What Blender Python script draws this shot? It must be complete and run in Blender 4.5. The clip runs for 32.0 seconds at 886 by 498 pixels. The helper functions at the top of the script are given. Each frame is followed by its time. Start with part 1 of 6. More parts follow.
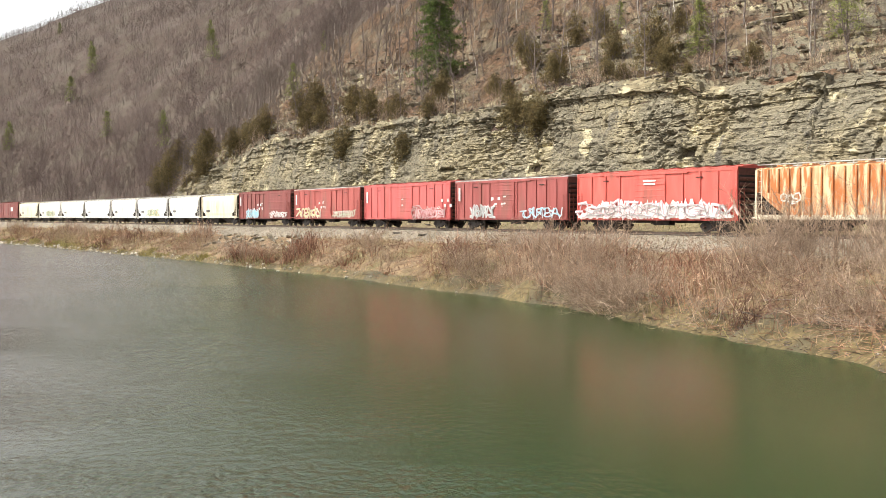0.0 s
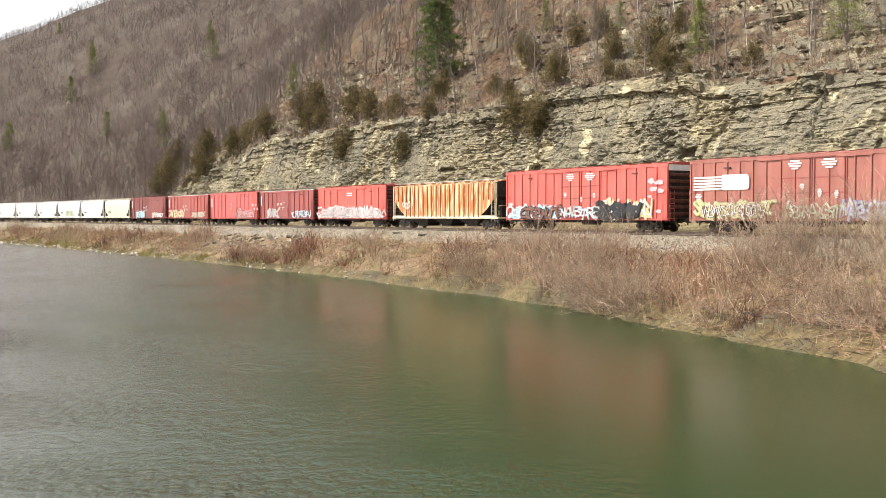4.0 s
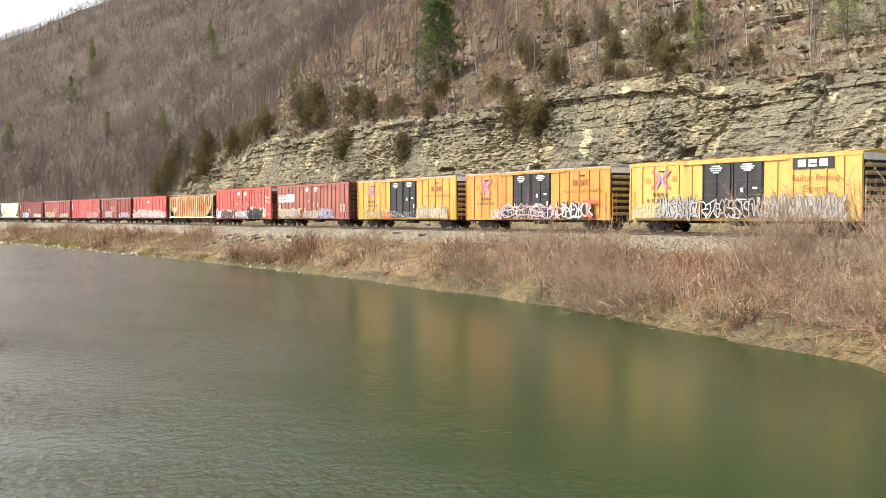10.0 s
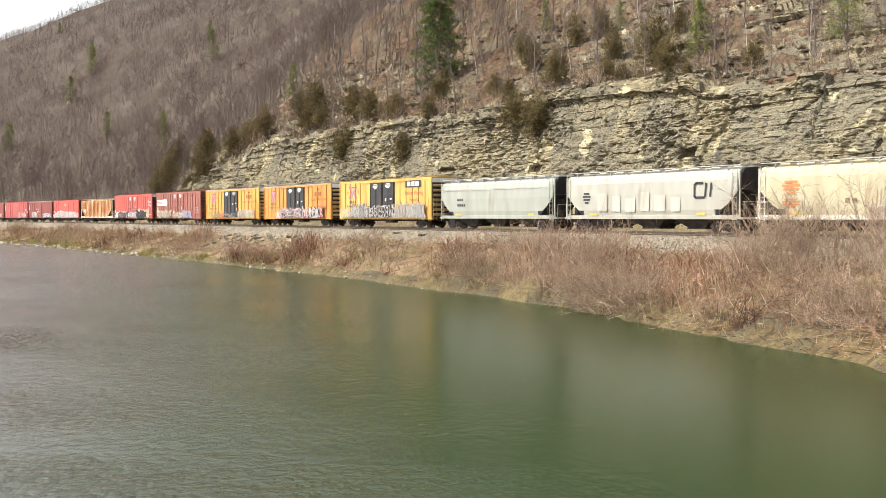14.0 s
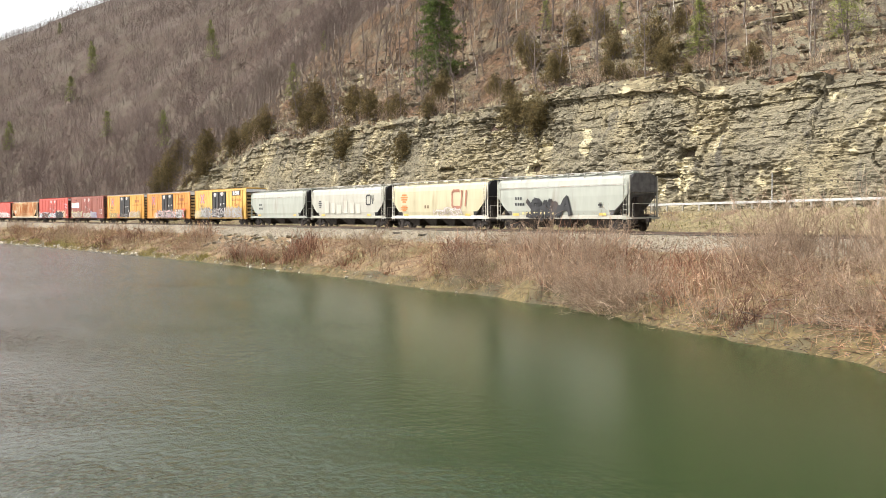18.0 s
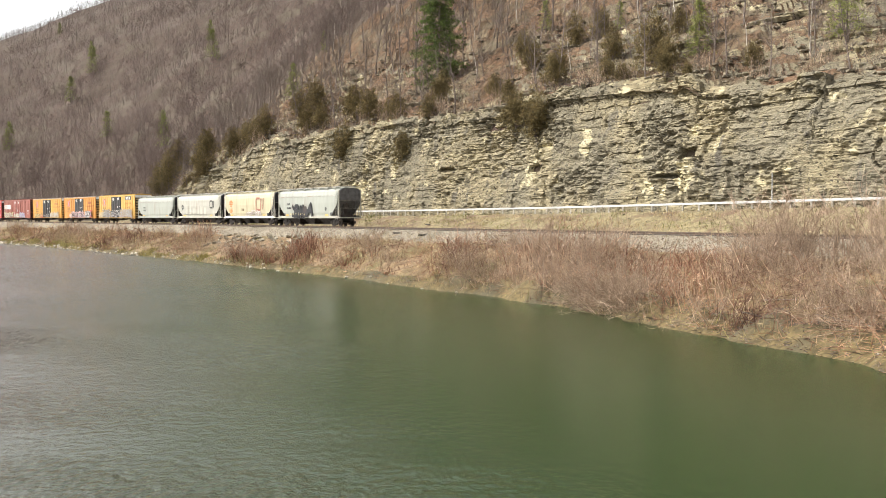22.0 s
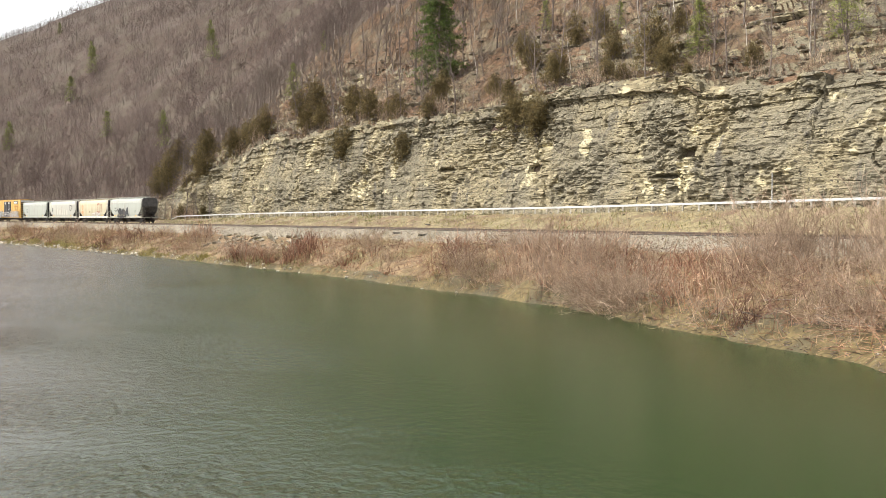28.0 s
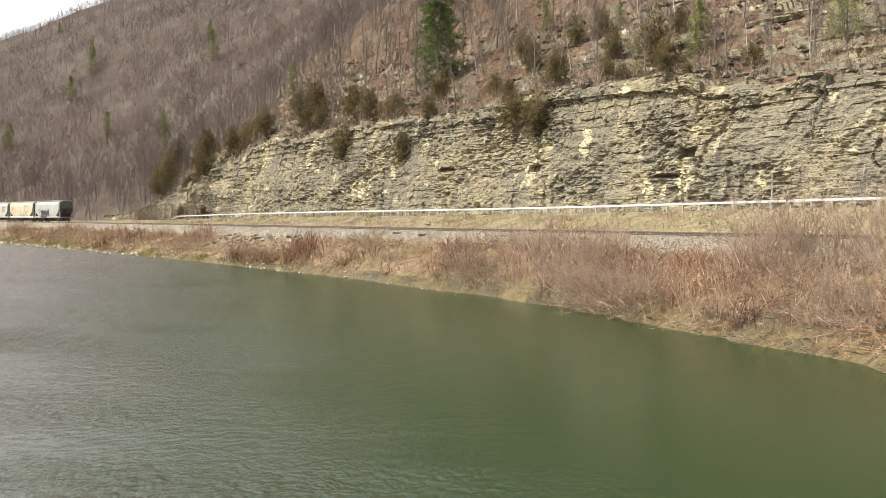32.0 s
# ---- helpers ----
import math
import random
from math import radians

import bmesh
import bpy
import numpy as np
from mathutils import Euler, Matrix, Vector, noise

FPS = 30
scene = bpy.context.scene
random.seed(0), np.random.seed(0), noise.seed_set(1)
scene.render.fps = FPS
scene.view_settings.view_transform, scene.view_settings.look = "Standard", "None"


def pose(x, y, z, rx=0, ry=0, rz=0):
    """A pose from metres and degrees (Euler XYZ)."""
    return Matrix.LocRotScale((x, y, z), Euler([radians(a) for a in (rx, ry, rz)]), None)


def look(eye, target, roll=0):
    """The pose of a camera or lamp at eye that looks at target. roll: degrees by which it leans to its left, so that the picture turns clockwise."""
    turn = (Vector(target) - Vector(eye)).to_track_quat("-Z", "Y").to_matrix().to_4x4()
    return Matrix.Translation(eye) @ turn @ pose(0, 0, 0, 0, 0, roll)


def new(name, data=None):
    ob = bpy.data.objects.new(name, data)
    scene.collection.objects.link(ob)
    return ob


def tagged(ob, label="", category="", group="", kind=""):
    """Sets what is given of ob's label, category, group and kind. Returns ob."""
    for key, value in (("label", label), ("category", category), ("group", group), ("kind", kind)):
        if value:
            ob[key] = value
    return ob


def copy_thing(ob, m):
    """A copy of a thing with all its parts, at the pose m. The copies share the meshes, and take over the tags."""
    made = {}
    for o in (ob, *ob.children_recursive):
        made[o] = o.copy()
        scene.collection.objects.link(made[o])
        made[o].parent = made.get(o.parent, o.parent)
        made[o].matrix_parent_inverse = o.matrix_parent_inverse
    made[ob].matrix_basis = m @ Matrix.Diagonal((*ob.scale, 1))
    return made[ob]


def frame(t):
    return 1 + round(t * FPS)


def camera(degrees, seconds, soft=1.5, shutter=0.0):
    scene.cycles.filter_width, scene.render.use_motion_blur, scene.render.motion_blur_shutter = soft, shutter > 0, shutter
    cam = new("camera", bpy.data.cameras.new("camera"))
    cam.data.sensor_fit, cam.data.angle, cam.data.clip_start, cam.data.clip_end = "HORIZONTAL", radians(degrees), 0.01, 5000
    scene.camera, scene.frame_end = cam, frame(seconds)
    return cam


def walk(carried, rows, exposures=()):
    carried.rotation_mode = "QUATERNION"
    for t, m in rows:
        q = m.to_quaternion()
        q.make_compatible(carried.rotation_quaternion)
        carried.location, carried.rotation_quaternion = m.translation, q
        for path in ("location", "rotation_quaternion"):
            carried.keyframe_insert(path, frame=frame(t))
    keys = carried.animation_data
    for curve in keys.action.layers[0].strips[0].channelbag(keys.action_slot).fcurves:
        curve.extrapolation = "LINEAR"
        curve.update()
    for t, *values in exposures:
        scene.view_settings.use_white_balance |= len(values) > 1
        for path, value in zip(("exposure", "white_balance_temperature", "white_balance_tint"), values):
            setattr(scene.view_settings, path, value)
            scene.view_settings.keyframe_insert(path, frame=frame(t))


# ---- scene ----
TH, KAP, A0, O0 = 0.5706, 8.124e-4, 120.0, 53.4      # the line of the railway: heading, curve, start of the curve, near face of the train
RAIL, EYE_Z = 4.38, 5.5                              # rail top and eye above the water
SPEED, GAIN, LENGTH = 11.914, 0.0092, 32.0           # train speed at 9 s, its slow gain, and the clip's length

# camera: it stands still
cam = camera(46.70, 32.0, soft=0.8)
VIEW = look((0, 0, EYE_Z), (0, 100, EYE_Z - 3.137))
walk(cam, [(0, VIEW), (32.0, VIEW)], exposures=[(0, 0.0), (32.0, 0.0)])

# daylight: a hazy bright sky and one sun from the left
SUN_AZ, SUN_EL = 274.0, 43.0
world = bpy.data.worlds.new("world")
scene.world = world
world.use_nodes = True
wn = world.node_tree.nodes
sky = wn.new("ShaderNodeTexSky")
sky.sky_type, sky.sun_disc = "NISHITA", False
sky.sun_elevation, sky.sun_rotation = radians(SUN_EL), radians(SUN_AZ)
sky.air_density, sky.dust_density, sky.ozone_density = 1.0, 5.0, 0.6
wn["Background"].inputs["Strength"].default_value = 0.13
# thin bright haze over the blue
grey = wn.new("ShaderNodeRGBToBW")
haze = wn.new("ShaderNodeMix")
haze.data_type, haze.inputs["Factor"].default_value = "RGBA", 0.75
wl = world.node_tree.links.new
wl(sky.outputs[0], grey.inputs[0])
wl(sky.outputs[0], haze.inputs[6])
lift = wn.new("ShaderNodeMath")
lift.operation, lift.inputs[1].default_value, lift.inputs[2].default_value = "MULTIPLY_ADD", 2.8, 2.0
wl(grey.outputs[0], lift.inputs[0])
wl(lift.outputs[0], haze.inputs[7])
wl(haze.outputs[2], wn["Background"].inputs[0])
sun = new("sun", bpy.data.lights.new("sun", "SUN"))
sun.data.energy, sun.data.angle, sun.data.color = 4.2, radians(0.6), (1.0, 0.94, 0.85)
_az, _el = radians(SUN_AZ), radians(SUN_EL)
sun.matrix_world = look((math.sin(_az) * math.cos(_el) * 300, math.cos(_az) * math.cos(_el) * 300, math.sin(_el) * 300), (0, 0, 0))


# ---------------------------------------------------------------- plan
def place(a, o):
    """Plan point at a metres along the railway and o metres across it."""
    a, o = np.asarray(a, float), np.asarray(o, float)
    b, am = np.maximum(a - A0, 0), np.minimum(a, A0)
    ph = b * KAP
    s, c = math.sin(TH), math.cos(TH)
    cx = c * O0 - s * am - s * np.sin(ph) / KAP - c * (1 - np.cos(ph)) / KAP
    cy = s * O0 + c * am + c * np.sin(ph) / KAP - s * (1 - np.cos(ph)) / KAP
    return cx + np.cos(TH + ph) * (o - O0), cy + np.sin(TH + ph) * (o - O0)


def heading(a):
    """Direction of the railway at a, as the turn of a thing whose x axis points along it."""
    return 90 + math.degrees(TH + max(a - A0, 0) * KAP)


def hash2(i, j, seed):
    h = (np.asarray(i, np.int64) * 374761393 + np.asarray(j, np.int64) * 668265263 + seed * 974711) & 0x7FFFFFFF
    h = ((h ^ (h >> 13)) * 1274126177) & 0x7FFFFFFF
    h = ((h ^ (h >> 11)) * 461845907) & 0x7FFFFFFF
    return ((h ^ (h >> 15)) & 0xFFFFFF) / float(0xFFFFFF)


def vnoise(x, y, seed=0):
    """Smooth noise between -1 and 1."""
    x, y = np.broadcast_arrays(np.asarray(x, float), np.asarray(y, float))
    i, j = np.floor(x), np.floor(y)
    u, v = x - i, y - j
    u, v = u * u * (3 - 2 * u), v * v * (3 - 2 * v)
    n = (hash2(i, j, seed) * (1 - u) + hash2(i + 1, j, seed) * u) * (1 - v)
    n = n + (hash2(i, j + 1, seed) * (1 - u) + hash2(i + 1, j + 1, seed) * u) * v
    return 2 * n - 1


def fnoise(x, y, seed=0, octaves=3):
    return sum(vnoise(x * 2 ** k, y * 2 ** k, seed + k) * 0.5 ** k for k in range(octaves))


def shore(a):
    """The water's edge across the line."""
    a = np.asarray(a, float)
    o = np.interp(a, [-200, 0, 22, 28, 32, 35, 42, 48, 55, 64, 72, 83, 105, 123, 145, 180, 230, 900],
                  [20, 26, 32.9, 34.6, 35.8, 36.1, 38.4, 39.3, 40.5, 41.2, 41.5, 42.1, 42.7, 42.7, 42.2, 42.2, 42.4, 42.4])
    return o + 0.4 * vnoise(a / 3.1, 0, 5) + 0.34 * vnoise(a / 1.3, 0, 6)


def road_z(a):
    return np.interp(a, [-200, 30, 44, 61, 80, 101, 130, 159, 195, 240, 900], [6.6, 6.35, 6.2, 6.0, 5.8, 5.68, 5.58, 5.4, 4.95, 4.6, 4.4])


CLIFF = 76.0


def benches(a):
    """How far the stepped upper beds rise over the sheer face."""
    return np.interp(a, [-200, 30, 52, 76, 112, 134, 162, 190, 900], [2.2, 2.2, 2.6, 2.8, 3.2, 2.6, 1.5, 0.3, 0])


def cliff_top(a):
    a = np.asarray(a, float)
    z = np.interp(a, [-200, 30, 52, 76, 95, 112, 134, 162, 185, 206, 228, 246, 262, 900],
                  [13, 13.5, 14.5, 16.3, 17.6, 16.4, 17.2, 18.4, 19.0, 14.0, 9.0, 6.2, 5.6, 5.2]) + benches(a)
    return z + (0.5 * vnoise(a / 13.0, 3, 11) + 0.5 * vnoise(a / 1.9, 3, 12)) * np.clip((255 - a) / 40, 0, 1)


def hill_z(a, o):
    """Wooded slope above the cliff, with rock benches near its foot."""
    d = np.maximum(o - 79.2, 0)
    rise = 0.76 * d + 0.075 * np.maximum(d - 12, 0)
    top = np.interp(a, [-200, 100, 300, 500, 700, 900], [410, 410, 370, 290, 134, 86])
    z = top * (1 - np.exp(-rise / top * 1.0 - 0.35 * (rise / top) ** 2))
    bench = 0.55 * np.abs(np.sin(z * 1.15 + 1.6 * vnoise(a / 17, o / 17, 21))) * np.clip((60 - d) / 40, 0, 1)
    lumps = fnoise(a / 38, o / 30, 22, 4) * np.clip(d / 14, 0, 3.2) + 0.5 * fnoise(a / 5, o / 5, 23, 2) * np.clip(d / 3, 0, 1)
    return cliff_top(a) + z + bench + lumps - benches(a) * (1 - np.exp(-d / 5.0)) + np.interp(a, [170, 185, 206, 228, 246, 262], [0, 0.8, 4.8, 3.5, 1.3, 0]) * (1 - np.exp(-d / 4.0))


def ground_z(a, o):
    """Height of the ground anywhere (used to stand things on it)."""
    a, o = np.broadcast_arrays(np.asarray(a, float), np.asarray(o, float))
    ow = shore(a)
    f = np.clip((o - ow) / (50.3 - ow), 0, 1)
    wet = np.clip((ow - o) / 6, 0, 1)
    bank = 3.1 * (1 - (1 - f) ** 1.25) * (0.75 + 0.25 * f) + (0.22 * fnoise(a / 3.0, o / 3.0, 31, 3)) * np.clip(f * 8, 0, 1) * np.clip((1 - f) * 8, 0, 1) + 0.16 * fnoise(a / 1.1, o / 0.9, 33, 2) * np.clip(f * 18, 0, 1) * np.clip((0.6 - f) * 4, 0, 1)
    bank = bank + np.interp(a, [20, 60, 90, 130], [0.55, 0.5, 0.3, 0.15]) * np.clip(f / 0.09, 0, 1) * np.clip((1 - f) * 3, 0, 1) * (1 + 0.5 * vnoise(a / 1.7, 2.0, 36))
    z = np.where(o < ow, -1.6 * wet, bank)
    z = np.where((o < 6) & (a < 60), np.interp(o, [-60, -14, -6, -1, 6], [4.5, 4.2, 3.7, -0.8, -1.6]), z)
    z = np.where((o < -14) & (a >= 60), np.interp(o, [-90, -40, -14], [5, 3, -1.6]), z)
    rz = road_z(a)
    z = np.where(o > 50.3, np.interp(o, [50.3, 52.5, 53.0, 57.0, 58.4], [3.1, 4.05, 4.16, 4.16, 3.6]), z)
    f = np.clip((o - 58.6) / 6.4, 0, 1)
    z = np.where(o > 58.4, 3.6 + (rz - 3.6) * f ** 0.9 + 0.1 * fnoise(a / 2.0, o / 1.5, 41, 3) * np.clip((66 - o), 0, 1) * np.clip((o - 58.6), 0, 1), z)
    z = np.where(o > 65, rz - 0.02, z)
    f = np.clip((o - 76.9) / 2.4, 0, 1)
    z = np.where(o > 76.9, rz + (np.maximum(cliff_top(a) - 0.5, rz) - rz) * f, z)
    return np.where(o > 79.3, hill_z(a, o) - 0.05, z)


# ---------------------------------------------------------------- mesh helpers
def mesh_np(name, verts, faces, mats, smooth=False, index=None):
    """A mesh from arrays: faces is an (n, 3) or (n, 4) array."""
    faces = np.asarray(faces, np.int32)
    me = bpy.data.meshes.new(name)
    n, k = faces.shape
    me.vertices.add(len(verts))
    me.vertices.foreach_set("co", np.ascontiguousarray(verts, np.float32).ravel())
    me.loops.add(n * k)
    me.loops.foreach_set("vertex_index", faces.ravel())
    me.polygons.add(n)
    me.polygons.foreach_set("loop_start", np.arange(0, n * k, k, dtype=np.int32))
    me.polygons.foreach_set("loop_total", np.full(n, k, np.int32))
    if index is not None:
        me.polygons.foreach_set("material_index", np.asarray(index, np.int32))
    me.polygons.foreach_set("use_smooth", np.full(n, smooth, bool))
    me.update(calc_edges=True)
    for m in mats if isinstance(mats, (list, tuple)) else [mats]:
        me.materials.append(m)
    return me


def grid_faces(rows, cols):
    i = np.arange(rows - 1)[:, None] * cols + np.arange(cols - 1)[None, :]
    return np.stack([i, i + 1, i + cols + 1, i + cols], -1).reshape(-1, 4)


def mesh_bm(name, bm, material, smooth=False):
    me = bpy.data.meshes.new(name)
    bm.normal_update()
    bm.to_mesh(me)
    bm.free()
    if smooth:
        for p in me.polygons:
            p.use_smooth = True
    for m in material if isinstance(material, (list, tuple)) else [material]:
        me.materials.append(m)
    return me


def part(name, data, material, parent, label="", m=None, smooth=False):
    """Links a bmesh or a mesh as ONE object under a thing or a part."""
    me = data if isinstance(data, bpy.types.Mesh) else mesh_bm(name, data, material, smooth)
    ob = new(name, me)
    ob.parent = parent
    if m is not None:
        ob.matrix_basis = m
    return tagged(ob, label)


def box(bm, x0, x1, y0, y1, z0, z1, bevel=0.0):
    r = bmesh.ops.create_cube(bm, size=1.0, matrix=Matrix.Translation(((x0 + x1) / 2, (y0 + y1) / 2, (z0 + z1) / 2)) @ Matrix.Diagonal((x1 - x0, y1 - y0, z1 - z0, 1)))
    if bevel:
        edges = {e for v in r["verts"] for e in v.link_edges}
        bmesh.ops.bevel(bm, geom=list(edges), offset=bevel, segments=1, affect="EDGES")
    return bm


def boxes(*items, bevel=0.0):
    bm = bmesh.new()
    for it in items:
        box(bm, *it, bevel=bevel)
    return bm


def rod(bm, p, q, r, sides=6):
    p, q = Vector(p), Vector(q)
    d = q - p
    m = Matrix.Translation((p + q) / 2) @ d.to_track_quat("Z", "Y").to_matrix().to_4x4()
    bmesh.ops.create_cone(bm, cap_ends=True, segments=sides, radius1=r, radius2=r, depth=d.length, matrix=m)
    return bm


def prism(bm, outline, y0, y1):
    """Extrudes an outline in x and z from y0 to y1."""
    lo, hi = [bm.verts.new((x, y0, z)) for x, z in outline], [bm.verts.new((x, y1, z)) for x, z in outline]
    n = len(outline)
    bm.faces.new(lo)
    bm.faces.new(hi[::-1])
    for i in range(n):
        bm.faces.new((lo[(i + 1) % n], lo[i], hi[i], hi[(i + 1) % n]))
    bmesh.ops.recalc_face_normals(bm, faces=bm.faces[:])
    return bm


def spikes(p0, p1, r0, r1, sides=3):
    """Tapered rods from points p0 to p1: vertices and quads."""
    p0, p1 = np.asarray(p0, float), np.asarray(p1, float)
    d = p1 - p0
    d = d / np.maximum(np.linalg.norm(d, axis=1, keepdims=True), 1e-9)
    ref = np.where(np.abs(d[:, 2:3]) > 0.9, [[1.0, 0, 0]], [[0, 0, 1.0]])
    e = np.cross(d, ref)
    e = e / np.linalg.norm(e, axis=1, keepdims=True)
    g = np.cross(d, e)
    r0, r1 = np.broadcast_to(r0, len(p0))[:, None, None], np.broadcast_to(r1, len(p0))[:, None, None]
    t = np.arange(sides) * 2 * math.pi / sides
    ring = e[:, None, :] * np.cos(t)[None, :, None] + g[:, None, :] * np.sin(t)[None, :, None]
    v = np.concatenate([p0[:, None] + ring * r0, p1[:, None] + ring * r1], 1)
    base = np.arange(len(p0))[:, None] * (2 * sides)
    k = np.arange(sides)
    kn = (k + 1) % sides
    f = np.stack([base + k, base + kn, base + sides + kn, base + sides + k], -1)
    return v.reshape(-1, 3), f.reshape(-1, 4)


def merged(pieces):
    vs, fs, n = [], [], 0
    for v, f in pieces:
        vs.append(v)
        fs.append(f + n)
        n += len(v)
    return np.concatenate(vs), np.concatenate(fs)


# ---------------------------------------------------------------- materials
def mat(name, c1, c2, scale=3.0, rough=0.8, bump=0.2, bump_scale=20.0, c3=None, scale3=0.4, amount3=0.5, metal=0.0, stretch=(1, 1, 1), vary=0.0, island=0.0, lo=0.35, hi=0.65, spec=0.3, world_space=False):
    """Two colours mixed by fine noise, a third by broad stains, bump, and a change from piece to piece."""
    m = bpy.data.materials.new(name)
    m.use_nodes = True
    nt = m.node_tree
    N, L = nt.nodes, nt.links.new
    b = N["Principled BSDF"]
    b.inputs["Roughness"].default_value, b.inputs["Metallic"].default_value = rough, metal
    b.inputs["Specular IOR Level"].default_value = spec
    if world_space:
        src = N.new("ShaderNodeNewGeometry").outputs["Position"]
    else:
        src = N.new("ShaderNodeTexCoord").outputs["Object"]
    mp = N.new("ShaderNodeMapping")
    mp.inputs["Scale"].default_value = stretch
    L(src, mp.inputs[0])

    def noise_tex(s, detail=4.0):
        t = N.new("ShaderNodeTexNoise")
        t.inputs["Scale"].default_value, t.inputs["Detail"].default_value = s, detail
        L(mp.outputs[0], t.inputs["Vector"])
        return t.outputs["Fac"]

    def ramp(fac, a, c):
        r = N.new("ShaderNodeMapRange")
        r.inputs["From Min"].default_value, r.inputs["From Max"].default_value = a, c
        L(fac, r.inputs["Value"])
        return r.outputs[0]

    def mix(fac, a, c):
        x = N.new("ShaderNodeMix")
        x.data_type = "RGBA"
        L(fac, x.inputs["Factor"])
        for sock, val in ((x.inputs[6], a), (x.inputs[7], c)):
            if isinstance(val, tuple):
                sock.default_value = (*val, 1)
            else:
                L(val, sock)
        return x.outputs[2]

    col = mix(ramp(noise_tex(scale), lo, hi), c1, c2)
    if c3:
        f3 = ramp(noise_tex(scale3, 5.0), 0.62 - 0.3 * amount3, 0.78 - 0.3 * amount3)
        col = mix(f3, col, c3)
    if vary or island:
        hsv = N.new("ShaderNodeHueSaturation")
        rnd = N.new("ShaderNodeObjectInfo").outputs["Random"] if vary else N.new("ShaderNodeNewGeometry").outputs["Random Per Island"]
        mr = N.new("ShaderNodeMapRange")
        k = vary or island
        mr.inputs["To Min"].default_value, mr.inputs["To Max"].default_value = 1 - k, 1 + k
        L(rnd, mr.inputs["Value"])
        L(mr.outputs[0], hsv.inputs["Value"])
        L(col, hsv.inputs["Color"])
        col = hsv.outputs[0]
    L(col, b.inputs["Base Color"])
    if bump:
        bp = N.new("ShaderNodeBump")
        bp.inputs["Strength"].default_value, bp.inputs["Distance"].default_value = bump, 0.05
        L(noise_tex(bump_scale, 3.0), bp.inputs["Height"])
        L(bp.outputs[0], b.inputs["Normal"])
    return m


MUD = mat("mud", (0.062, 0.046, 0.02), (0.16, 0.118, 0.052), 2.6, 0.9, 1.0, 5, c3=(0.075, 0.062, 0.036), scale3=0.3)
BANK = mat("bank_earth", (0.11, 0.072, 0.04), (0.245, 0.17, 0.094), 1.2, 0.95, 1.0, 6, c3=(0.119, 0.105, 0.042), scale3=0.22, amount3=0.35)
BALLAST = mat("ballast", (0.13, 0.11, 0.08), (0.33, 0.285, 0.215), 12.0, 0.9, 1.0, 12, c3=(0.154, 0.133, 0.098), scale3=0.35, amount3=0.4)
VERGE = mat("verge_gravel", (0.12, 0.097, 0.05), (0.265, 0.22, 0.12), 2.6, 0.95, 0.8, 6, c3=(0.14, 0.091, 0.056), scale3=0.5, amount3=0.5)
ASPHALT = mat("asphalt", (0.05, 0.05, 0.05), (0.08, 0.078, 0.075), 8.0, 0.9, 0.3, 40)
LITTER = mat("leaf_litter", (0.036, 0.024, 0.018), (0.09, 0.058, 0.041), 0.9, 0.95, 1.0, 2.5, c3=(0.085, 0.068, 0.046), scale3=0.12, amount3=0.5, world_space=True)
RIVERBED = mat("riverbed", (0.05, 0.06, 0.03), (0.07, 0.07, 0.04), 1.0, 0.9, 0.2, 5)


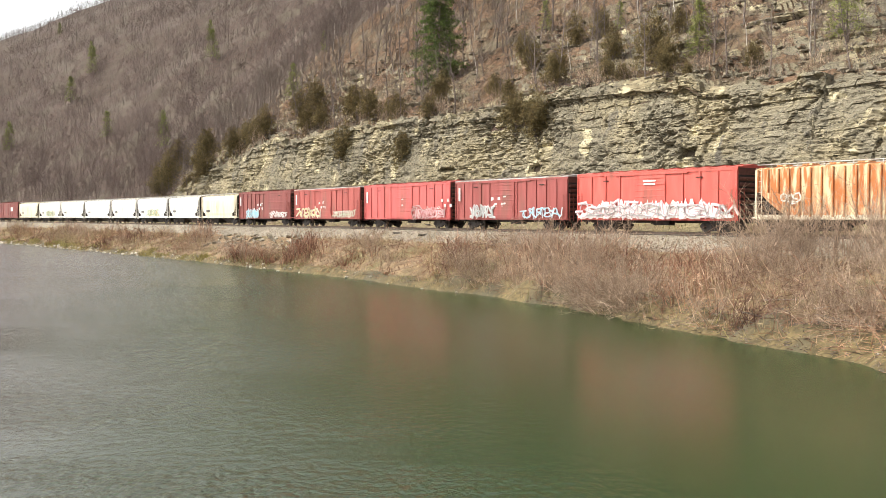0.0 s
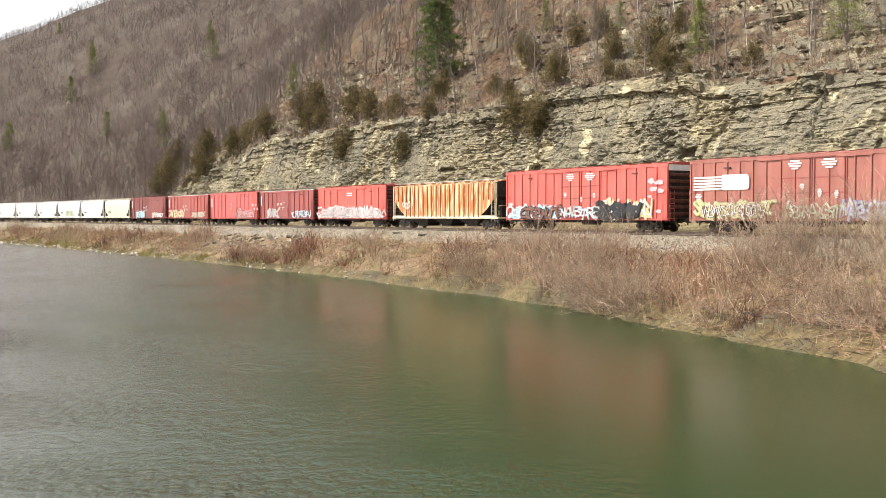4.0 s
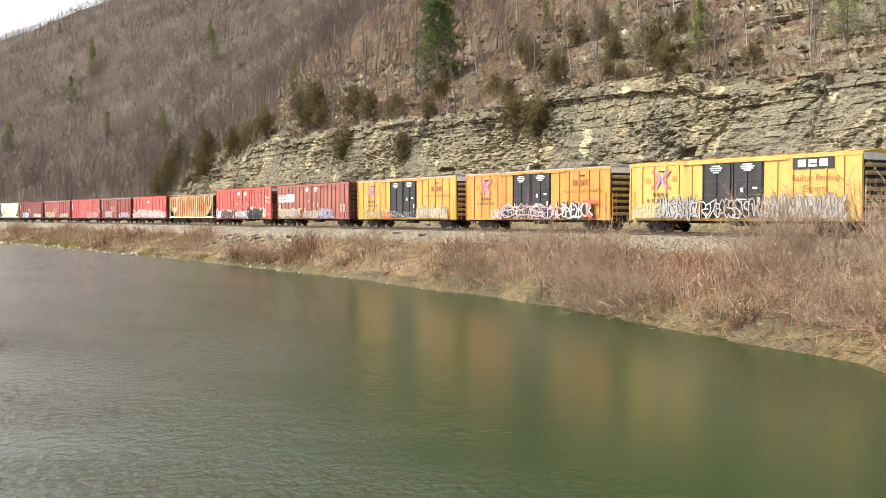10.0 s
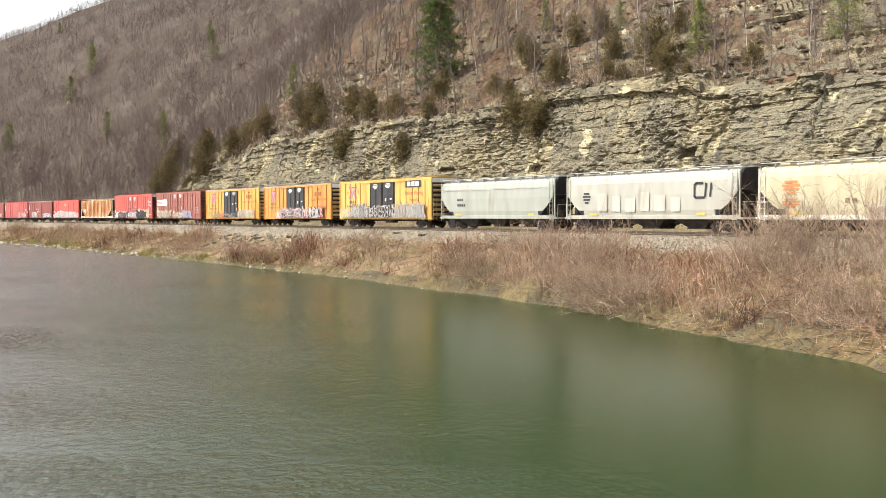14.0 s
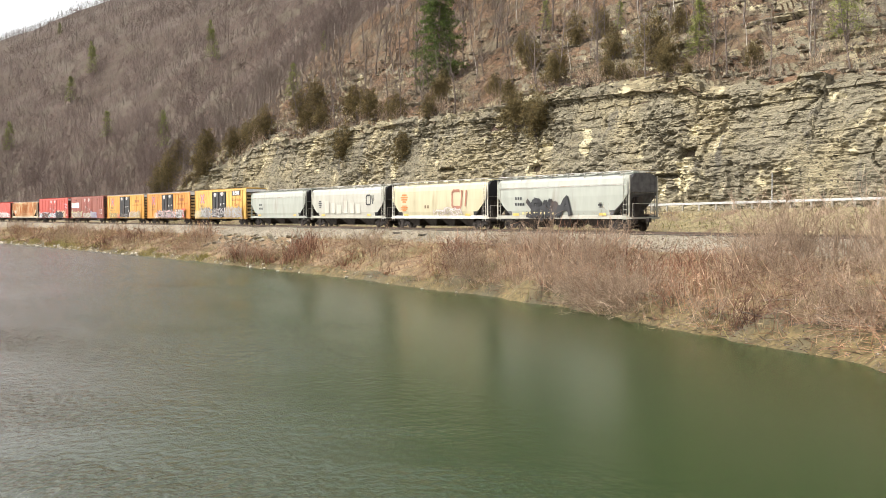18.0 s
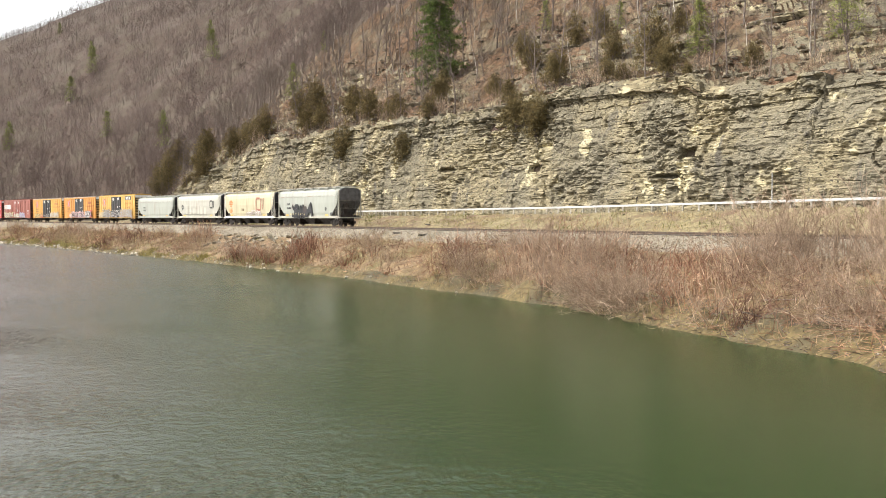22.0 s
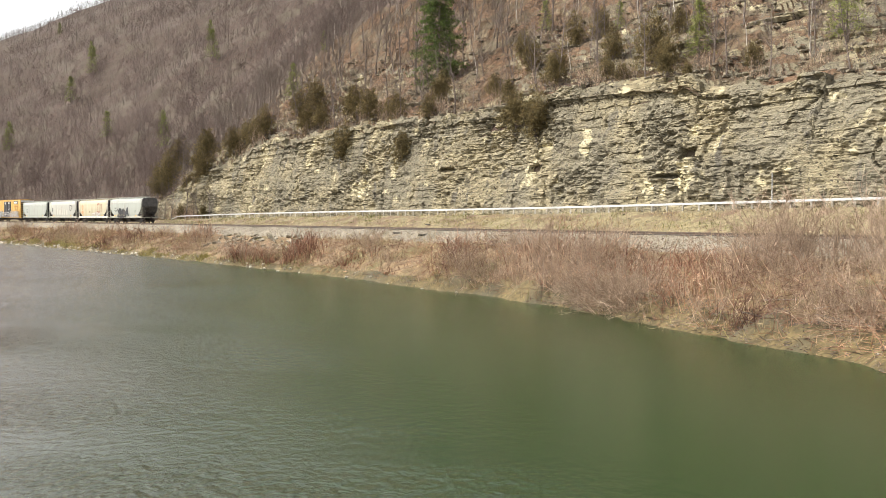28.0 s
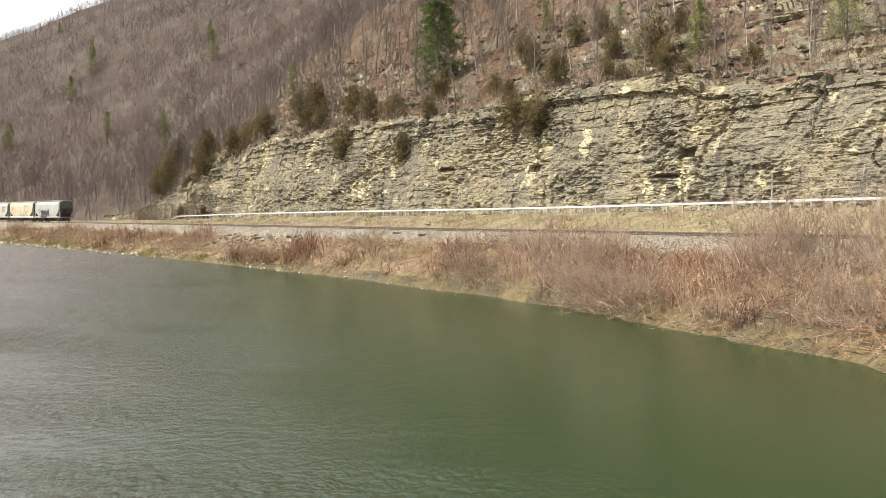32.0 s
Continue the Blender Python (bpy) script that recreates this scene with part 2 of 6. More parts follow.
def rock_material(name="layered_rock", litter=False):
    """Layered shale: grey-tan beds, grey weather stains, pale fresh breaks and dark specks of dirt and painted crevice
    shade; leaf litter on level treads.
    """
    m = bpy.data.materials.new(name)
    m.use_nodes = True
    nt = m.node_tree
    N, L = nt.nodes, nt.links.new
    b = N["Principled BSDF"]
    b.inputs["Roughness"].default_value, b.inputs["Specular IOR Level"].default_value = 0.95, 0.15
    pos = N.new("ShaderNodeNewGeometry").outputs["Position"]

    def fac(scale, stretch, lo, hi, detail=5.0):
        mp = N.new("ShaderNodeMapping")
        mp.inputs["Scale"].default_value = stretch
        t, r = N.new("ShaderNodeTexNoise"), N.new("ShaderNodeMapRange")
        t.inputs["Scale"].default_value, t.inputs["Detail"].default_value = scale, detail
        r.inputs["From Min"].default_value, r.inputs["From Max"].default_value = lo, hi
        L(pos, mp.inputs[0]), L(mp.outputs[0], t.inputs["Vector"]), L(t.outputs["Fac"], r.inputs["Value"])
        return r.outputs[0]

    def mix(f, a, c):
        x = N.new("ShaderNodeMix")
        x.data_type = "RGBA"
        L(f, x.inputs["Factor"])
        for sock, val in ((x.inputs[6], a), (x.inputs[7], c)):
            if isinstance(val, tuple):
                sock.default_value = (*val, 1)
            else:
                L(val, sock)
        return x.outputs[2]

    col = mix(fac(1.0, (1, 1, 5), 0.35, 0.65), (0.178, 0.15, 0.094), (0.325, 0.278, 0.175))
    col = mix(fac(0.16, (1, 1, 0.8), 0.42, 0.56, 6.0), col, (0.188, 0.166, 0.117))
    col = mix(fac(0.34, (1, 1, 1.2), 0.605, 0.69, 9.0), col, (0.48, 0.42, 0.265))
    # pale scars where slabs have fallen
    warp = N.new("ShaderNodeTexNoise")
    warp.inputs["Scale"].default_value, warp.inputs["Detail"].default_value = 0.8, 5.0
    L(pos, warp.inputs["Vector"])
    for x, y, z, r, tall in ((24.6, 104.0, 9.9, 1.5, 1.7), (10.6, 125.8, 11.2, 1.3, 1.6), (16.3, 118.0, 13.9, 1.0, 2.0), (22.1, 107.0, 8.1, 2.0, 0.4), (27.4, 100.9, 12.4, 0.8, 2.0), (-34.0, 194.3, 17.5, 1.5, 1.6),
                             (-23.1, 178.4, 16.8, 1.3, 2.2), (-12.8, 161.4, 9.8, 3.4, 0.5), (-7.1, 153.5, 12.4, 1.2, 1.5), (31.6, 93.2, 9.8, 0.7, 1.4), (20.2, 114.8, 19.6, 0.9, 0.8), (34.6, 89.1, 11.6, 0.6, 2.0)):
        d, k, n = N.new("ShaderNodeVectorMath"), N.new("ShaderNodeVectorMath"), N.new("ShaderNodeVectorMath")
        d.operation, k.operation, n.operation = "SUBTRACT", "MULTIPLY", "LENGTH"
        d.inputs[1].default_value, k.inputs[1].default_value = (x, y, z), (1 / r, 1 / r, 1 / (r * tall))
        add, edge = N.new("ShaderNodeMath"), N.new("ShaderNodeMapRange")
        add.operation, add.inputs[1].default_value = "MULTIPLY_ADD", 2.4
        edge.inputs["From Min"].default_value, edge.inputs["From Max"].default_value = 2.15, 1.95
        L(pos, d.inputs[0]), L(d.outputs[0], k.inputs[0]), L(k.outputs[0], n.inputs[0])
        L(warp.outputs["Fac"], add.inputs[0]), L(n.outputs["Value"], add.inputs[2]), L(add.outputs[0], edge.inputs["Value"])
        col = mix(edge.outputs[0], col, (0.46, 0.405, 0.26))
    col = mix(fac(0.9, (0.2, 0.2, 7.0), 0.56, 0.72, 6.0), col, (0.10, 0.085, 0.06))
    col = mix(fac(0.5, (1, 1, 0.5), 0.58, 0.72, 7.0), col, (0.12, 0.108, 0.085))
    # fine dark specks: weather dirt, and crevice shade put into the colour
    col = mix(fac(2.4, (1, 1, 1.6), 0.57, 0.65, 8.0), col, (0.06, 0.052, 0.038))
    if litter:
        sep = N.new("ShaderNodeSeparateXYZ")
        L(N.new("ShaderNodeNewGeometry").outputs["Normal"], sep.inputs[0])
        flat = N.new("ShaderNodeMapRange")
        flat.inputs["From Min"].default_value, flat.inputs["From Max"].default_value = 0.42, 0.62
        L(sep.outputs["Z"], flat.inputs["Value"])
        leaves = mix(fac(1.3, (1, 1, 1), 0.35, 0.65), (0.076, 0.047, 0.029), (0.18, 0.11, 0.066))
        leaves = mix(fac(0.16, (1, 1, 1), 0.45, 0.65), leaves, (0.115, 0.092, 0.06))
        leaves = mix(fac(4.5, (1, 1, 1), 0.58, 0.68), leaves, (0.05, 0.037, 0.026))
        col = mix(flat.outputs[0], col, leaves)
    L(col, b.inputs["Base Color"])
    bp = N.new("ShaderNodeBump")
    bp.inputs["Strength"].default_value, bp.inputs["Distance"].default_value = 1.0, 0.2
    L(fac(3.2, (1, 1, 2.2), 0.0, 1.0, 7.0), bp.inputs["Height"])
    L(bp.outputs[0], b.inputs["Normal"])
    return m


ROCK = rock_material()
SLOPE = rock_material("ledge_and_litter", True)
PALE_STONE = mat("pale_shore_stone", (0.34, 0.30, 0.235), (0.52, 0.47, 0.385), 3.0, 0.9, 0.4, 9, vary=0.25)
STONE = mat("shore_stone", (0.17, 0.145, 0.105), (0.32, 0.28, 0.21), 3.0, 0.9, 0.5, 9, vary=0.25)
RUBBLE = mat("rubble", (0.133, 0.112, 0.0805), (0.238, 0.203, 0.147), 3.0, 0.92, 0.5, 9, island=0.3)
CRUSHED = mat("crushed_stone", (0.14, 0.118, 0.085), (0.35, 0.30, 0.225), 6.0, 0.9, 0.0, island=0.4)
BARK = mat("bark", (0.112, 0.0875, 0.0735), (0.182, 0.147, 0.126), 5.0, 0.95, 0.5, 12, island=0.35)
WOODS = mat("far_twigs", (0.105, 0.077, 0.067), (0.19, 0.142, 0.124), 0.12, 0.95, 0.0, island=0.25)
PALE_BARK = mat("pale_bark", (0.364, 0.322, 0.28), (0.476, 0.434, 0.378), 4.0, 0.85, 0.3, 10, c3=(0.175, 0.14, 0.112), scale3=2.5, amount3=0.2)
GREY_BARK = mat("grey_trunks", (0.16, 0.13, 0.11), (0.30, 0.25, 0.215), 0.4, 0.9, 0.0, island=0.35)
TWIG = mat("twigs", (0.235, 0.165, 0.115), (0.46, 0.345, 0.25), 2.0, 0.9, 0.0, island=0.35)
CANE = mat("dry_canes", (0.22, 0.105, 0.064), (0.50, 0.315, 0.20), 0.5, 0.85, 0.0, c3=(0.125, 0.062, 0.042), scale3=0.3, amount3=0.65, island=0.5)
RED_STALK = mat("red_stalks", (0.16, 0.07, 0.045), (0.36, 0.20, 0.13), 0.8, 0.85, 0.0, island=0.45)
BROAD = mat("broad_stalks", (0.40, 0.27, 0.18), (0.60, 0.46, 0.33), 0.8, 0.85, 0.0, island=0.35)
DRY_GRASS = mat("dry_grass", (0.31, 0.23, 0.125), (0.46, 0.37, 0.215), 0.8, 0.9, 0.0, island=0.3)
SHORE_GRASS = mat("shore_grass", (0.26, 0.22, 0.075), (0.40, 0.345, 0.15), 0.5, 0.9, 0.0, island=0.3)
GREEN_GRASS = mat("new_grass", (0.112, 0.119, 0.028), (0.196, 0.182, 0.063), 0.8, 0.9, 0.0, island=0.3)
CEDAR = mat("cedar_leaves", (0.10, 0.08, 0.03), (0.19, 0.14, 0.06), 1.5, 0.9, 0.0, island=0.45)
HEMLOCK = mat("conifer_needles", (0.048, 0.085, 0.017), (0.118, 0.15, 0.034), 1.0, 0.9, 0.0, island=0.45)
PINE = mat("young_pine_needles", (0.15, 0.18, 0.04), (0.27, 0.285, 0.085), 1.0, 0.9, 0.0, island=0.4)
STEEL = mat("rail_steel", (0.10, 0.075, 0.06), (0.16, 0.12, 0.09), 4.0, 0.6, 0.2, 20, metal=0.4)
TIE = mat("tie_wood", (0.06, 0.05, 0.042), (0.11, 0.095, 0.08), 3.0, 0.9, 0.4, 20, vary=0.25, stretch=(1, 6, 6))
GALVANISED = mat("galvanised_rail", (0.434, 0.434, 0.42), (0.525, 0.518, 0.497), 3.0, 0.5, 0.1, 20, metal=0.2)
POST = mat("weathered_post", (0.322, 0.294, 0.252), (0.42, 0.392, 0.336), 6.0, 0.8, 0.3, 15)


def water_material():
    m = bpy.data.materials.new("river_water")
    m.use_nodes = True
    nt = m.node_tree
    N, L = nt.nodes, nt.links.new
    b = N["Principled BSDF"]
    b.inputs["Roughness"].default_value = 0.2
    b.inputs["IOR"].default_value, b.inputs["Specular IOR Level"].default_value = 1.333, 0.5
    geo = N.new("ShaderNodeTexCoord")

    def tex(scale, rot, stretch, detail):
        mp = N.new("ShaderNodeMapping")
        mp.inputs["Rotation"].default_value = (0, 0, rot)
        mp.inputs["Scale"].default_value = stretch
        L(geo.outputs["Object"], mp.inputs[0])
        t = N.new("ShaderNodeTexNoise")
        t.inputs["Scale"].default_value, t.inputs["Detail"].default_value = scale, detail
        L(mp.outputs[0], t.inputs["Vector"])
        return t.outputs["Fac"]

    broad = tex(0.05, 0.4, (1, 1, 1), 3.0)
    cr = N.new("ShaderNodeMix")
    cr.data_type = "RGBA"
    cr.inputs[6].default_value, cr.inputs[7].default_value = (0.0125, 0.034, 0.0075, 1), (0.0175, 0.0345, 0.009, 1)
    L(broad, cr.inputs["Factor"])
    def math_node(kind, a, c, clamp=False):
        x = N.new("ShaderNodeMath")
        x.operation, x.use_clamp = kind, clamp
        for sock, val in zip(x.inputs, (a, c)):
            if isinstance(val, float):
                sock.default_value = val
            else:
                L(val, sock)
        return x.outputs[0]

    def ranged(src, a, c, lo, hi):
        r = N.new("ShaderNodeMapRange")
        r.interpolation_type = "SMOOTHSTEP"
        for name, val in (("From Min", a), ("From Max", c), ("To Min", lo), ("To Max", hi)):
            r.inputs[name].default_value = val
        L(src, r.inputs["Value"])
        return r.outputs[0]

    # the wind reaches the open river and leaves the lee of the bank calm; its edge stays in place
    spot = N.new("ShaderNodeNewGeometry").outputs["Position"]

    def still(scale, stretch, detail):
        mp, t = N.new("ShaderNodeMapping"), N.new("ShaderNodeTexNoise")
        mp.inputs["Scale"].default_value = stretch
        t.inputs["Scale"].default_value, t.inputs["Detail"].default_value = scale, detail
        L(spot, mp.inputs[0]), L(mp.outputs[0], t.inputs["Vector"])
        return t.outputs["Fac"]

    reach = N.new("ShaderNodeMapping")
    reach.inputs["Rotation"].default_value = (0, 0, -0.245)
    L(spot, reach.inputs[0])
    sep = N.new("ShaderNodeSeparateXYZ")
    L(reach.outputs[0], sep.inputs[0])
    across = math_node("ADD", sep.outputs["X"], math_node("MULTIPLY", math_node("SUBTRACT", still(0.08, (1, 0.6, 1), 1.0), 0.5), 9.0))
    wind = ranged(across, -10.0, 12.0, 1.0, 0.035)
    patches = ranged(still(0.09, (0.45, 1, 1), 5.0), 0.40, 0.60, 0.25, 1.15)
    # a small riffle over stones near the open side
    off = N.new("ShaderNodeVectorMath")
    off.operation = "SUBTRACT"
    off.inputs[1].default_value = (-21.0, 46.0, 0.0)
    L(spot, off.inputs[0])
    span = N.new("ShaderNodeVectorMath")
    span.operation = "MULTIPLY"
    span.inputs[1].default_value = (0.22, 0.13, 0.0)
    L(off.outputs[0], span.inputs[0])
    far = N.new("ShaderNodeVectorMath")
    far.operation = "LENGTH"
    L(span.outputs[0], far.inputs[0])
    riffle = ranged(far.outputs["Value"], 0.3, 1.0, 1.8, 0.0)
    force = math_node("ADD", math_node("MULTIPLY", patches, wind), riffle)
    # green depth beside the bank; open side coloured grey-brown for reflected sky and hill
    reflect_tint = N.new("ShaderNodeMix")
    reflect_tint.data_type = "RGBA"
    L(ranged(across, -16.0, 8.0, 1.0, 0.0), reflect_tint.inputs["Factor"])
    L(cr.outputs[2], reflect_tint.inputs[6])
    reflect_tint.inputs[7].default_value = (0.092, 0.084, 0.073, 1)
    L(reflect_tint.outputs[2], b.inputs["Base Color"])
    L(ranged(wind, 0.0, 1.0, 0.22, 0.2), b.inputs["Roughness"])
    total = None
    for scale, rot, amount in ((6.5, 0.3, 0.12), (3.0, -0.25, 0.42), (1.25, 0.1, 0.42)):
        k = math_node("MULTIPLY", tex(scale, rot, (1.35, 0.8, 1), 3.0), amount)
        total = k if total is None else math_node("ADD", total, k)
    bp = N.new("ShaderNodeBump")
    bp.inputs["Distance"].default_value = 0.5
    L(total, bp.inputs["Height"]), L(force, bp.inputs["Strength"])
    L(bp.outputs[0], b.inputs["Normal"])
    return m


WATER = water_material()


# ---------------------------------------------------------------- ground, river, road, railway
def build_ground():
    st = np.concatenate([np.arange(-260, 0, 8.0), np.arange(0, 20, 1.25), np.arange(20, 110, 0.6), np.arange(110, 270, 1.25), np.arange(270, 480, 4.0), np.arange(480, 960, 12.0)])
    ow = shore(st)[:, None]
    A = st[:, None]
    one = np.ones_like(A)
    far_left = [-1500, -400, -90, -40, -14, -6, -3, -1, 2, 6, 12, 20]
    cols, zone = [], []

    def add(o, mat_index):
        cols.append(o * one if np.isscalar(o) else o)
        zone.append(mat_index)

    for o in far_left:
        add(float(o), 0)
    add(ow - 6, 0), add(ow - 2, 0)
    for f in np.linspace(0, 1, 38):
        add(ow + (50.3 - ow) * f, 1 if f < 0.16 else 2)
    for o in (50.9, 51.5, 52.1, 52.5, 53.0, 54, 55, 56, 57.0, 58.4):
        add(o, 3)
    for o in np.arange(58.9, 65.01, 0.55):
        add(float(o), 4)
    for o in (65.4, 67, 70, 73, 75.5, 76.9):
        add(float(o), 4)
    for o in (78.0, 79.4):
        add(float(o), 5)
    o, step = 80.2, 0.9
    while o < 420:
        add(float(o), 5)
        o += step
        step *= 1.045
    for o in (470, 560, 700, 1000, 1600):
        add(float(o), 5)
    O = np.concatenate(cols, 1)
    A = np.broadcast_to(A, O.shape)
    Z = ground_z(A, O) - np.where((O > 79.3) & (O < 121) & (A > 38) & (A < 232), 1.1, 0)
    X, Y = place(A, O)
    keep = np.array(zone)[1:]
    rows, n = O.shape
    idx = np.tile(keep, rows - 1)
    me = mesh_np("ground", np.stack([X, Y, Z], -1).reshape(-1, 3), grid_faces(rows, n), [RIVERBED, MUD, BANK, BALLAST, VERGE, LITTER], True, idx)
    tagged(new("ground", me), "river bank, railway bed, verge and wooded hillside", kind="structure")


def build_slope():
    """The broken ground right above the cliff: rock benches with litter on their treads."""
    st, ov = np.arange(36, 236, 0.5), np.concatenate([np.arange(78.4, 100, 0.3), np.arange(100, 124, 0.6)])
    A, O = np.meshgrid(st, ov, indexing="ij")
    Z = hill_z(A, O)
    dip = Z + 0.022 * A + 0.5 * vnoise(A / 9.0, O / 9.0, 91)
    bed = 0.9
    k = np.floor(dip / bed)
    f = dip / bed - k
    f = f + 0.1 * (hash2(np.floor(A / (1.2 + 1.5 * hash2(k, 1, 92))), k, 93) - 0.5)
    step = np.clip((f - 0.62) / 0.3, 0, 1)
    broken = np.clip(0.55 + 0.9 * fnoise(A / 9.0, O / 6.0, 94, 2) + 0.25 * np.clip((110 - A) / 40, -1, 1) + 0.7 * np.clip((89 - O) / 8, 0, 1), 0, 1) * np.clip((121 - O) / 18, 0, 1)
    Z = Z + broken * ((k + step) * bed - dip)
    Z = Z + 0.16 * fnoise(A / 0.9, O / 0.8, 95, 2) + 0.02
    fade = np.clip((123.5 - O) / 2, 0, 1) * np.clip((235 - A) / 4, 0, 1) * np.clip((A - 36) / 2, 0, 1)
    Z = Z * fade + (hill_z(A, O) - 1.2) * (1 - fade)
    Z = np.where(O < 79.5, np.minimum(Z, cliff_top(A) - 0.9), Z)
    X, Y = place(A, O)
    me = mesh_np("hillside_ledges", np.stack([X, Y, Z], -1).reshape(-1, 3), grid_faces(len(st), len(ov)), SLOPE)
    tagged(new("hillside_ledges", me), "rocky ledged slope with dry leaf litter", kind="structure")


def brim(a):
    """Broken blocks along the cliff's upper edge."""
    wide, small = hash2(np.floor(a / 3.1), 1, 96), hash2(np.floor(a / 0.9 + 0.3), 2, 97)
    return np.maximum(-0.25, 1.5 * (wide - 0.5) + 0.6 * (small - 0.5) + 0.7 * vnoise(a / 6.0, 1.0, 98)) * np.clip((235 - a) / 30, 0, 1)


def build_cliff():
    st = np.concatenate([np.arange(-40, 36, 1.0), np.arange(36, 262, 0.22)])
    lv = np.linspace(0, 1, 150)
    A, T = np.meshgrid(st, lv, indexing="ij")
    base, top = road_z(A) - 0.3, np.maximum(cliff_top(A) + brim(A), road_z(A) - 0.2)
    H = top - base
    Zr = base + H * T
    dip = Zr + 0.022 * A + 0.25 * vnoise(A / 23, 0.5, 51) + 0.05 * fnoise(A / 2.3, Zr / 1.3, 66, 2)
    high = np.clip((T - 0.55) / 0.3, 0, 1)
    k = np.floor(dip / 0.55 + 0.3 * vnoise(A / 40, dip / 2.0, 59))
    fine = np.floor(dip / 0.17 + 0.4 * vnoise(A / 2.7, Zr / 0.9, 67))
    block = np.floor(A / (0.7 + 1.3 * hash2(k, 7, 52)) + hash2(k, 3, 53) * 9)
    fblock = np.floor(A / (0.35 + 0.5 * hash2(fine, 2, 58)) + hash2(fine, 5, 60) * 5)
    rough = np.clip(0.45 + 1.0 * fnoise(A / 7.0, Zr / 3.0, 62, 2), 0.06, 1.3)
    out = (0.09 + 0.35 * high) * (hash2(k, np.floor(A / 11 + 3 * hash2(k, 9, 74)), 54) - 0.5) + rough * ((0.22 + 0.3 * high) * (hash2(k, block, 55) - 0.5) + 0.2 * (hash2(fine, fblock, 61) - 0.5))
    out += 0.2 * fnoise(A / 5.0, Zr / 4.0, 56, 3) + 0.2 * fnoise(A / 0.75, Zr / 0.5, 63, 3) * (0.5 + rough) + 0.4 * np.minimum(0, vnoise(A / 2.6, Zr / 7.0, 64) + 0.35) + 0.55 * vnoise(A / 26.0, Zr / 14.0, 57)
    # open bedding cracks and upright joints
    crack = np.abs(((dip + 0.12 * fnoise(A / 1.5, Zr / 3.0, 68, 2)) / 1.1) % 1.0 - 0.5) > 0.455
    out -= 0.2 * crack * (fnoise(A / 2.2, Zr / 0.8, 69, 2) > 0.25 - 0.3 * high)
    # rubbly pockets where pieces have dropped out
    out -= 0.3 * np.clip(fnoise(A / 1.3, Zr / 0.7, 75, 3) - 0.35, 0, 0.6) * (0.5 + rough)
    joint = np.abs(vnoise(A / 3.2 + 0.25 * vnoise(A / 2.0, Zr / 1.5, 71), Zr / 9.0, 70)) < 0.05
    out -= 0.3 * joint * (vnoise(A / 8.0, Zr / 3.0, 72) > 0.0)
    out *= np.clip((T - 0.0) * 12, 0.3, 1) * np.clip((1 - T) * 10 + 0.25, 0, 1)
    for ca, cz, wa, wz, deep in ((74.2, 11.95, 0.95, 0.42, 2.2), (99.5, 11.4, 0.9, 0.35, 1.0), (119, 12.0, 1.6, 0.22, 0.9), (150, 9.3, 1.4, 0.3, 0.9), (77, 9.7, 1.7, 0.18, 0.8)):
        edge = 0.3 * vnoise(A / 0.4, Zr / 0.3, 73)
        out -= deep * np.clip((1.25 - np.maximum(np.abs(A - ca) / wa, np.abs(Zr - cz) / wz) + edge) * 2.5, 0, 1)
    lean = 0.15 * (Zr - base) - 0.06 + 0.9 * high * np.clip(T, 0, 1) * np.clip((240 - A) / 40, 0, 1)
    O = CLIFF + lean - out
    O = np.where(T > 0.99, O + 2.2, O)
    X, Y = place(A, O)
    me = mesh_np("cliff", np.stack([X, Y, Zr - np.where(T > 0.99, 0.4, 0)], -1).reshape(-1, 3), grid_faces(len(st), len(lv)), ROCK)
    ob = tagged(new("cliff", me), "weathered layered shale cliff in tan and grey", kind="structure")
    return ob


def sheet(name, o0, o1, dz, material, label, a0=-260, a1=900, step=4.0, zf=None):
    st = np.arange(a0, a1, step)
    A, O = np.meshgrid(st, np.array([o0, o1]), indexing="ij")
    X, Y = place(A, O)
    Z = (zf or road_z)(A) + dz
    v = np.stack([X, Y, Z], -1).reshape(-1, 3)
    ob = new(name, mesh_np(name, v, grid_faces(len(st), 2), material))
    return tagged(ob, label, kind="structure")


build_ground()
cliff = build_cliff()
build_slope()
sheet("road", 67.2, 75.0, 0.03, ASPHALT, "narrow asphalt road at the foot of the cliff")

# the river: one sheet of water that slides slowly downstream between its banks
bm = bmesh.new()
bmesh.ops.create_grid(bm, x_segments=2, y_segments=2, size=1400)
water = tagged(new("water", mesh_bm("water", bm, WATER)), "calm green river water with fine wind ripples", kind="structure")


def swept(name, section, a0, a1, step, o, zf, material):
    """A bar of constant section (across, up) swept along the line."""
    st = np.arange(a0, a1 + 0.01, step)
    sec = np.array(section, float)
    A = np.repeat(st[:, None], len(sec) + 1, 1)
    S = np.vstack([sec, sec[:1]])
    O = o + np.repeat(S[None, :, 0], len(st), 0)
    X, Y = place(A, O)
    Z = np.asarray(zf(A)) + S[None, :, 1]
    return mesh_np(name, np.stack([X, Y, Z], -1).reshape(-1, 3), grid_faces(len(st), len(S)), material)


RAIL_SECTION = [(-0.037, 0), (0.037, 0), (0.037, -0.04), (0.01, -0.055), (0.01, -0.14), (0.075, -0.16), (0.075, -0.18), (-0.075, -0.18), (-0.075, -0.16), (-0.01, -0.14), (-0.01, -0.055), (-0.037, -0.04)]
TRACK_O = 54.95


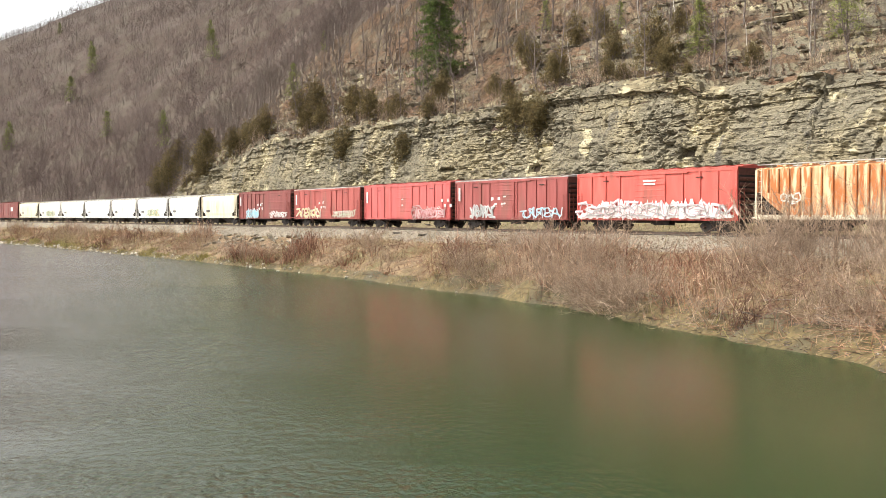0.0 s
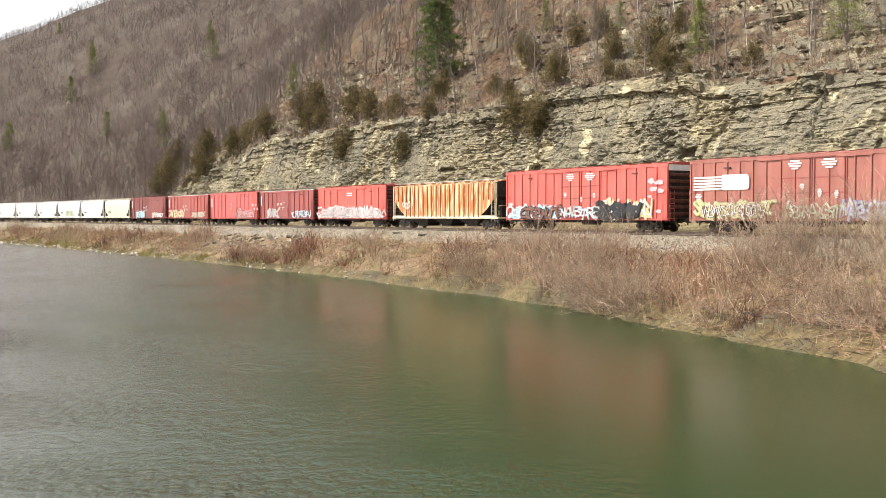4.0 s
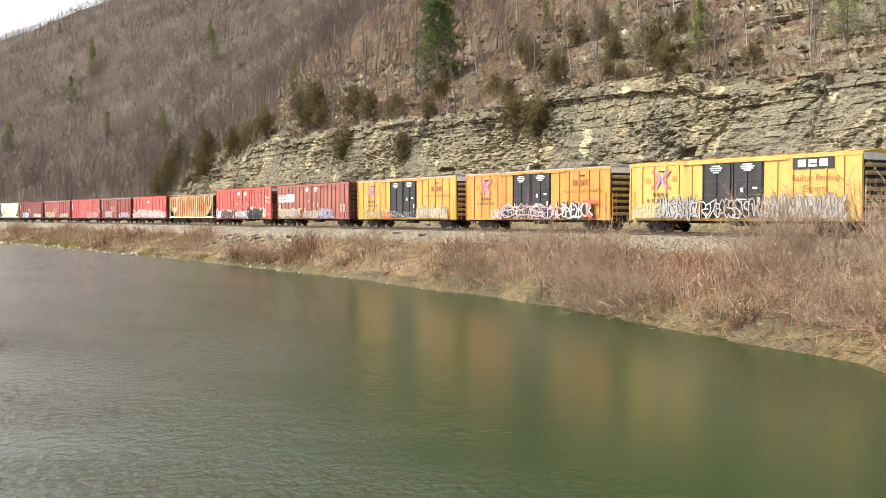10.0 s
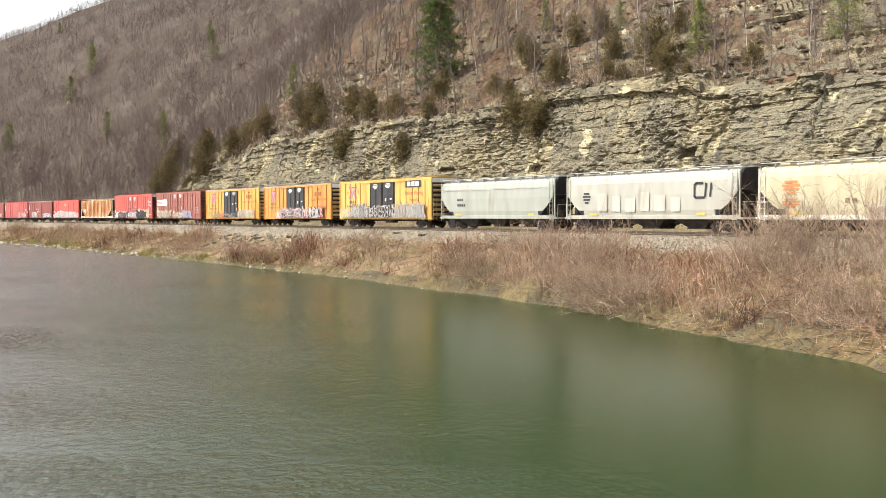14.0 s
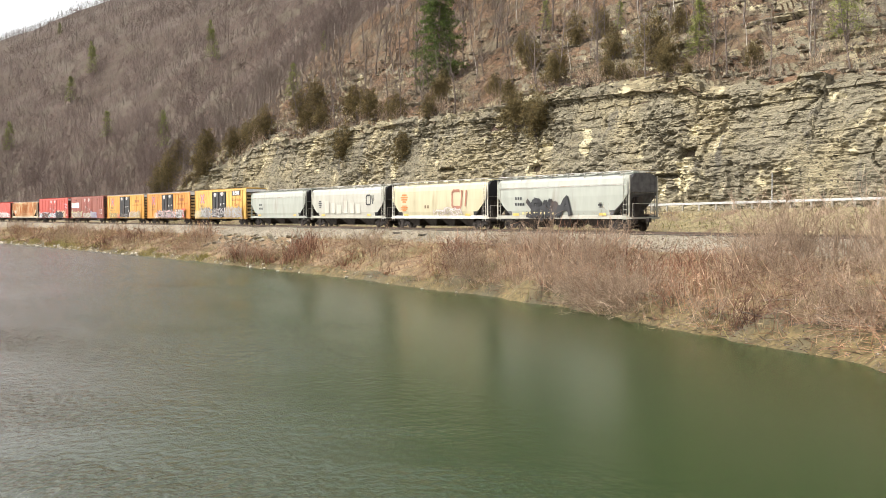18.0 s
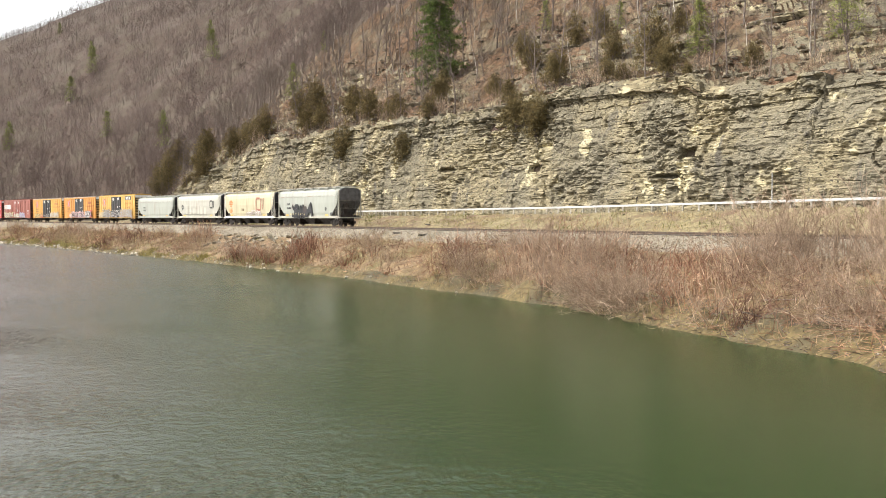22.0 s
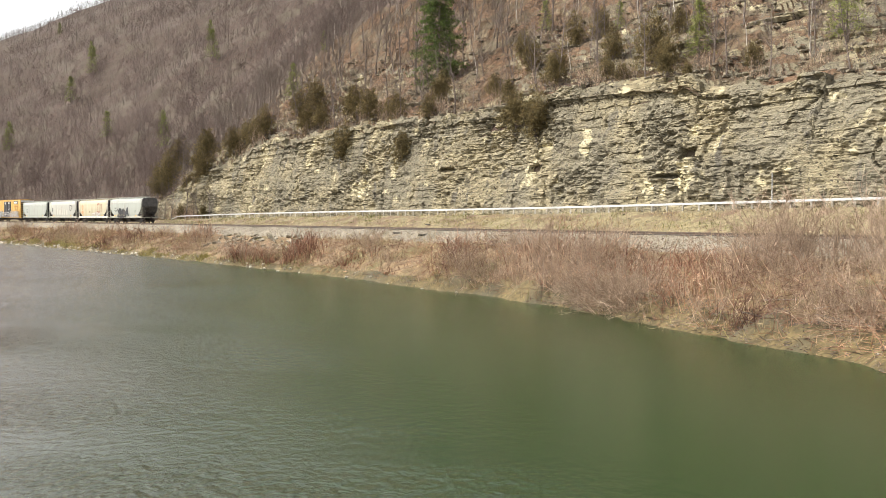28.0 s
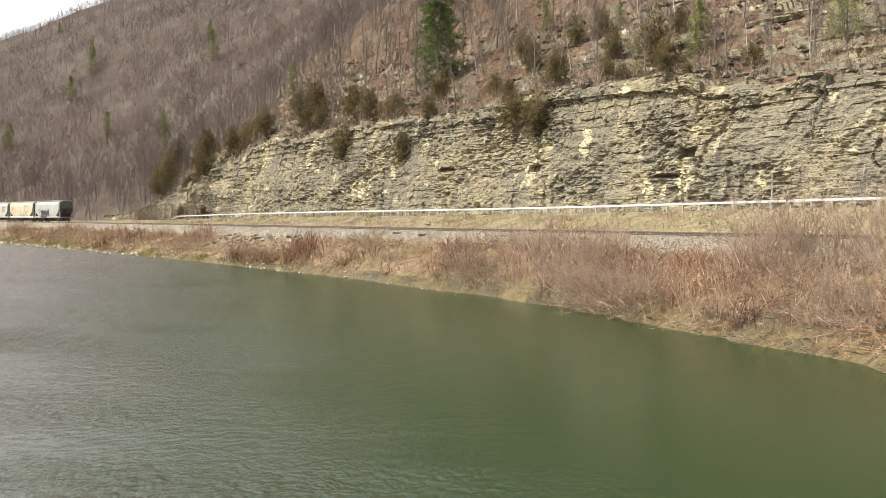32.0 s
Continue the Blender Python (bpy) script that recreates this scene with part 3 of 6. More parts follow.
def build_track():
    track = tagged(new("railway_track"), "rusty steel railway track on grey stone ballast", "railway track", kind="structure")
    for s in (-0.7525, 0.7525):
        part("rail", swept("rail", RAIL_SECTION, -260, 760, 3.0, TRACK_O + s, lambda a: a * 0 + RAIL, STEEL), STEEL, track)
    tie = mesh_bm("tie", boxes((-0.11, 0.11, -1.3, 1.3, -0.09, 0.09), bevel=0.012), TIE)
    for i in range(300):
        a = 28 + i * 0.55
        x, y = place(a, TRACK_O)
        part("tie", tie, TIE, track, m=pose(float(x), float(y), RAIL - 0.255 + 0.012 * math.sin(i * 2.3), 0, 0, heading(a)))


def build_guardrail():
    rail = tagged(new("guardrail"), "white-grey steel roadside guardrail on posts", "guardrail")
    w = [(-0.08, -0.08), (-0.06, -0.095), (0.06, -0.095), (0.08, -0.08), (0.08, 0.08), (0.06, 0.095), (-0.06, 0.095), (-0.08, 0.08)]
    part("beam", swept("beam", w, -40, 192, 1.9, 66.0, lambda a: road_z(a) + 0.64, GALVANISED), GALVANISED, rail)
    post = mesh_bm("post", boxes((-0.075, 0.075, -0.05, -0.035, -0.6, 0.6), (-0.075, 0.075, 0.035, 0.05, -0.6, 0.6), (-0.012, 0.012, -0.035, 0.035, -0.6, 0.6)), POST)
    for i in range(86):
        a = 28 + i * 1.9
        x, y = place(a, 66.0)
        part("post", post, POST, rail, m=pose(float(x), float(y), float(road_z(a)), 0, 0, heading(a)))
    # the turned-down end
    bm = bmesh.new()
    pts = []
    for a, h in ((192, 0.64), (194, 0.5), (196.5, 0.1), (198, -0.1)):
        x, y = place(a, 66.0)
        pts.append((float(x), float(y), float(road_z(a)) + h))
    for p, q in zip(pts, pts[1:]):
        rod(bm, p, q, 0.095, 6)
    part("end_terminal", bm, GALVANISED, rail)


build_track()
build_guardrail()

# ---------------------------------------------------------------- the train
PAINT = {}


def paint(name, c, dirt=(0.16, 0.10, 0.07), fade=1.25, amount=0.3, rough=0.55):
    if name not in PAINT:
        light = tuple(min(0.9, v * fade + 0.015) for v in c)
        PAINT[name] = mat(name, c, light, 0.7, rough, 0.06, 9, c3=tuple(0.55 * v + 0.45 * d for v, d in zip(c, dirt)), scale3=0.5, amount3=amount, stretch=(1.6, 1, 0.35), spec=0.35)
    return PAINT[name]


DARK = mat("dirty_black_steel", (0.022, 0.018, 0.016), (0.05, 0.04, 0.034), 2.0, 0.8, 0.3, 15)
WHEEL = mat("wheel_steel", (0.05, 0.04, 0.035), (0.09, 0.07, 0.055), 3.0, 0.6, 0.2, 15, metal=0.3)
WHITE = paint("white_paint", (0.577, 0.562, 0.53), amount=0.1)
BLACK = paint("black_paint", (0.018, 0.018, 0.02), amount=0.1)
ROOF_GREY = mat("galvanised_roof", (0.359, 0.335, 0.312), (0.468, 0.445, 0.421), 1.0, 0.5, 0.1, 8, c3=(0.281, 0.203, 0.156), scale3=0.6)

BOARD_BLACK = mat("worn_black_bar", (0.035, 0.034, 0.034), (0.06, 0.058, 0.056), 3.0, 0.6, 0.2, 20)
BOARD = mat("grey_grating", (0.36, 0.345, 0.31), (0.46, 0.44, 0.4), 3.0, 0.6, 0.2, 20)

# shared running gear: x along the car, y to its left, z up from the rail
bm = bmesh.new()
for s in (-1, 1):
    for y0, y1, r in ((0.69, 0.72, 0.455), (0.72, 0.84, 0.425)):
        bmesh.ops.create_cone(bm, cap_ends=True, segments=20, radius1=r, radius2=r, depth=y1 - y0, matrix=Matrix.Translation((0, s * (y0 + y1) / 2, 0)) @ Matrix.Rotation(math.pi / 2, 4, "X"))
    bmesh.ops.create_cone(bm, cap_ends=True, segments=8, radius1=0.13, radius2=0.13, depth=0.1, matrix=Matrix.Translation((0, s * 0.88, 0)) @ Matrix.Rotation(math.pi / 2, 4, "X"))
    for k in range(5):
        t = k * math.tau / 5
        box(bm, 0.27 * math.cos(t) - 0.05, 0.27 * math.cos(t) + 0.05, s * 0.845 - 0.008, s * 0.845 + 0.008, 0.27 * math.sin(t) - 0.05, 0.27 * math.sin(t) + 0.05)
rod(bm, (0, -0.9, 0), (0, 0.9, 0), 0.08, 8)
WHEELSET = mesh_bm("wheelset", bm, WHEEL)
FRAME_OUT = [(-1.18, 0.36), (-1.22, 0.52), (-0.98, 0.66), (-0.55, 0.70), (-0.36, 0.84), (0.36, 0.84), (0.55, 0.70), (0.98, 0.66), (1.22, 0.52), (1.18, 0.36), (0.92, 0.36), (0.72, 0.48), (0.46, 0.20), (0.22, 0.13), (-0.22, 0.13), (-0.46, 0.20), (-0.72, 0.48), (-0.92, 0.36)]
bm = bmesh.new()
prism(bm, FRAME_OUT, -0.06, 0.06)
for x in (-0.92, 0.92):
    box(bm, x - 0.14, x + 0.14, -0.1, 0.1, 0.32, 0.58, 0.02)
for x in (-0.17, 0.0, 0.17):
    rod(bm, (x, 0.03, 0.2), (x, 0.03, 0.62), 0.07, 7)
SIDE_FRAME = mesh_bm("side_frame", bm, DARK)
BOLSTER = mesh_bm("bolster", boxes((-0.22, 0.22, -1.15, 1.15, 0.55, 0.82), (-0.3, 0.3, -0.35, 0.35, 0.8, 0.98), (-1.0, 1.0, -0.06, 0.06, 0.42, 0.52)), DARK)
COUPLER = mesh_bm("coupler", boxes((-0.75, 0.25, -0.09, 0.09, 0.74, 0.96), (0.2, 0.52, -0.17, 0.14, 0.68, 1.02), (0.0, 0.12, 0.2, 0.26, 0.5, 0.9), bevel=0.02), DARK)
WHEELS, CARS = [], []
# red-brown boxcar ends, darkened further in the colour for their shaded side
END_BROWN = mat("shaded_red_brown_end", (0.09, 0.035, 0.026), (0.15, 0.06, 0.045), 2.0, 0.8, 0.2, 9)
# the light grey body paint with the end's shade put into the colour
END_GREY = mat("shaded_grey_end", (0.085, 0.083, 0.085), (0.14, 0.137, 0.138), 2.0, 0.8, 0.2, 9)
# end ribs of the yellow boxcars, duller than their sides
END_OCHRE = mat("dull_ochre_end", (0.36, 0.255, 0.12), (0.5, 0.37, 0.19), 2.0, 0.8, 0.2, 9)


def running_gear(car, L, truck_in=2.55):
    for s in (-1, 1):
        x = s * (L / 2 - truck_in)
        t = part("truck", BOLSTER, DARK, car, "dark cast-steel four-wheel truck", pose(x, 0, 0))
        for y in (-1.0, 1.0):
            part("side_frame", SIDE_FRAME, DARK, t, m=pose(0, y, 0))
        for dx in (-0.89, 0.89):
            WHEELS.append(part("wheelset", WHEELSET, WHEEL, t, "worn steel wheelset", pose(dx, 0, 0.425)))
        part("coupler", COUPLER, DARK, car, m=pose(s * (L / 2 + 0.2), 0, 0, 0, 0, 0 if s > 0 else 180))


def ladder(car, x, y, z0, z1, w, material, along="x", n=7, name="ladder"):
    bm = bmesh.new()
    dx, dy = (w / 2, 0) if along == "x" else (0, w / 2)
    for s in (-1, 1):
        rod(bm, (x + s * dx, y + s * dy, z0), (x + s * dx, y + s * dy, z1), 0.022, 5)
    for i in range(n):
        z = z0 + (z1 - z0) * (i + 0.5) / n
        rod(bm, (x - dx, y - dy, z), (x + dx, y + dy, z), 0.018, 5)
    part(name, bm, material, car)


def decal(bm, pts, y):
    """A flat painted patch on the car's side, from (x, z) points."""
    bm.faces.new([bm.verts.new((x, y, z)) for x, z in pts])


def stroke(bm, pts, w, y):
    """A painted band along points (x, z)."""
    for (x0, z0), (x1, z1) in zip(pts, pts[1:]):
        d = Vector((x1 - x0, z1 - z0))
        if d.length < 1e-6:
            continue
        d.normalize()
        nx, nz, e = -d.y * w / 2, d.x * w / 2, w * 0.35
        decal(bm, [(x0 - d.x * e + nx, z0 - d.y * e + nz), (x0 - d.x * e - nx, z0 - d.y * e - nz), (x1 + d.x * e - nx, z1 + d.y * e - nz), (x1 + d.x * e + nx, z1 + d.y * e + nz)], y)


def painted(name, bm, material, car, label=""):
    """Closes flat paint into a thin film on the side that faces the river."""
    bmesh.ops.recalc_face_normals(bm, faces=bm.faces[:])
    for f in bm.faces:
        if f.normal.y < 0:
            f.normal_flip()
    return part(name, bm, material, car, label)


def arc(cx, cz, rx, rz, t0, t1, n=7):
    return [(cx + rx * math.cos(radians(t0 + (t1 - t0) * k / n)), cz + rz * math.sin(radians(t0 + (t1 - t0) * k / n))) for k in range(n + 1)]


# loose sprayed shapes inside a unit square; none of them is a letter
SPRAYED = ([arc(0.5, 0.5, 0.45, 0.48, 40, 320), [(0.45, 0.5), (0.95, 0.42)]], [[(0.02, 0.1), (0.25, 0.95), (0.5, 0.2), (0.75, 1.0), (1.0, 0.1)]],
           [arc(0.5, 0.74, 0.4, 0.24, 20, 270, 5), arc(0.5, 0.26, 0.42, 0.25, 90, -160, 5)], [arc(0.5, 0.45, 0.42, 0.42, 0, 350, 9), [(0.7, 0.3), (1.05, -0.05)]],
           [[(0.1, 0.0), (0.15, 1.0)], arc(0.2, 0.72, 0.6, 0.25, 90, -80, 5), [(0.3, 0.45), (0.95, 0.0)]], [[(0.0, 0.95), (1.0, 0.88)], [(0.45, 0.9), (0.6, 0.3), (0.3, 0.0)]],
           [[(0.0, 0.0), (0.4, 1.0), (0.6, 0.95), (0.95, 0.0)], [(0.3, 0.35), (0.8, 0.4)]], [[(0.05, 1.0), (0.15, 0.0), (0.9, 0.08)], [(0.9, 1.0), (0.35, 0.5)]],
           [[(0.05, 0.9), (0.1, 0.25)], arc(0.5, 0.3, 0.4, 0.3, 190, 360, 5), [(0.9, 0.3), (0.95, 1.0)]])


def tag_paint(car, rng, x0, x1, z0, z1, y, fill, line, accent=None, letters=5, label="graffiti in spray paint", band=False, weight=1.0, slant=0.0):
    """Spray paint that spells nothing: an uneven cloud, then fat bent strokes with an inner colour."""
    H = z1 - z0
    ground = fill if band else accent
    if ground:
        n = max(10, int((x1 - x0) * 6))
        bm = bmesh.new()
        lo, hi = [], []
        for i in range(n + 1):
            x = x0 - 0.1 + (x1 - x0 + 0.2) * i / n
            ends = min(1, 4.0 * min(i, n - i) / n + 0.25)
            lo.append(bm.verts.new((x, y, z0 + 0.12 * rng.random() * H)))
            hi.append(bm.verts.new((x, y, z0 + H * ends * (0.68 + 0.4 * rng.random() ** 1.5))))
        for i in range(n):
            bm.faces.new((lo[i], lo[i + 1], hi[i + 1], hi[i]))
        painted("graffiti_ground", bm, ground, car, label)
    letters = int(letters * 1.3 + 0.5)
    w = (x1 - x0) / letters
    edge, core, n = bmesh.new(), bmesh.new(), 0
    for i in range(letters):
        shape = rng.choice(SPRAYED)
        a, b = z0 + rng.uniform(0.0, 0.25) * H, z1 - rng.uniform(0.0, 0.3) * H
        lean = slant + rng.uniform(-0.15, 0.15)
        sway = [rng.uniform(-0.13, 0.13) for _ in range(4)]
        fu, fv, grow_u = rng.choice((-1, 1)), rng.choice((-1, 1, 1)), rng.uniform(1.3, 2.3)
        for line_pts in shape:
            line_pts = [(0.5 + fu * grow_u * (u - 0.5), 0.5 + fv * (v - 0.5)) for u, v in line_pts]
            pts = [(x0 + w * (i + 0.03 + 0.94 * (u + sway[0] * math.sin(5 * v) + lean * (v - 0.5))), a + (b - a) * (v + sway[1] * math.sin(6 * u + 40 * sway[2]))) for u, v in line_pts]
            fat = H * rng.uniform(0.22, 0.29) * weight
            n += 1
            stroke(edge, pts, fat, y + 0.002 + 0.0006 * n)
            stroke(core, pts, fat * 0.5, y + 0.002 + 0.0006 * (n + 70))
    painted("graffiti_outline", edge, line, car, "" if ground else label)
    painted("graffiti_letters", core, fill if not band else (accent or line), car)


def notice(car, x, z, w, h, y, material):
    """A stencilled notice: short lines of unreadable writing."""
    bm = bmesh.new()
    for k, f in enumerate((0.7, 1.0, 0.85, 0.5)):
        decal(bm, [(x + sx * w * f / 2, z + h * (0.36 - 0.26 * k) + sz * h * 0.085) for sx, sz in ((-1, -1), (1, -1), (1, 1), (-1, 1))], y)
    painted("notice", bm, material, car)


def bars(car, rows, y, material, name="marking", label=""):
    """Painted bars (x, z, width, height)."""
    for x, z, w, h in rows:
        bm = bmesh.new()
        decal(bm, [(x - w / 2, z - h / 2), (x + w / 2, z - h / 2), (x + w / 2, z + h / 2), (x - w / 2, z + h / 2)], y)
        painted(name, bm, material, car, label)


def start_car(name, label, category, group, c0, c1):
    """c0 and c1: front and rear end of the body along the line at 9 s."""
    car = tagged(new(name), label, category, group)
    CARS.append((car, (c0 + c1) / 2))
    return car, c0 - c1


def boxcar(label, c0, c1, H, colour, doors, posts=14, trim=None, roof=None, door_colour=None, sill=0.86, group="boxcars of the freight train", end_colour=None, cap=None):
    """Outside-post boxcar: doors are (x, width, style)."""
    car, L = start_car("boxcar", label, "boxcar", group, c0, c1)
    W, eave = 1.49, H - 0.2
    trim, roof, door_colour, end_colour = trim or colour, roof or ROOF_GREY, door_colour or colour, end_colour or END_BROWN
    bm = bmesh.new()
    box(bm, -L / 2, L / 2, -W, W, 1.02, eave)
    part("body", bm, colour, car)
    bm = bmesh.new()
    hw = W + 0.05
    v = []
    for x in (-L / 2 - 0.04, L / 2 + 0.04):
        v.append([bm.verts.new((x, y, z)) for y, z in ((-hw, eave - 0.04), (-hw, eave + 0.03), (0, H), (hw, eave + 0.03), (hw, eave - 0.04))])
    for i in range(5):
        bm.faces.new((v[0][i], v[0][(i + 1) % 5], v[1][(i + 1) % 5], v[1][i]))
    bm.faces.new(v[0][::-1]), bm.faces.new(v[1])
    bmesh.ops.recalc_face_normals(bm, faces=bm.faces[:])
    part("roof", bm, roof, car)
    rib = mesh_bm("roof_seam", boxes((-0.03, 0.03, -hw, 0, -0.02, 0.05)), roof)
    for i in range(int(L / 1.5)):
        x = -L / 2 + 1.0 + i * 1.5
        for s in (0, 180):
            part("roof_seam", rib, roof, car, m=Matrix.Translation((x, 0, H)) @ Matrix.Rotation(radians(s), 4, "Z") @ Matrix.Rotation(math.atan2(0.17, hw), 4, "X"))
    for s in (-1, 1):
        part("side_sill", boxes((-L / 2, L / 2, s * (W - 0.02) - 0.04, s * (W - 0.02) + 0.04, sill, 1.06)), trim, car)
        part("top_chord", boxes((-L / 2, L / 2, s * (W + 0.015) - 0.03, s * (W + 0.015) + 0.03, eave - 0.2, eave - 0.05)), trim, car)
    part("centre_sill", boxes((-L / 2 + 0.3, L / 2 - 0.3, -0.3, 0.3, 0.66, 1.03), (-1.4, 0.2, 0.4, 1.0, 0.5, 0.95), (1.0, 1.9, -0.9, -0.4, 0.55, 0.95)), DARK, car)
    post = mesh_bm("side_post", boxes((-0.065, 0.065, -0.035, 0.07, 1.0, eave - 0.2), bevel=0.015), colour)
    for i in range(posts + 1):
        x = -L / 2 + 0.1 + (L - 0.2) * i / posts
        if any(abs(x - dx) < dw / 2 + 0.08 for dx, dw, _ in doors):
            continue
        for s in (-1, 1):
            part("side_post", post, colour, car, m=pose(x, s * W, 0, 0, 0, 0 if s > 0 else 180))
    for dx, dw, style in doors:
        for s in (-1, 1):
            y = s * (W + 0.02)
            d = part("door", boxes((dx - dw / 2, dx + dw / 2, y - 0.04, y + 0.04, 1.02, eave - 0.22)), door_colour, car)
            if style == "plug":
                for px in (dx - dw / 2 + 0.12, dx, dx + dw / 2 - 0.12):
                    part("door_bar", rod(bmesh.new(), (px, y + s * 0.07, 1.05), (px, y + s * 0.07, eave - 0.25), 0.035, 6), RED4 if door_colour is colour else BOARD_BLACK, d)
                for z in (1.6, 2.6, 3.55):
                    part("door_rail", boxes((dx - dw / 2 + 0.05, dx + dw / 2 - 0.05, y + s * 0.03 - 0.03, y + s * 0.03 + 0.03, z - 0.04, z + 0.04)), RED4 if door_colour is colour else BOARD_BLACK, d)
            else:
                for k in range(7):
                    z = 1.25 + (eave - 1.75) * k / 6
                    part("door_rib", boxes((dx - dw / 2 + 0.04, dx + dw / 2 - 0.04, y + s * 0.035 - 0.03, y + s * 0.035 + 0.03, z - 0.05, z + 0.05), bevel=0.012), door_colour, d)
                part("door_handle", boxes((dx - dw / 2 + 0.15, dx - dw / 2 + 0.22, y + s * 0.08 - 0.02, y + s * 0.08 + 0.02, 1.5, 2.3)), trim, d)
        span = dw * 0.5 + 0.3
        for z0, z1 in ((0.98, 1.06), (eave - 0.26, eave - 0.17)):
            part("door_track", boxes((dx - span - dw * 0.6, dx + span + dw * 0.6, W + 0.03, W + 0.1, z0, z1)), trim, car)
    rib = mesh_bm("end_rib", boxes((-0.02, 0.13, -W + 0.1, W - 0.1, -0.13, 0.13), bevel=0.06), end_colour)
    for s in (-1, 1):
        # near-black flat panel behind the lighter ribs
        part("end_panel", boxes((s * (L / 2 + 0.012) - 0.012, s * (L / 2 + 0.012) + 0.012, -W + 0.03, W - 0.03, 1.04, eave - 0.5)), DARK, car)
        part("end_cap", boxes((s * (L / 2 + 0.014) - 0.014, s * (L / 2 + 0.014) + 0.014, -W + 0.03, W - 0.03, eave - 0.48, eave - 0.06)), cap or end_colour, car)
        part("door_stop_bracket", boxes((s * (L / 2 - 3.4) - 0.3, s * (L / 2 - 3.4) + 0.3, W + 0.0, W + 0.1, eave - 0.62, eave - 0.56)), DARK, car)
        n = 7
        for k in range(n):
            part("end_rib", rib, end_colour, car, m=pose(s * L / 2, 0, 1.35 + (eave - 2.15) * k / (n - 1), 0, 0, 0 if s > 0 else 180))
        ladder(car, s * (L / 2 - 0.35), W + 0.07, 0.75, 3.0, 0.42, trim, "x", 6)
        ladder(car, s * (L / 2 + 0.1), 1.2, 0.8, 3.0, 0.42, trim, "y", 6)
        part("brake_step", boxes((s * (L / 2 + 0.16) - 0.12, s * (L / 2 + 0.16) + 0.12, -0.6, 0.6, 0.98, 1.03)), DARK, car)
    running_gear(car, L)
    return car, L, W + 0.075, eave


def hopper(label, c0, c1, H, colour, bays=3, round_side=True, end_colour=None, posts=0, notch=2.3, group="covered hoppers of the freight train", sill_colour=None):
    """Covered hopper with sloping ends and bottom chutes."""
    car, L = start_car("covered_hopper", label, "hopper car", group, c0, c1)
    W, low, top = 1.52, 1.12, H - 0.32
    end_colour, sill_colour = end_colour or colour, sill_colour or colour
    # half of the section, from the sill to the ridge
    if round_side:
        half = [(W * 0.93, low), (W * 0.985, low + 0.5), (W, (low + top) / 2), (W * 0.985, top - 0.75), (W * 0.93, top - 0.35), (W * 0.8, top - 0.1), (W * 0.55, top + 0.02), (0, top + 0.08)]
    else:
        half = [(W * 0.97, low), (W * 0.97, low + 0.8), (W * 0.97, (low + top) / 2), (W * 0.97, top - 0.4), (W * 0.97, top - 0.1), (W * 0.8, top - 0.02), (W * 0.5, top + 0.05), (0, top + 0.1)]
    ring = half + [(-y, z) for y, z in half[-2::-1]]
    xs = [-L / 2 + 0.12, -L / 2 + 0.5, -L / 2 + 1.0, -L / 2 + 1.6, -L / 2 + notch, 0, L / 2 - notch, L / 2 - 1.6, L / 2 - 1.0, L / 2 - 0.5, L / 2 - 0.12]
    bm = bmesh.new()
    lift = low + 1.75
    rows = []
    for x in xs:
        f = max(0.0, min(1.0, (abs(x) - (L / 2 - notch)) / (notch - 0.12)))
        zb = low + (lift - low) * f ** 1.2
        rows.append([bm.verts.new((x, y, max(z, zb))) for y, z in ring])
    for r, q in zip(rows, rows[1:]):
        for i in range(len(ring)):
            j = (i + 1) % len(ring)
            if (r[i].co - r[j].co).length > 1e-5 or (q[i].co - q[j].co).length > 1e-5:
                bm.faces.new((r[i], r[j], q[j], q[i]))
    bm.faces.new(rows[0][::-1]), bm.faces.new(rows[-1])
    bmesh.ops.recalc_face_normals(bm, faces=bm.faces[:])
    bmesh.ops.remove_doubles(bm, verts=bm.verts[:], dist=1e-4)
    # sloped undersides and end faces take the darker end_colour
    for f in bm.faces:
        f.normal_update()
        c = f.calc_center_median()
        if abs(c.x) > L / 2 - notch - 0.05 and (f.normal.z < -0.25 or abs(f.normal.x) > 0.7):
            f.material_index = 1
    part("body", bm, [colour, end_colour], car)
    for s in (-1, 1):
        part("side_sill", boxes((-L / 2, L / 2, s * 1.42 - 0.06, s * 1.42 + 0.06, low - 0.17, low + 0.12), bevel=0.01), sill_colour, car)
        x = s * (L / 2 - 0.06)
        part("end_frame", boxes((x - 0.05, x + 0.05, 1.36, 1.46, low, top - 0.15), (x - 0.05, x + 0.05, -1.46, -1.36, low, top - 0.15), (x - 0.05, x + 0.05, -1.46, 1.46, lift + 0.1, lift + 0.22), (x - 0.3, x + 0.25, -1.46, 1.46, low - 0.16, low - 0.02)), sill_colour, car)
        bm = bmesh.new()
        for y in (-1.0, 1.0):
            rod(bm, (s * (L / 2 - notch + 0.2), y, low), (s * (L / 2 - 0.15), y, lift + 0.2), 0.05, 5)
            rod(bm, (s * (L / 2 - 1.1), y * 1.3, low), (s * (L / 2 - 1.1), y * 1.3, low + 0.9), 0.045, 5)
        part("end_brace", bm, DARK, car)
        part("end_slope_sheet", prism(bmesh.new(), [(s * (L / 2 - notch - 0.1), low), (s * (L / 2 - notch - 0.06), low), (s * (L / 2 - 0.16), lift + 0.02), (s * (L / 2 - 0.2), lift + 0.04)], -1.3, 1.3), DARK, car)
        # bulged end sheet
        bm = bmesh.new()
        prof = [(y * 0.97, max(z, lift + 0.05)) for y, z in ring]
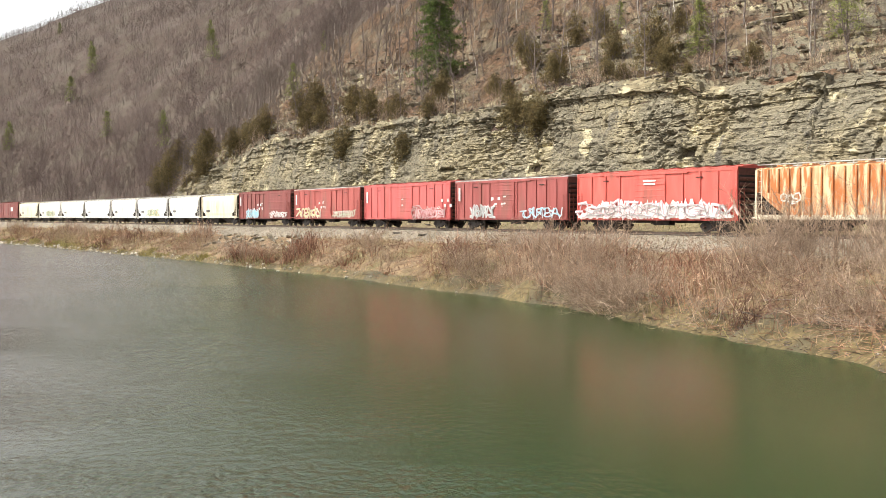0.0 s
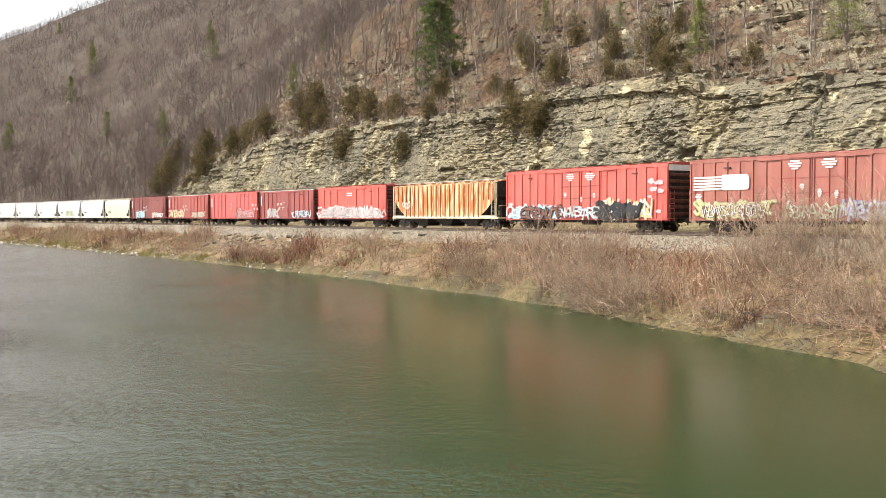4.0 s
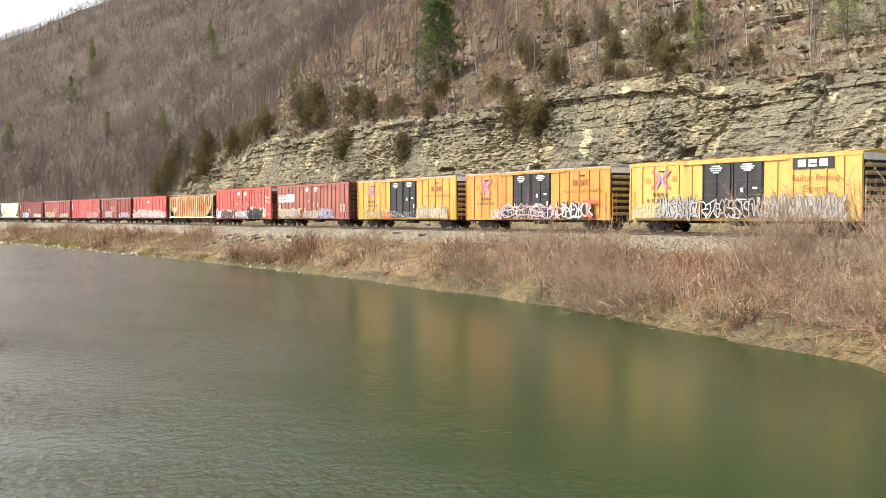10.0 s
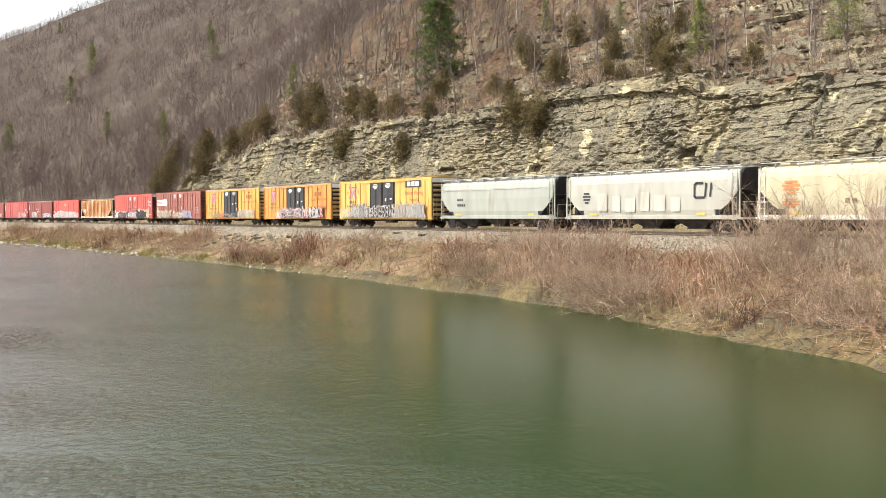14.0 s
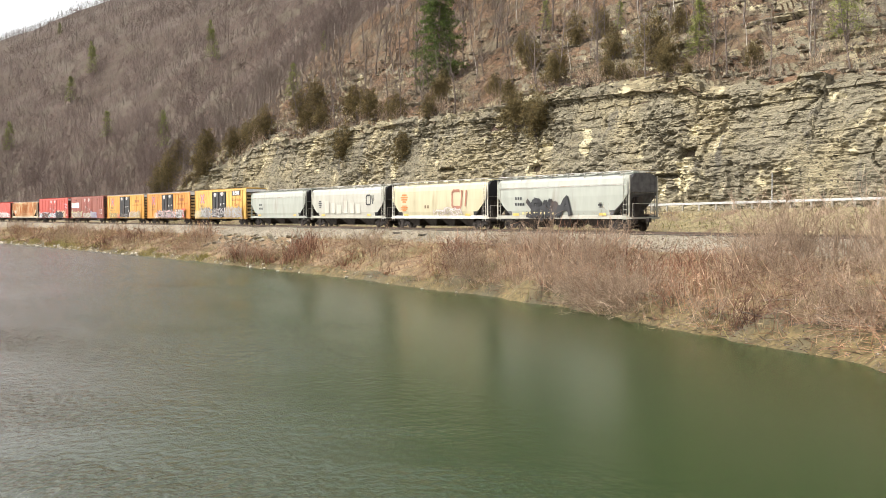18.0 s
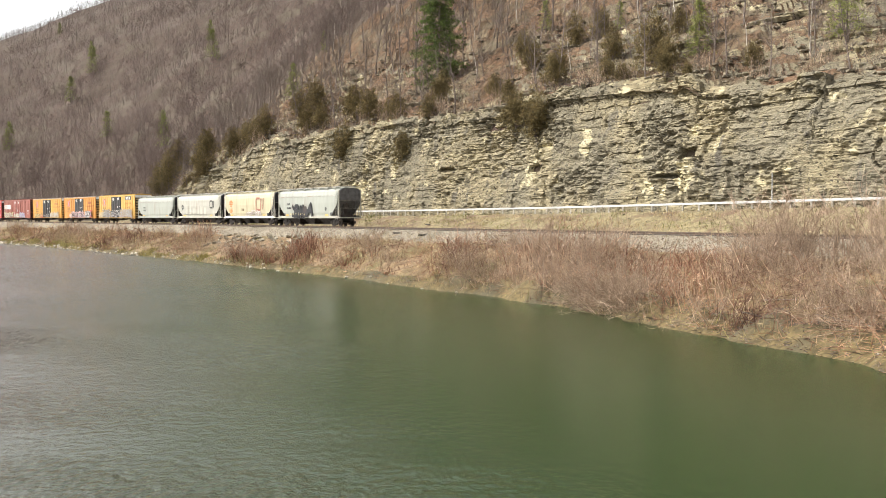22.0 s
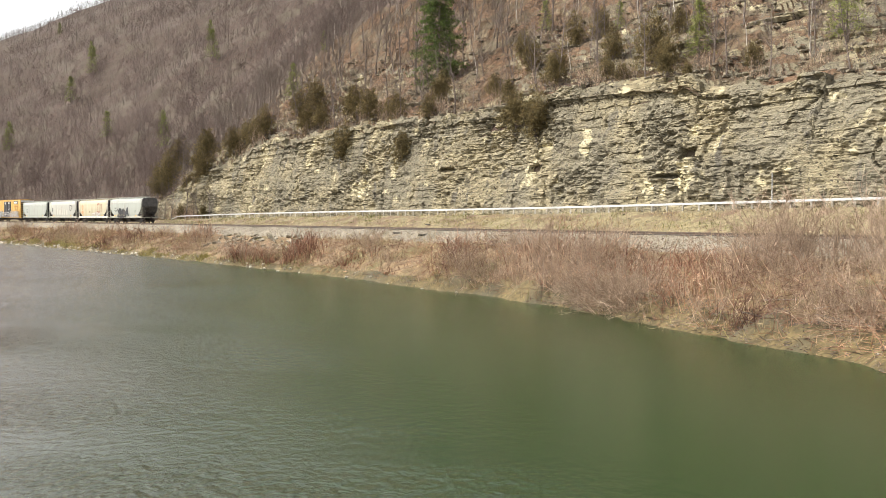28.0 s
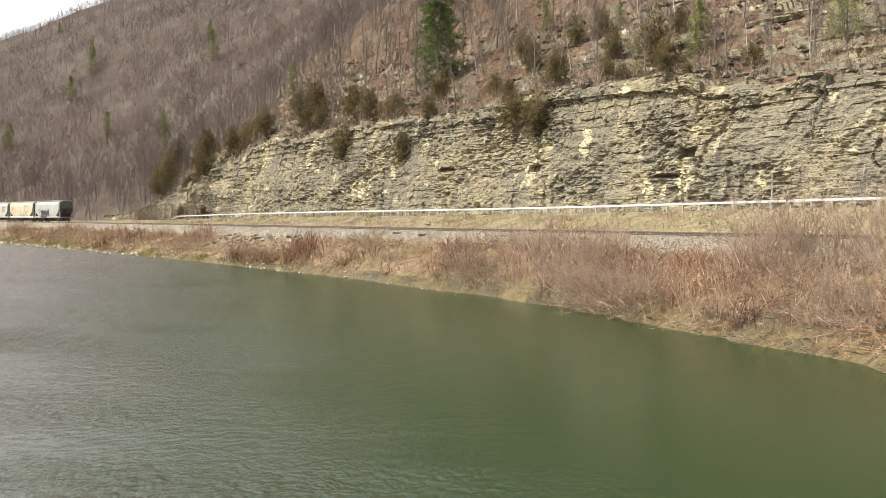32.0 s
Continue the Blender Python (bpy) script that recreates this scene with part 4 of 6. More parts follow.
        c0 = [bm.verts.new((s * (L / 2 - 0.11), y, z)) for y, z in prof]
        c1 = [bm.verts.new((s * (L / 2 + 0.03), y * 0.9, lift + 0.1 + (z - lift) * 0.93)) for y, z in prof]
        for k in range(len(ring)):
            q = (k + 1) % len(ring)
            if (c0[k].co - c0[q].co).length > 1e-5:
                bm.faces.new((c0[k], c0[q], c1[q], c1[k]))
        bm.faces.new(c1)
        bmesh.ops.recalc_face_normals(bm, faces=bm.faces[:])
        part("end_sheet", bm, end_colour, car)
        part("air_tank", rod(bmesh.new(), (s * (L / 2 - 0.7), -0.5, low + 0.35), (s * (L / 2 - 0.7), 0.6, low + 0.35), 0.24, 10), DARK, car)
        part("brake_gear", boxes((s * (L / 2 - 0.35) - 0.15, s * (L / 2 - 0.35) + 0.15, 0.2, 0.7, low, low + 1.5), (s * (L / 2 - 0.5) - 0.1, s * (L / 2 - 0.5) + 0.1, -1.0, 1.0, low, low + 0.2)), DARK, car)
        bm = bmesh.new()
        for y in (-1.3, 1.3):
            rod(bm, (s * (L / 2 + 0.2), y, low - 0.1), (s * (L / 2 + 0.2), y, low + 1.0), 0.022, 5)
        rod(bm, (s * (L / 2 + 0.2), -1.3, low + 1.0), (s * (L / 2 + 0.2), 1.3, low + 1.0), 0.022, 5)
        part("end_handrail", bm, sill_colour, car)
        ladder(car, s * (L / 2 - 0.4), 1.53, 0.75, top, 0.4, sill_colour, "x", 10)
        ladder(car, s * (L / 2 + 0.03), -0.9, 0.75, top, 0.4, end_colour, "y", 10)
        part("brake_wheel", rod(bmesh.new(), (s * (L / 2 + 0.06), 0.5, 2.4), (s * (L / 2 + 0.12), 0.5, 2.4), 0.28, 10), DARK, car)
    bw = (L - 2 * notch) / bays
    for i in range(bays):
        x = -L / 2 + notch + bw * (i + 0.5)
        bm = bmesh.new()
        lo = [bm.verts.new((x + sx * bw * 0.16, sy * 0.75, 0.32)) for sx, sy in ((-1, -1), (1, -1), (1, 1), (-1, 1))]
        hi = [bm.verts.new((x + sx * bw * 0.48, sy * 1.36, low)) for sx, sy in ((-1, -1), (1, -1), (1, 1), (-1, 1))]
        bm.faces.new(lo[::-1]), bm.faces.new(hi)
        for k in range(4):
            bm.faces.new((lo[k], lo[(k + 1) % 4], hi[(k + 1) % 4], hi[k]))
        chute = part("hopper_bay", bm, DARK, car)
        part("outlet_gate", boxes((x - bw * 0.2, x + bw * 0.2, -0.8, 0.8, 0.24, 0.34)), DARK, chute)
    part("centre_sill", boxes((-L / 2 + 0.3, L / 2 - 0.3, -0.25, 0.25, 0.68, low)), DARK, car)
    part("running_board", boxes((-L / 2 + 0.05, L / 2 - 0.05, 0.98, 1.3, top + 0.17, top + 0.22), (-L / 2 + 0.05, L / 2 - 0.05, -1.3, -0.98, top + 0.17, top + 0.22), (-L / 2 - 0.02, -L / 2 + 0.4, -1.15, 1.15, top + 0.17, top + 0.22), (L / 2 - 0.4, L / 2 + 0.02, -1.15, 1.15, top + 0.17, top + 0.22)), BOARD, car)
    hatch = mesh_bm("roof_hatch", boxes((-0.42, 0.42, -0.36, 0.36, 0, 0.14), bevel=0.05), colour)
    bracket = mesh_bm("board_bracket", boxes((-0.025, 0.025, 0.95, 1.3, -0.02, 0.03), (-0.025, 0.025, 1.25, 1.3, -0.4, 0.03)), BOARD)
    n = int(L / 1.9)
    for i in range(n):
        x = -L / 2 + 1.2 + (L - 2.4) * i / (n - 1)
        part("roof_hatch", hatch, colour, car, m=pose(x, 0, top + 0.05))
        for turn in (0, 180):
            part("board_bracket", bracket, BOARD, car, m=pose(x, 0, top + 0.14, 0, 0, turn))
    if posts:
        post = mesh_bm("side_post", boxes((-0.055, 0.055, -0.02, 0.09, low, top - 0.12), bevel=0.015), colour)
        short = mesh_bm("short_post", boxes((-0.055, 0.055, -0.02, 0.09, lift - 0.2, top - 0.12), bevel=0.015), colour)
        for i in range(posts + 1):
            x = -L / 2 + 0.3 + (L - 0.6) * i / posts
            for s in (-1, 1):
                part("side_post", post if abs(x) < L / 2 - notch else short, colour, car, m=pose(x, s * W * 0.97, 0, 0, 0, 0 if s > 0 else 180))
    running_gear(car, L, 1.75)
    return car, L, W + 0.03, top


rng = random.Random(7)
RED1, RED2, RED3, RED4, RED5 = (paint(n, c) for n, c in (("maroon_paint", (0.172, 0.039, 0.0312)), ("faded_red_paint", (0.281, 0.0585, 0.0468)), ("salmon_red_paint", (0.406, 0.078, 0.0702)), ("dull_red_paint", (0.234, 0.0507, 0.0429)), ("bright_red_paint", (0.452, 0.078, 0.0585))))
RED6, BROWN = paint("coral_red_paint", (0.452, 0.0858, 0.0663), amount=0.1), paint("red_brown_paint", (0.265, 0.0897, 0.0663), amount=0.15)
YEL1, YEL2, YEL3 = paint("bright_yellow_paint", (0.54, 0.285, 0.06), amount=0.1, fade=1.15), paint("orange_yellow_paint", (0.47, 0.215, 0.044), amount=0.15), paint("pale_yellow_paint", (0.545, 0.335, 0.085), amount=0.1, fade=1.12)
CREAM, IVORY, GREY_W, PALE = paint("cream_paint", (0.53, 0.468, 0.343), amount=0.2), paint("ivory_paint", (0.577, 0.546, 0.484), amount=0.15), paint("light_grey_paint", (0.28, 0.292, 0.252), amount=0.1, fade=1.12), paint("pale_grey_paint", (0.335, 0.325, 0.275), amount=0.1, fade=1.12)
TANNED = paint("faded_cream_paint", (0.39, 0.35, 0.23), dirt=(0.2, 0.15, 0.08), amount=0.15, fade=1.12)
RUST = mat("rusted_orange_paint", (0.40, 0.14, 0.045), (0.60, 0.48, 0.29), 1.3, 0.8, 0.2, 12, c3=(0.60, 0.48, 0.28), scale3=0.3, amount3=0.36, stretch=(2.6, 1, 0.45), lo=0.47, hi=0.6)
SKY_BLUE, PINK, GREEN, GOLD = paint("sky_blue_spray", (0.273, 0.484, 0.585)), paint("pink_spray", (0.585, 0.328, 0.351)), paint("green_spray", (0.312, 0.39, 0.234)), paint("gold_spray", (0.562, 0.468, 0.234))
CHALK, SILVER, LOGO_RED, LOGO_BLUE, ORANGE_MARK = paint("chalk_white_spray", (0.577, 0.546, 0.515)), paint("silver_spray", (0.33, 0.33, 0.32)), paint("logo_red", (0.546, 0.109, 0.078)), paint("logo_blue", (0.234, 0.234, 0.468)), paint("faded_orange_mark", (0.429, 0.156, 0.039))

RUST_MARK = paint("rust_brown_mark", (0.26, 0.075, 0.02))
INK = paint("faded_ink", (0.12, 0.08, 0.04))
CAP_WHITE = paint("bare_white_end_cap", (0.78, 0.77, 0.74), amount=0.1)
OFF_WHITE = paint("off_white_spray", (0.42, 0.405, 0.39))
FADED_LINE, UMBER, STRAW = paint("faded_grey_line", (0.30, 0.24, 0.24)), paint("umber_spray", (0.16, 0.07, 0.05)), paint("straw_spray", (0.50, 0.42, 0.2))
OCHRE_LINE = paint("ochre_outline", (0.30, 0.17, 0.04))
# front of the train first; the body's ends along the line at 9 s
car, L, y, e = boxcar("dark red boxcar with graffiti in the train", 379.5, 362.6, 4.65, RED1, [(0, 3.0, "slide")], 12, roof=RED1)
bars(car, [(-4, 2.9, 1.6, 0.9)], y, CHALK)
hop = [(361.6, 348.0, CREAM), (347.0, 332.3, IVORY), (331.8, 317.2, IVORY), (316.6, 301.6, WHITE), (300.9, 287.4, IVORY), (286.8, 272.2, WHITE), (271.5, 258.2, IVORY), (257.2, 243.6, CREAM)]
for i, (c0, c1, col) in enumerate(hop):
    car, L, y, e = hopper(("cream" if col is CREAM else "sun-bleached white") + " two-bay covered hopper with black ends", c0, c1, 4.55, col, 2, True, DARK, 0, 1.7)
    bars(car, [(L / 2 - 2.4 - 0.5 * k, 2.0, 0.36, 0.3) for k in range(3)], y, BLACK)
    if i in (1, 5):
        tag_paint(car, rng, -3.5, 2.0, 1.2, 2.4, y, GREEN, CHALK, GOLD, 5)
for spec in (("maroon boxcar with blue-white graffiti", 242.5, 225.5, 4.62, RED1, [(-4.4, 6.0, "slide")], RED1, (1.5, 5.6, SKY_BLUE, WHITE, CHALK)),
             ("faded red boxcar with yellow graffiti", 224.3, 207.0, 4.62, RED2, [(0, 3.2, "slide")], None, (1.2, 7.6, GOLD, CHALK, GREEN)),
             ("salmon-red boxcar with white graffiti", 206.0, 188.8, 4.66, RED3, [(0, 3.1, "slide")], RED3, (-7.5, -1.6, RED2, CHALK, PINK)),
             ("dull red boxcar with white and grey graffiti", 187.9, 171.4, 4.62, RED4, [(0.6, 3.3, "slide")], None, (1.9, 5.6, SILVER, WHITE, SKY_BLUE))):
    car, L, y, e = boxcar(spec[0], spec[1], spec[2], spec[3], spec[4], spec[5], 12, roof=spec[6])
    x0, x1, fill, line, acc = spec[7]
    tag_paint(car, rng, x0, x1, 0.95, 2.2, y + 0.05, fill, line, None, 7, "small graffiti in spray paint", False, 0.7)
    tag_paint(car, rng, -7.6, -2.2, 1.0, 1.9, y + 0.055, acc, CHALK, None, 8, "thin spray strokes", False, 0.5)
    bars(car, [(x0 - 1.2 + 0.5 * k, 2.2 + 0.5 * (k % 2), 0.35, 0.3) for k in range(4)], y + 0.002, CHALK)
    bars(car, [(L / 2 - 0.8, 3.2, 0.3, 1.2), (0.3, 2.9, 0.4, 0.12), (0.3, 2.3, 0.3, 0.15)], y + 0.05, WHITE)
car, L, y, e = boxcar("bright red boxcar with a white graffiti band", 170.2, 153.8, 4.66, RED5, [(0, 3.1, "slide")], 10, roof=RED5)
tag_paint(car, rng, -7.9, 7.9, 0.92, 2.35, y + 0.05, CHALK, PINK, WHITE, 13, "white and pink graffiti band", True, 0.55)
tag_paint(car, rng, -7.6, 7.4, 1.05, 2.2, y + 0.12, SILVER, FADED_LINE, None, 12, "thin grey and white spray lines", False, 0.22)
bars(car, [(0, 3.75, 1.3, 0.11), (0, 3.52, 1.2, 0.11)], y + 0.05, WHITE)
car, L, y, e = hopper("rust-stained orange ribbed covered hopper", 152.4, 134.0, 4.62, RUST, 3, False, DARK, 22, 2.6, sill_colour=CREAM)
tag_paint(car, rng, 5.6, 6.9, 1.9, 2.7, y + 0.08, IVORY, CREAM, None, 3, "pale worn lettering patch", False, 0.6)
car, L, y, e = boxcar("coral-red high boxcar with black and yellow graffiti", 132.4, 112.8, 5.15, RED6, [(1.0, 2.4, "plug"), (-1.4, 2.4, "plug")], 18, roof=RED6, cap=CAP_WHITE)
for nx, nz, nw, nh in ((1.0, 4.3, 1.0, 0.6), (-1.4, 4.3, 1.2, 0.6), (1.6, 2.9, 0.35, 0.4), (-0.4, 2.5, 0.3, 0.4), (-1.9, 2.8, 0.3, 0.4), (9.0, 2.2, 0.8, 0.3)):
    notice(car, nx, nz, nw, nh, y + 0.06, WHITE)
tag_paint(car, rng, 2.3, 9.4, 0.92, 2.15, y + 0.03, CHALK, SKY_BLUE, SKY_BLUE, 9, "sky-blue and white graffiti cloud", False, 0.5)
tag_paint(car, rng, 2.0, 7.3, 0.9, 2.05, y + 0.09, UMBER, BLACK, None, 6, "fat black graffiti strokes", False, 1.05)
tag_paint(car, rng, -2.4, 2.0, 0.92, 2.0, y + 0.09, CHALK, SKY_BLUE, None, 6, "thin pale blue and white spray strokes", False, 0.55)
tag_paint(car, rng, -8.2, -2.4, 0.92, 2.5, y + 0.03, CHALK, GOLD, STRAW, 6, "cream and yellow graffiti cloud", False, 0.5)
tag_paint(car, rng, -7.0, -2.3, 0.85, 2.3, y + 0.09, BLACK, BLACK, None, 5, "fat black graffiti strokes", False, 1.15, 0.15)
for bx, bz, br in ((-8.1, 3.75, 0.42), (-8.9, 3.6, 0.4), (-8.4, 3.15, 0.4), (-9.1, 3.0, 0.35), (-8.0, 2.6, 0.22), (-8.9, 1.5, 0.3)):
    bm = bmesh.new()
    decal(bm, [(bx + br * rng.uniform(0.7, 1.3) * c, bz + br * rng.uniform(0.3, 0.6) * d) for c, d in arc(0, 0, 1, 1, 0, 330, 11)], y + 0.002)
    painted("overpaint_patch", bm, PINK, car)
car, L, y, e = boxcar("red-brown high boxcar with a white emblem", 110.7, 90.9, 5.2, BROWN, [(0.95, 2.4, "plug"), (-1.55, 2.4, "plug")], 18, roof=BROWN)
bars(car, [(8.0, 3.0 + 0.2 * k, 3.0, 0.13) for k in range(5)], y, WHITE, "emblem_stripes", "white striped emblem")
bm = bmesh.new()
decal(bm, [(6.9, 2.92), (4.75, 2.92), (4.6, 3.1), (4.6, 3.75), (4.8, 3.95), (6.9, 3.95)], y + 0.002)
painted("emblem", bm, WHITE, car, "white block emblem")
for nx, nz, nw, nh in ((0.95, 4.4, 1.0, 0.6), (-1.55, 4.4, 1.1, 0.6), (0.4, 3.0, 0.35, 0.4), (-0.9, 2.6, 0.3, 0.5), (-2.1, 2.5, 0.3, 0.5), (9.0, 2.5, 0.6, 0.4), (1.4, 1.9, 0.5, 0.5)):
    notice(car, nx, nz, nw, nh, y + 0.06, WHITE)
tag_paint(car, rng, 2.7, 9.2, 0.95, 2.3, y + 0.04, STRAW, GREEN, None, 9, "yellow and green tangled graffiti", False, 0.75)
tag_paint(car, rng, 3.2, 8.4, 1.0, 2.1, y + 0.12, CHALK, UMBER, None, 9, "thin pale graffiti strokes", False, 0.4)
tag_paint(car, rng, -2.5, 1.6, 0.95, 2.0, y + 0.09, GREEN, CHALK, None, 7, "thin pale graffiti strokes", False, 0.4)
tag_paint(car, rng, -6.2, -2.6, 0.95, 2.3, y + 0.05, SILVER, LOGO_BLUE, None, 6, "silver and blue graffiti", False, 0.6)
bars(car, [(-8.0 - 0.8 * (k % 2), 2.5 - 0.24 * (k // 2), 0.36, 0.12) for k in range(8)], y, CHALK)
for spec in (("bright yellow high boxcar with black double doors", 88.8, 69.0, YEL1, ((-8.6, -3.0, OFF_WHITE, OCHRE_LINE, 2.2, 13, STRAW, 0.45), (3.0, 7.9, STRAW, INK, 2.0, 13, None, 0.42), (-2.4, 2.4, OFF_WHITE, BLACK, 1.75, 9, None, 0.3), (2.5, 3.3, LOGO_RED, LOGO_RED, 1.7, 1, None, 1.1))),
             ("orange-yellow high boxcar with black double doors and graffiti", 67.4, 47.5, YEL2, ((-8.0, -3.9, OFF_WHITE, BLACK, 2.35, 6, BLACK, 0.8), (-4.0, 4.7, PINK, PINK, 2.25, 6, PINK, 0.4), (-3.4, 4.2, OFF_WHITE, BLACK, 2.3, 14, BLACK, 0.36), (4.0, 5.4, WHITE, PINK, 1.8, 2, None, 0.8), (-8.1, -7.2, LOGO_RED, LOGO_RED, 2.6, 1, None, 0.7))),
             ("pale yellow high boxcar with black double doors and graffiti", 45.4, 25.6, YEL3, ((6.4, 9.3, STRAW, FADED_LINE, 2.1, 7, STRAW, 0.5), (2.8, 6.8, SILVER, INK, 2.55, 9, SILVER, 0.5), (-2.5, 2.5, OFF_WHITE, BLACK, 2.4, 9, None, 0.5), (-9.0, -2.7, SILVER, OCHRE_LINE, 2.6, 15, SILVER, 0.4)))):
    label, c0, c1, col, tags = spec
    car, L, y, e = boxcar(label, c0, c1, 5.2, col, [(1.33, 2.6, "plug"), (-1.3, 2.6, "plug")], 16, roof=ROOF_GREY if col is not YEL3 else YEL3, door_colour=BLACK, end_colour=END_OCHRE, cap=CAP_WHITE)
    bm = bmesh.new()
    for sx in (-1, 1):
        for dz in (-1, 1):
            stroke(bm, [(6.6 + sx * 0.85, 3.8 + dz * 0.62), (6.6 + sx * 0.2, 3.8)], 0.2, y)
    painted("logo", bm, LOGO_RED, car, "crossed red and violet logo shape")
    bm = bmesh.new()
    for sx in (-1, 1):
        stroke(bm, [(6.6 + sx * 0.5, 4.42), (6.6 + sx * 0.06, 3.8), (6.6 + sx * 0.5, 3.18)], 0.14, y + 0.004 + 0.002 * sx)
    painted("logo_band", bm, LOGO_BLUE, car)
    bars(car, [(7.3 - 0.42 * k, 2.75, 0.22, 0.26) for k in range(4)] + [(7.9 - 0.48 * k, 2.3, 0.2, 0.22) for k in range(6)], y, INK, "marking")
    bars(car, [(7.9, 3.85, 0.45, 0.1), (7.9, 3.65, 0.45, 0.1), (5.3, 3.95, 0.45, 0.1), (5.3, 3.75, 0.45, 0.1)], y, ORANGE_MARK, "marking")
    if col is YEL3:
        bars(car, [(-6.4, 4.45, 3.0, 0.7)], y, BLACK, "emblem_ground")
        bars(car, [(-5.6, 4.45, 0.6, 0.46), (-6.4, 4.45, 0.6, 0.46), (-7.2, 4.45, 0.6, 0.46)], y + 0.004, WHITE, "emblem_block")
    else:
        bars(car, [(-5.75, 3.85, 0.48, 0.46), (-6.45, 3.85, 0.48, 0.46), (-7.15, 3.85, 0.48, 0.46)], y, RUST_MARK, "emblem_block", "three plain rust-coloured blocks")
    txt = bpy.data.curves.new("slogan", "FONT")
    txt.body, txt.size, txt.extrude, txt.align_x = ("Railcar Pooling\nExperts", 0.58, 0.002, "CENTER") if col is YEL3 else ("RAILCAR POOLING EXPERTS", 0.36, 0.002, "CENTER")
    txt.space_line = 1.15
    txt.materials.append(RUST_MARK)
    t = new("slogan", txt)
    t.parent = car
    t.matrix_basis = Matrix(((-1, 0, 0, -6.6), (0, 0, 1, y + 0.004), (0, 1, 0, 3.35 if col is YEL3 else 3.05), (0, 0, 0, 1)))
    bars(car, [(-0.9, 2.9, 0.25, 0.3), (-2.0, 3.0, 0.4, 0.15), (-2.3, 2.2, 0.2, 0.4)], y + 0.06, WHITE, "door_notice")
    for g in tags:
        tag_paint(car, rng, g[0], g[1], 0.95, g[4], y + 0.05 + 0.001 * len(car.children), g[2], g[3], g[6], g[5], weight=g[7])
    notice(car, 1.35, 4.35, 1.1, 0.55, y + 0.06, WHITE), notice(car, -1.35, 4.4, 1.2, 0.5, y + 0.06, WHITE)
for i, (label, c0, c1, col, sill) in enumerate((("light grey covered hopper", 24.0, 6.6, GREY_W, GREY_W), ("pale grey covered hopper with a black emblem", 5.1, -12.9, PALE, PALE), ("faded cream covered hopper with a red-brown emblem", -14.4, -31.7, TANNED, IVORY), ("light grey covered hopper with black graffiti at the train's end", -33.2, -50.2, GREY_W, PALE))):
    # end shade painted in: black between cars, dark grey on the last
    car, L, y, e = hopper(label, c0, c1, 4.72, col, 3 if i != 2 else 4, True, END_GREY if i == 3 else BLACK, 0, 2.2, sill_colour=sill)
    if i in (0, 3):
        part("side_seam", boxes((-L / 2 + 0.3, L / 2 - 0.3, 1.51, 1.535, 3.55, 3.6)), ROOF_GREY, car)
        bars(car, [(5.6 - 0.35 * k, 2.7, 0.22, 0.24) for k in range(3)] + [(5.6 - 0.35 * k, 2.2, 0.22, 0.24) for k in range(4)], y, BLACK)
    if i in (1, 2):
        ink = BLACK if i == 1 else paint("brown_mark", (0.26, 0.11, 0.07))
        k = 1.0 if i == 1 else 1.55
        bm = bmesh.new()
        cx, cz = (-6.0, 2.95) if i == 1 else (-4.5, 2.8)
        stroke(bm, [(cx + 0.25 * k, cz + 0.5 * k), (cx + 0.85 * k, cz + 0.5 * k), (cx + 1.0 * k, cz + 0.38 * k), (cx + 1.0 * k, cz - 0.38 * k), (cx + 0.85 * k, cz - 0.5 * k), (cx + 0.1 * k, cz - 0.5 * k)], 0.17 * k, y)
        stroke(bm, [(cx + 0.02 * k, cz - 0.4 * k), (cx - 0.08 * k, cz + 0.46 * k)], 0.17 * k, y + 0.001)
        stroke(bm, [(cx - 0.45 * k, cz - 0.4 * k), (cx - 0.55 * k, cz + 0.46 * k)], 0.17 * k, y + 0.002)
        painted("emblem", bm, ink, car, "plain bent-bar emblem")
    if i == 3:
        tag_paint(car, rng, -1.4, 3.9, 1.0, 2.5, y + 0.01, BLACK, BLACK, None, 5, "fat black slanting graffiti strokes", False, 1.25, -0.25)
        notice(car, -5.3, 2.05, 0.5, 0.4, y, BLACK)
        bars(car, [(4.5 - 0.5 * k, 1.42, 0.3, 0.2) for k in range(9)], y + 0.04, STRAW, "reflector")
    bars(car, [(5.6, 1.32, 0.9, 0.2), (-5.6, 1.32, 0.8, 0.2)], y, paint("yellow_stripe", (0.5, 0.34, 0.08)))
    if i == 2:
        tag_paint(car, rng, -4.6, 0.2, 1.2, 2.0, y, CHALK, FADED_LINE, None, 8, "thin white and grey graffiti", False, 0.5)
        notice(car, 6.0, 3.0, 1.4, 0.9, y, ORANGE_MARK), notice(car, 6.0, 2.0, 1.4, 0.6, y, ORANGE_MARK), bars(car, [(1.9, 2.1, 0.3, 0.3), (1.4, 2.1, 0.3, 0.3)], y, INK)
    if i == 1:
        bars(car, [(-3.2 + 1.55 * k, 2.0 + 0.12 * (k % 3), 0.9 + 0.2 * (k % 2), 1.0 + 0.2 * (k % 3)) for k in range(6)], y, paint("buffed_patch", (0.375, 0.36, 0.305), amount=0.1), "overpaint_patch")
        notice(car, 6.4, 2.6, 0.9, 0.9, y, BLACK)


# ---------------------------------------------------------------- plants
R = np.random.default_rng(11)


def unit(v):
    return v / np.maximum(np.linalg.norm(v, axis=-1, keepdims=True), 1e-9)


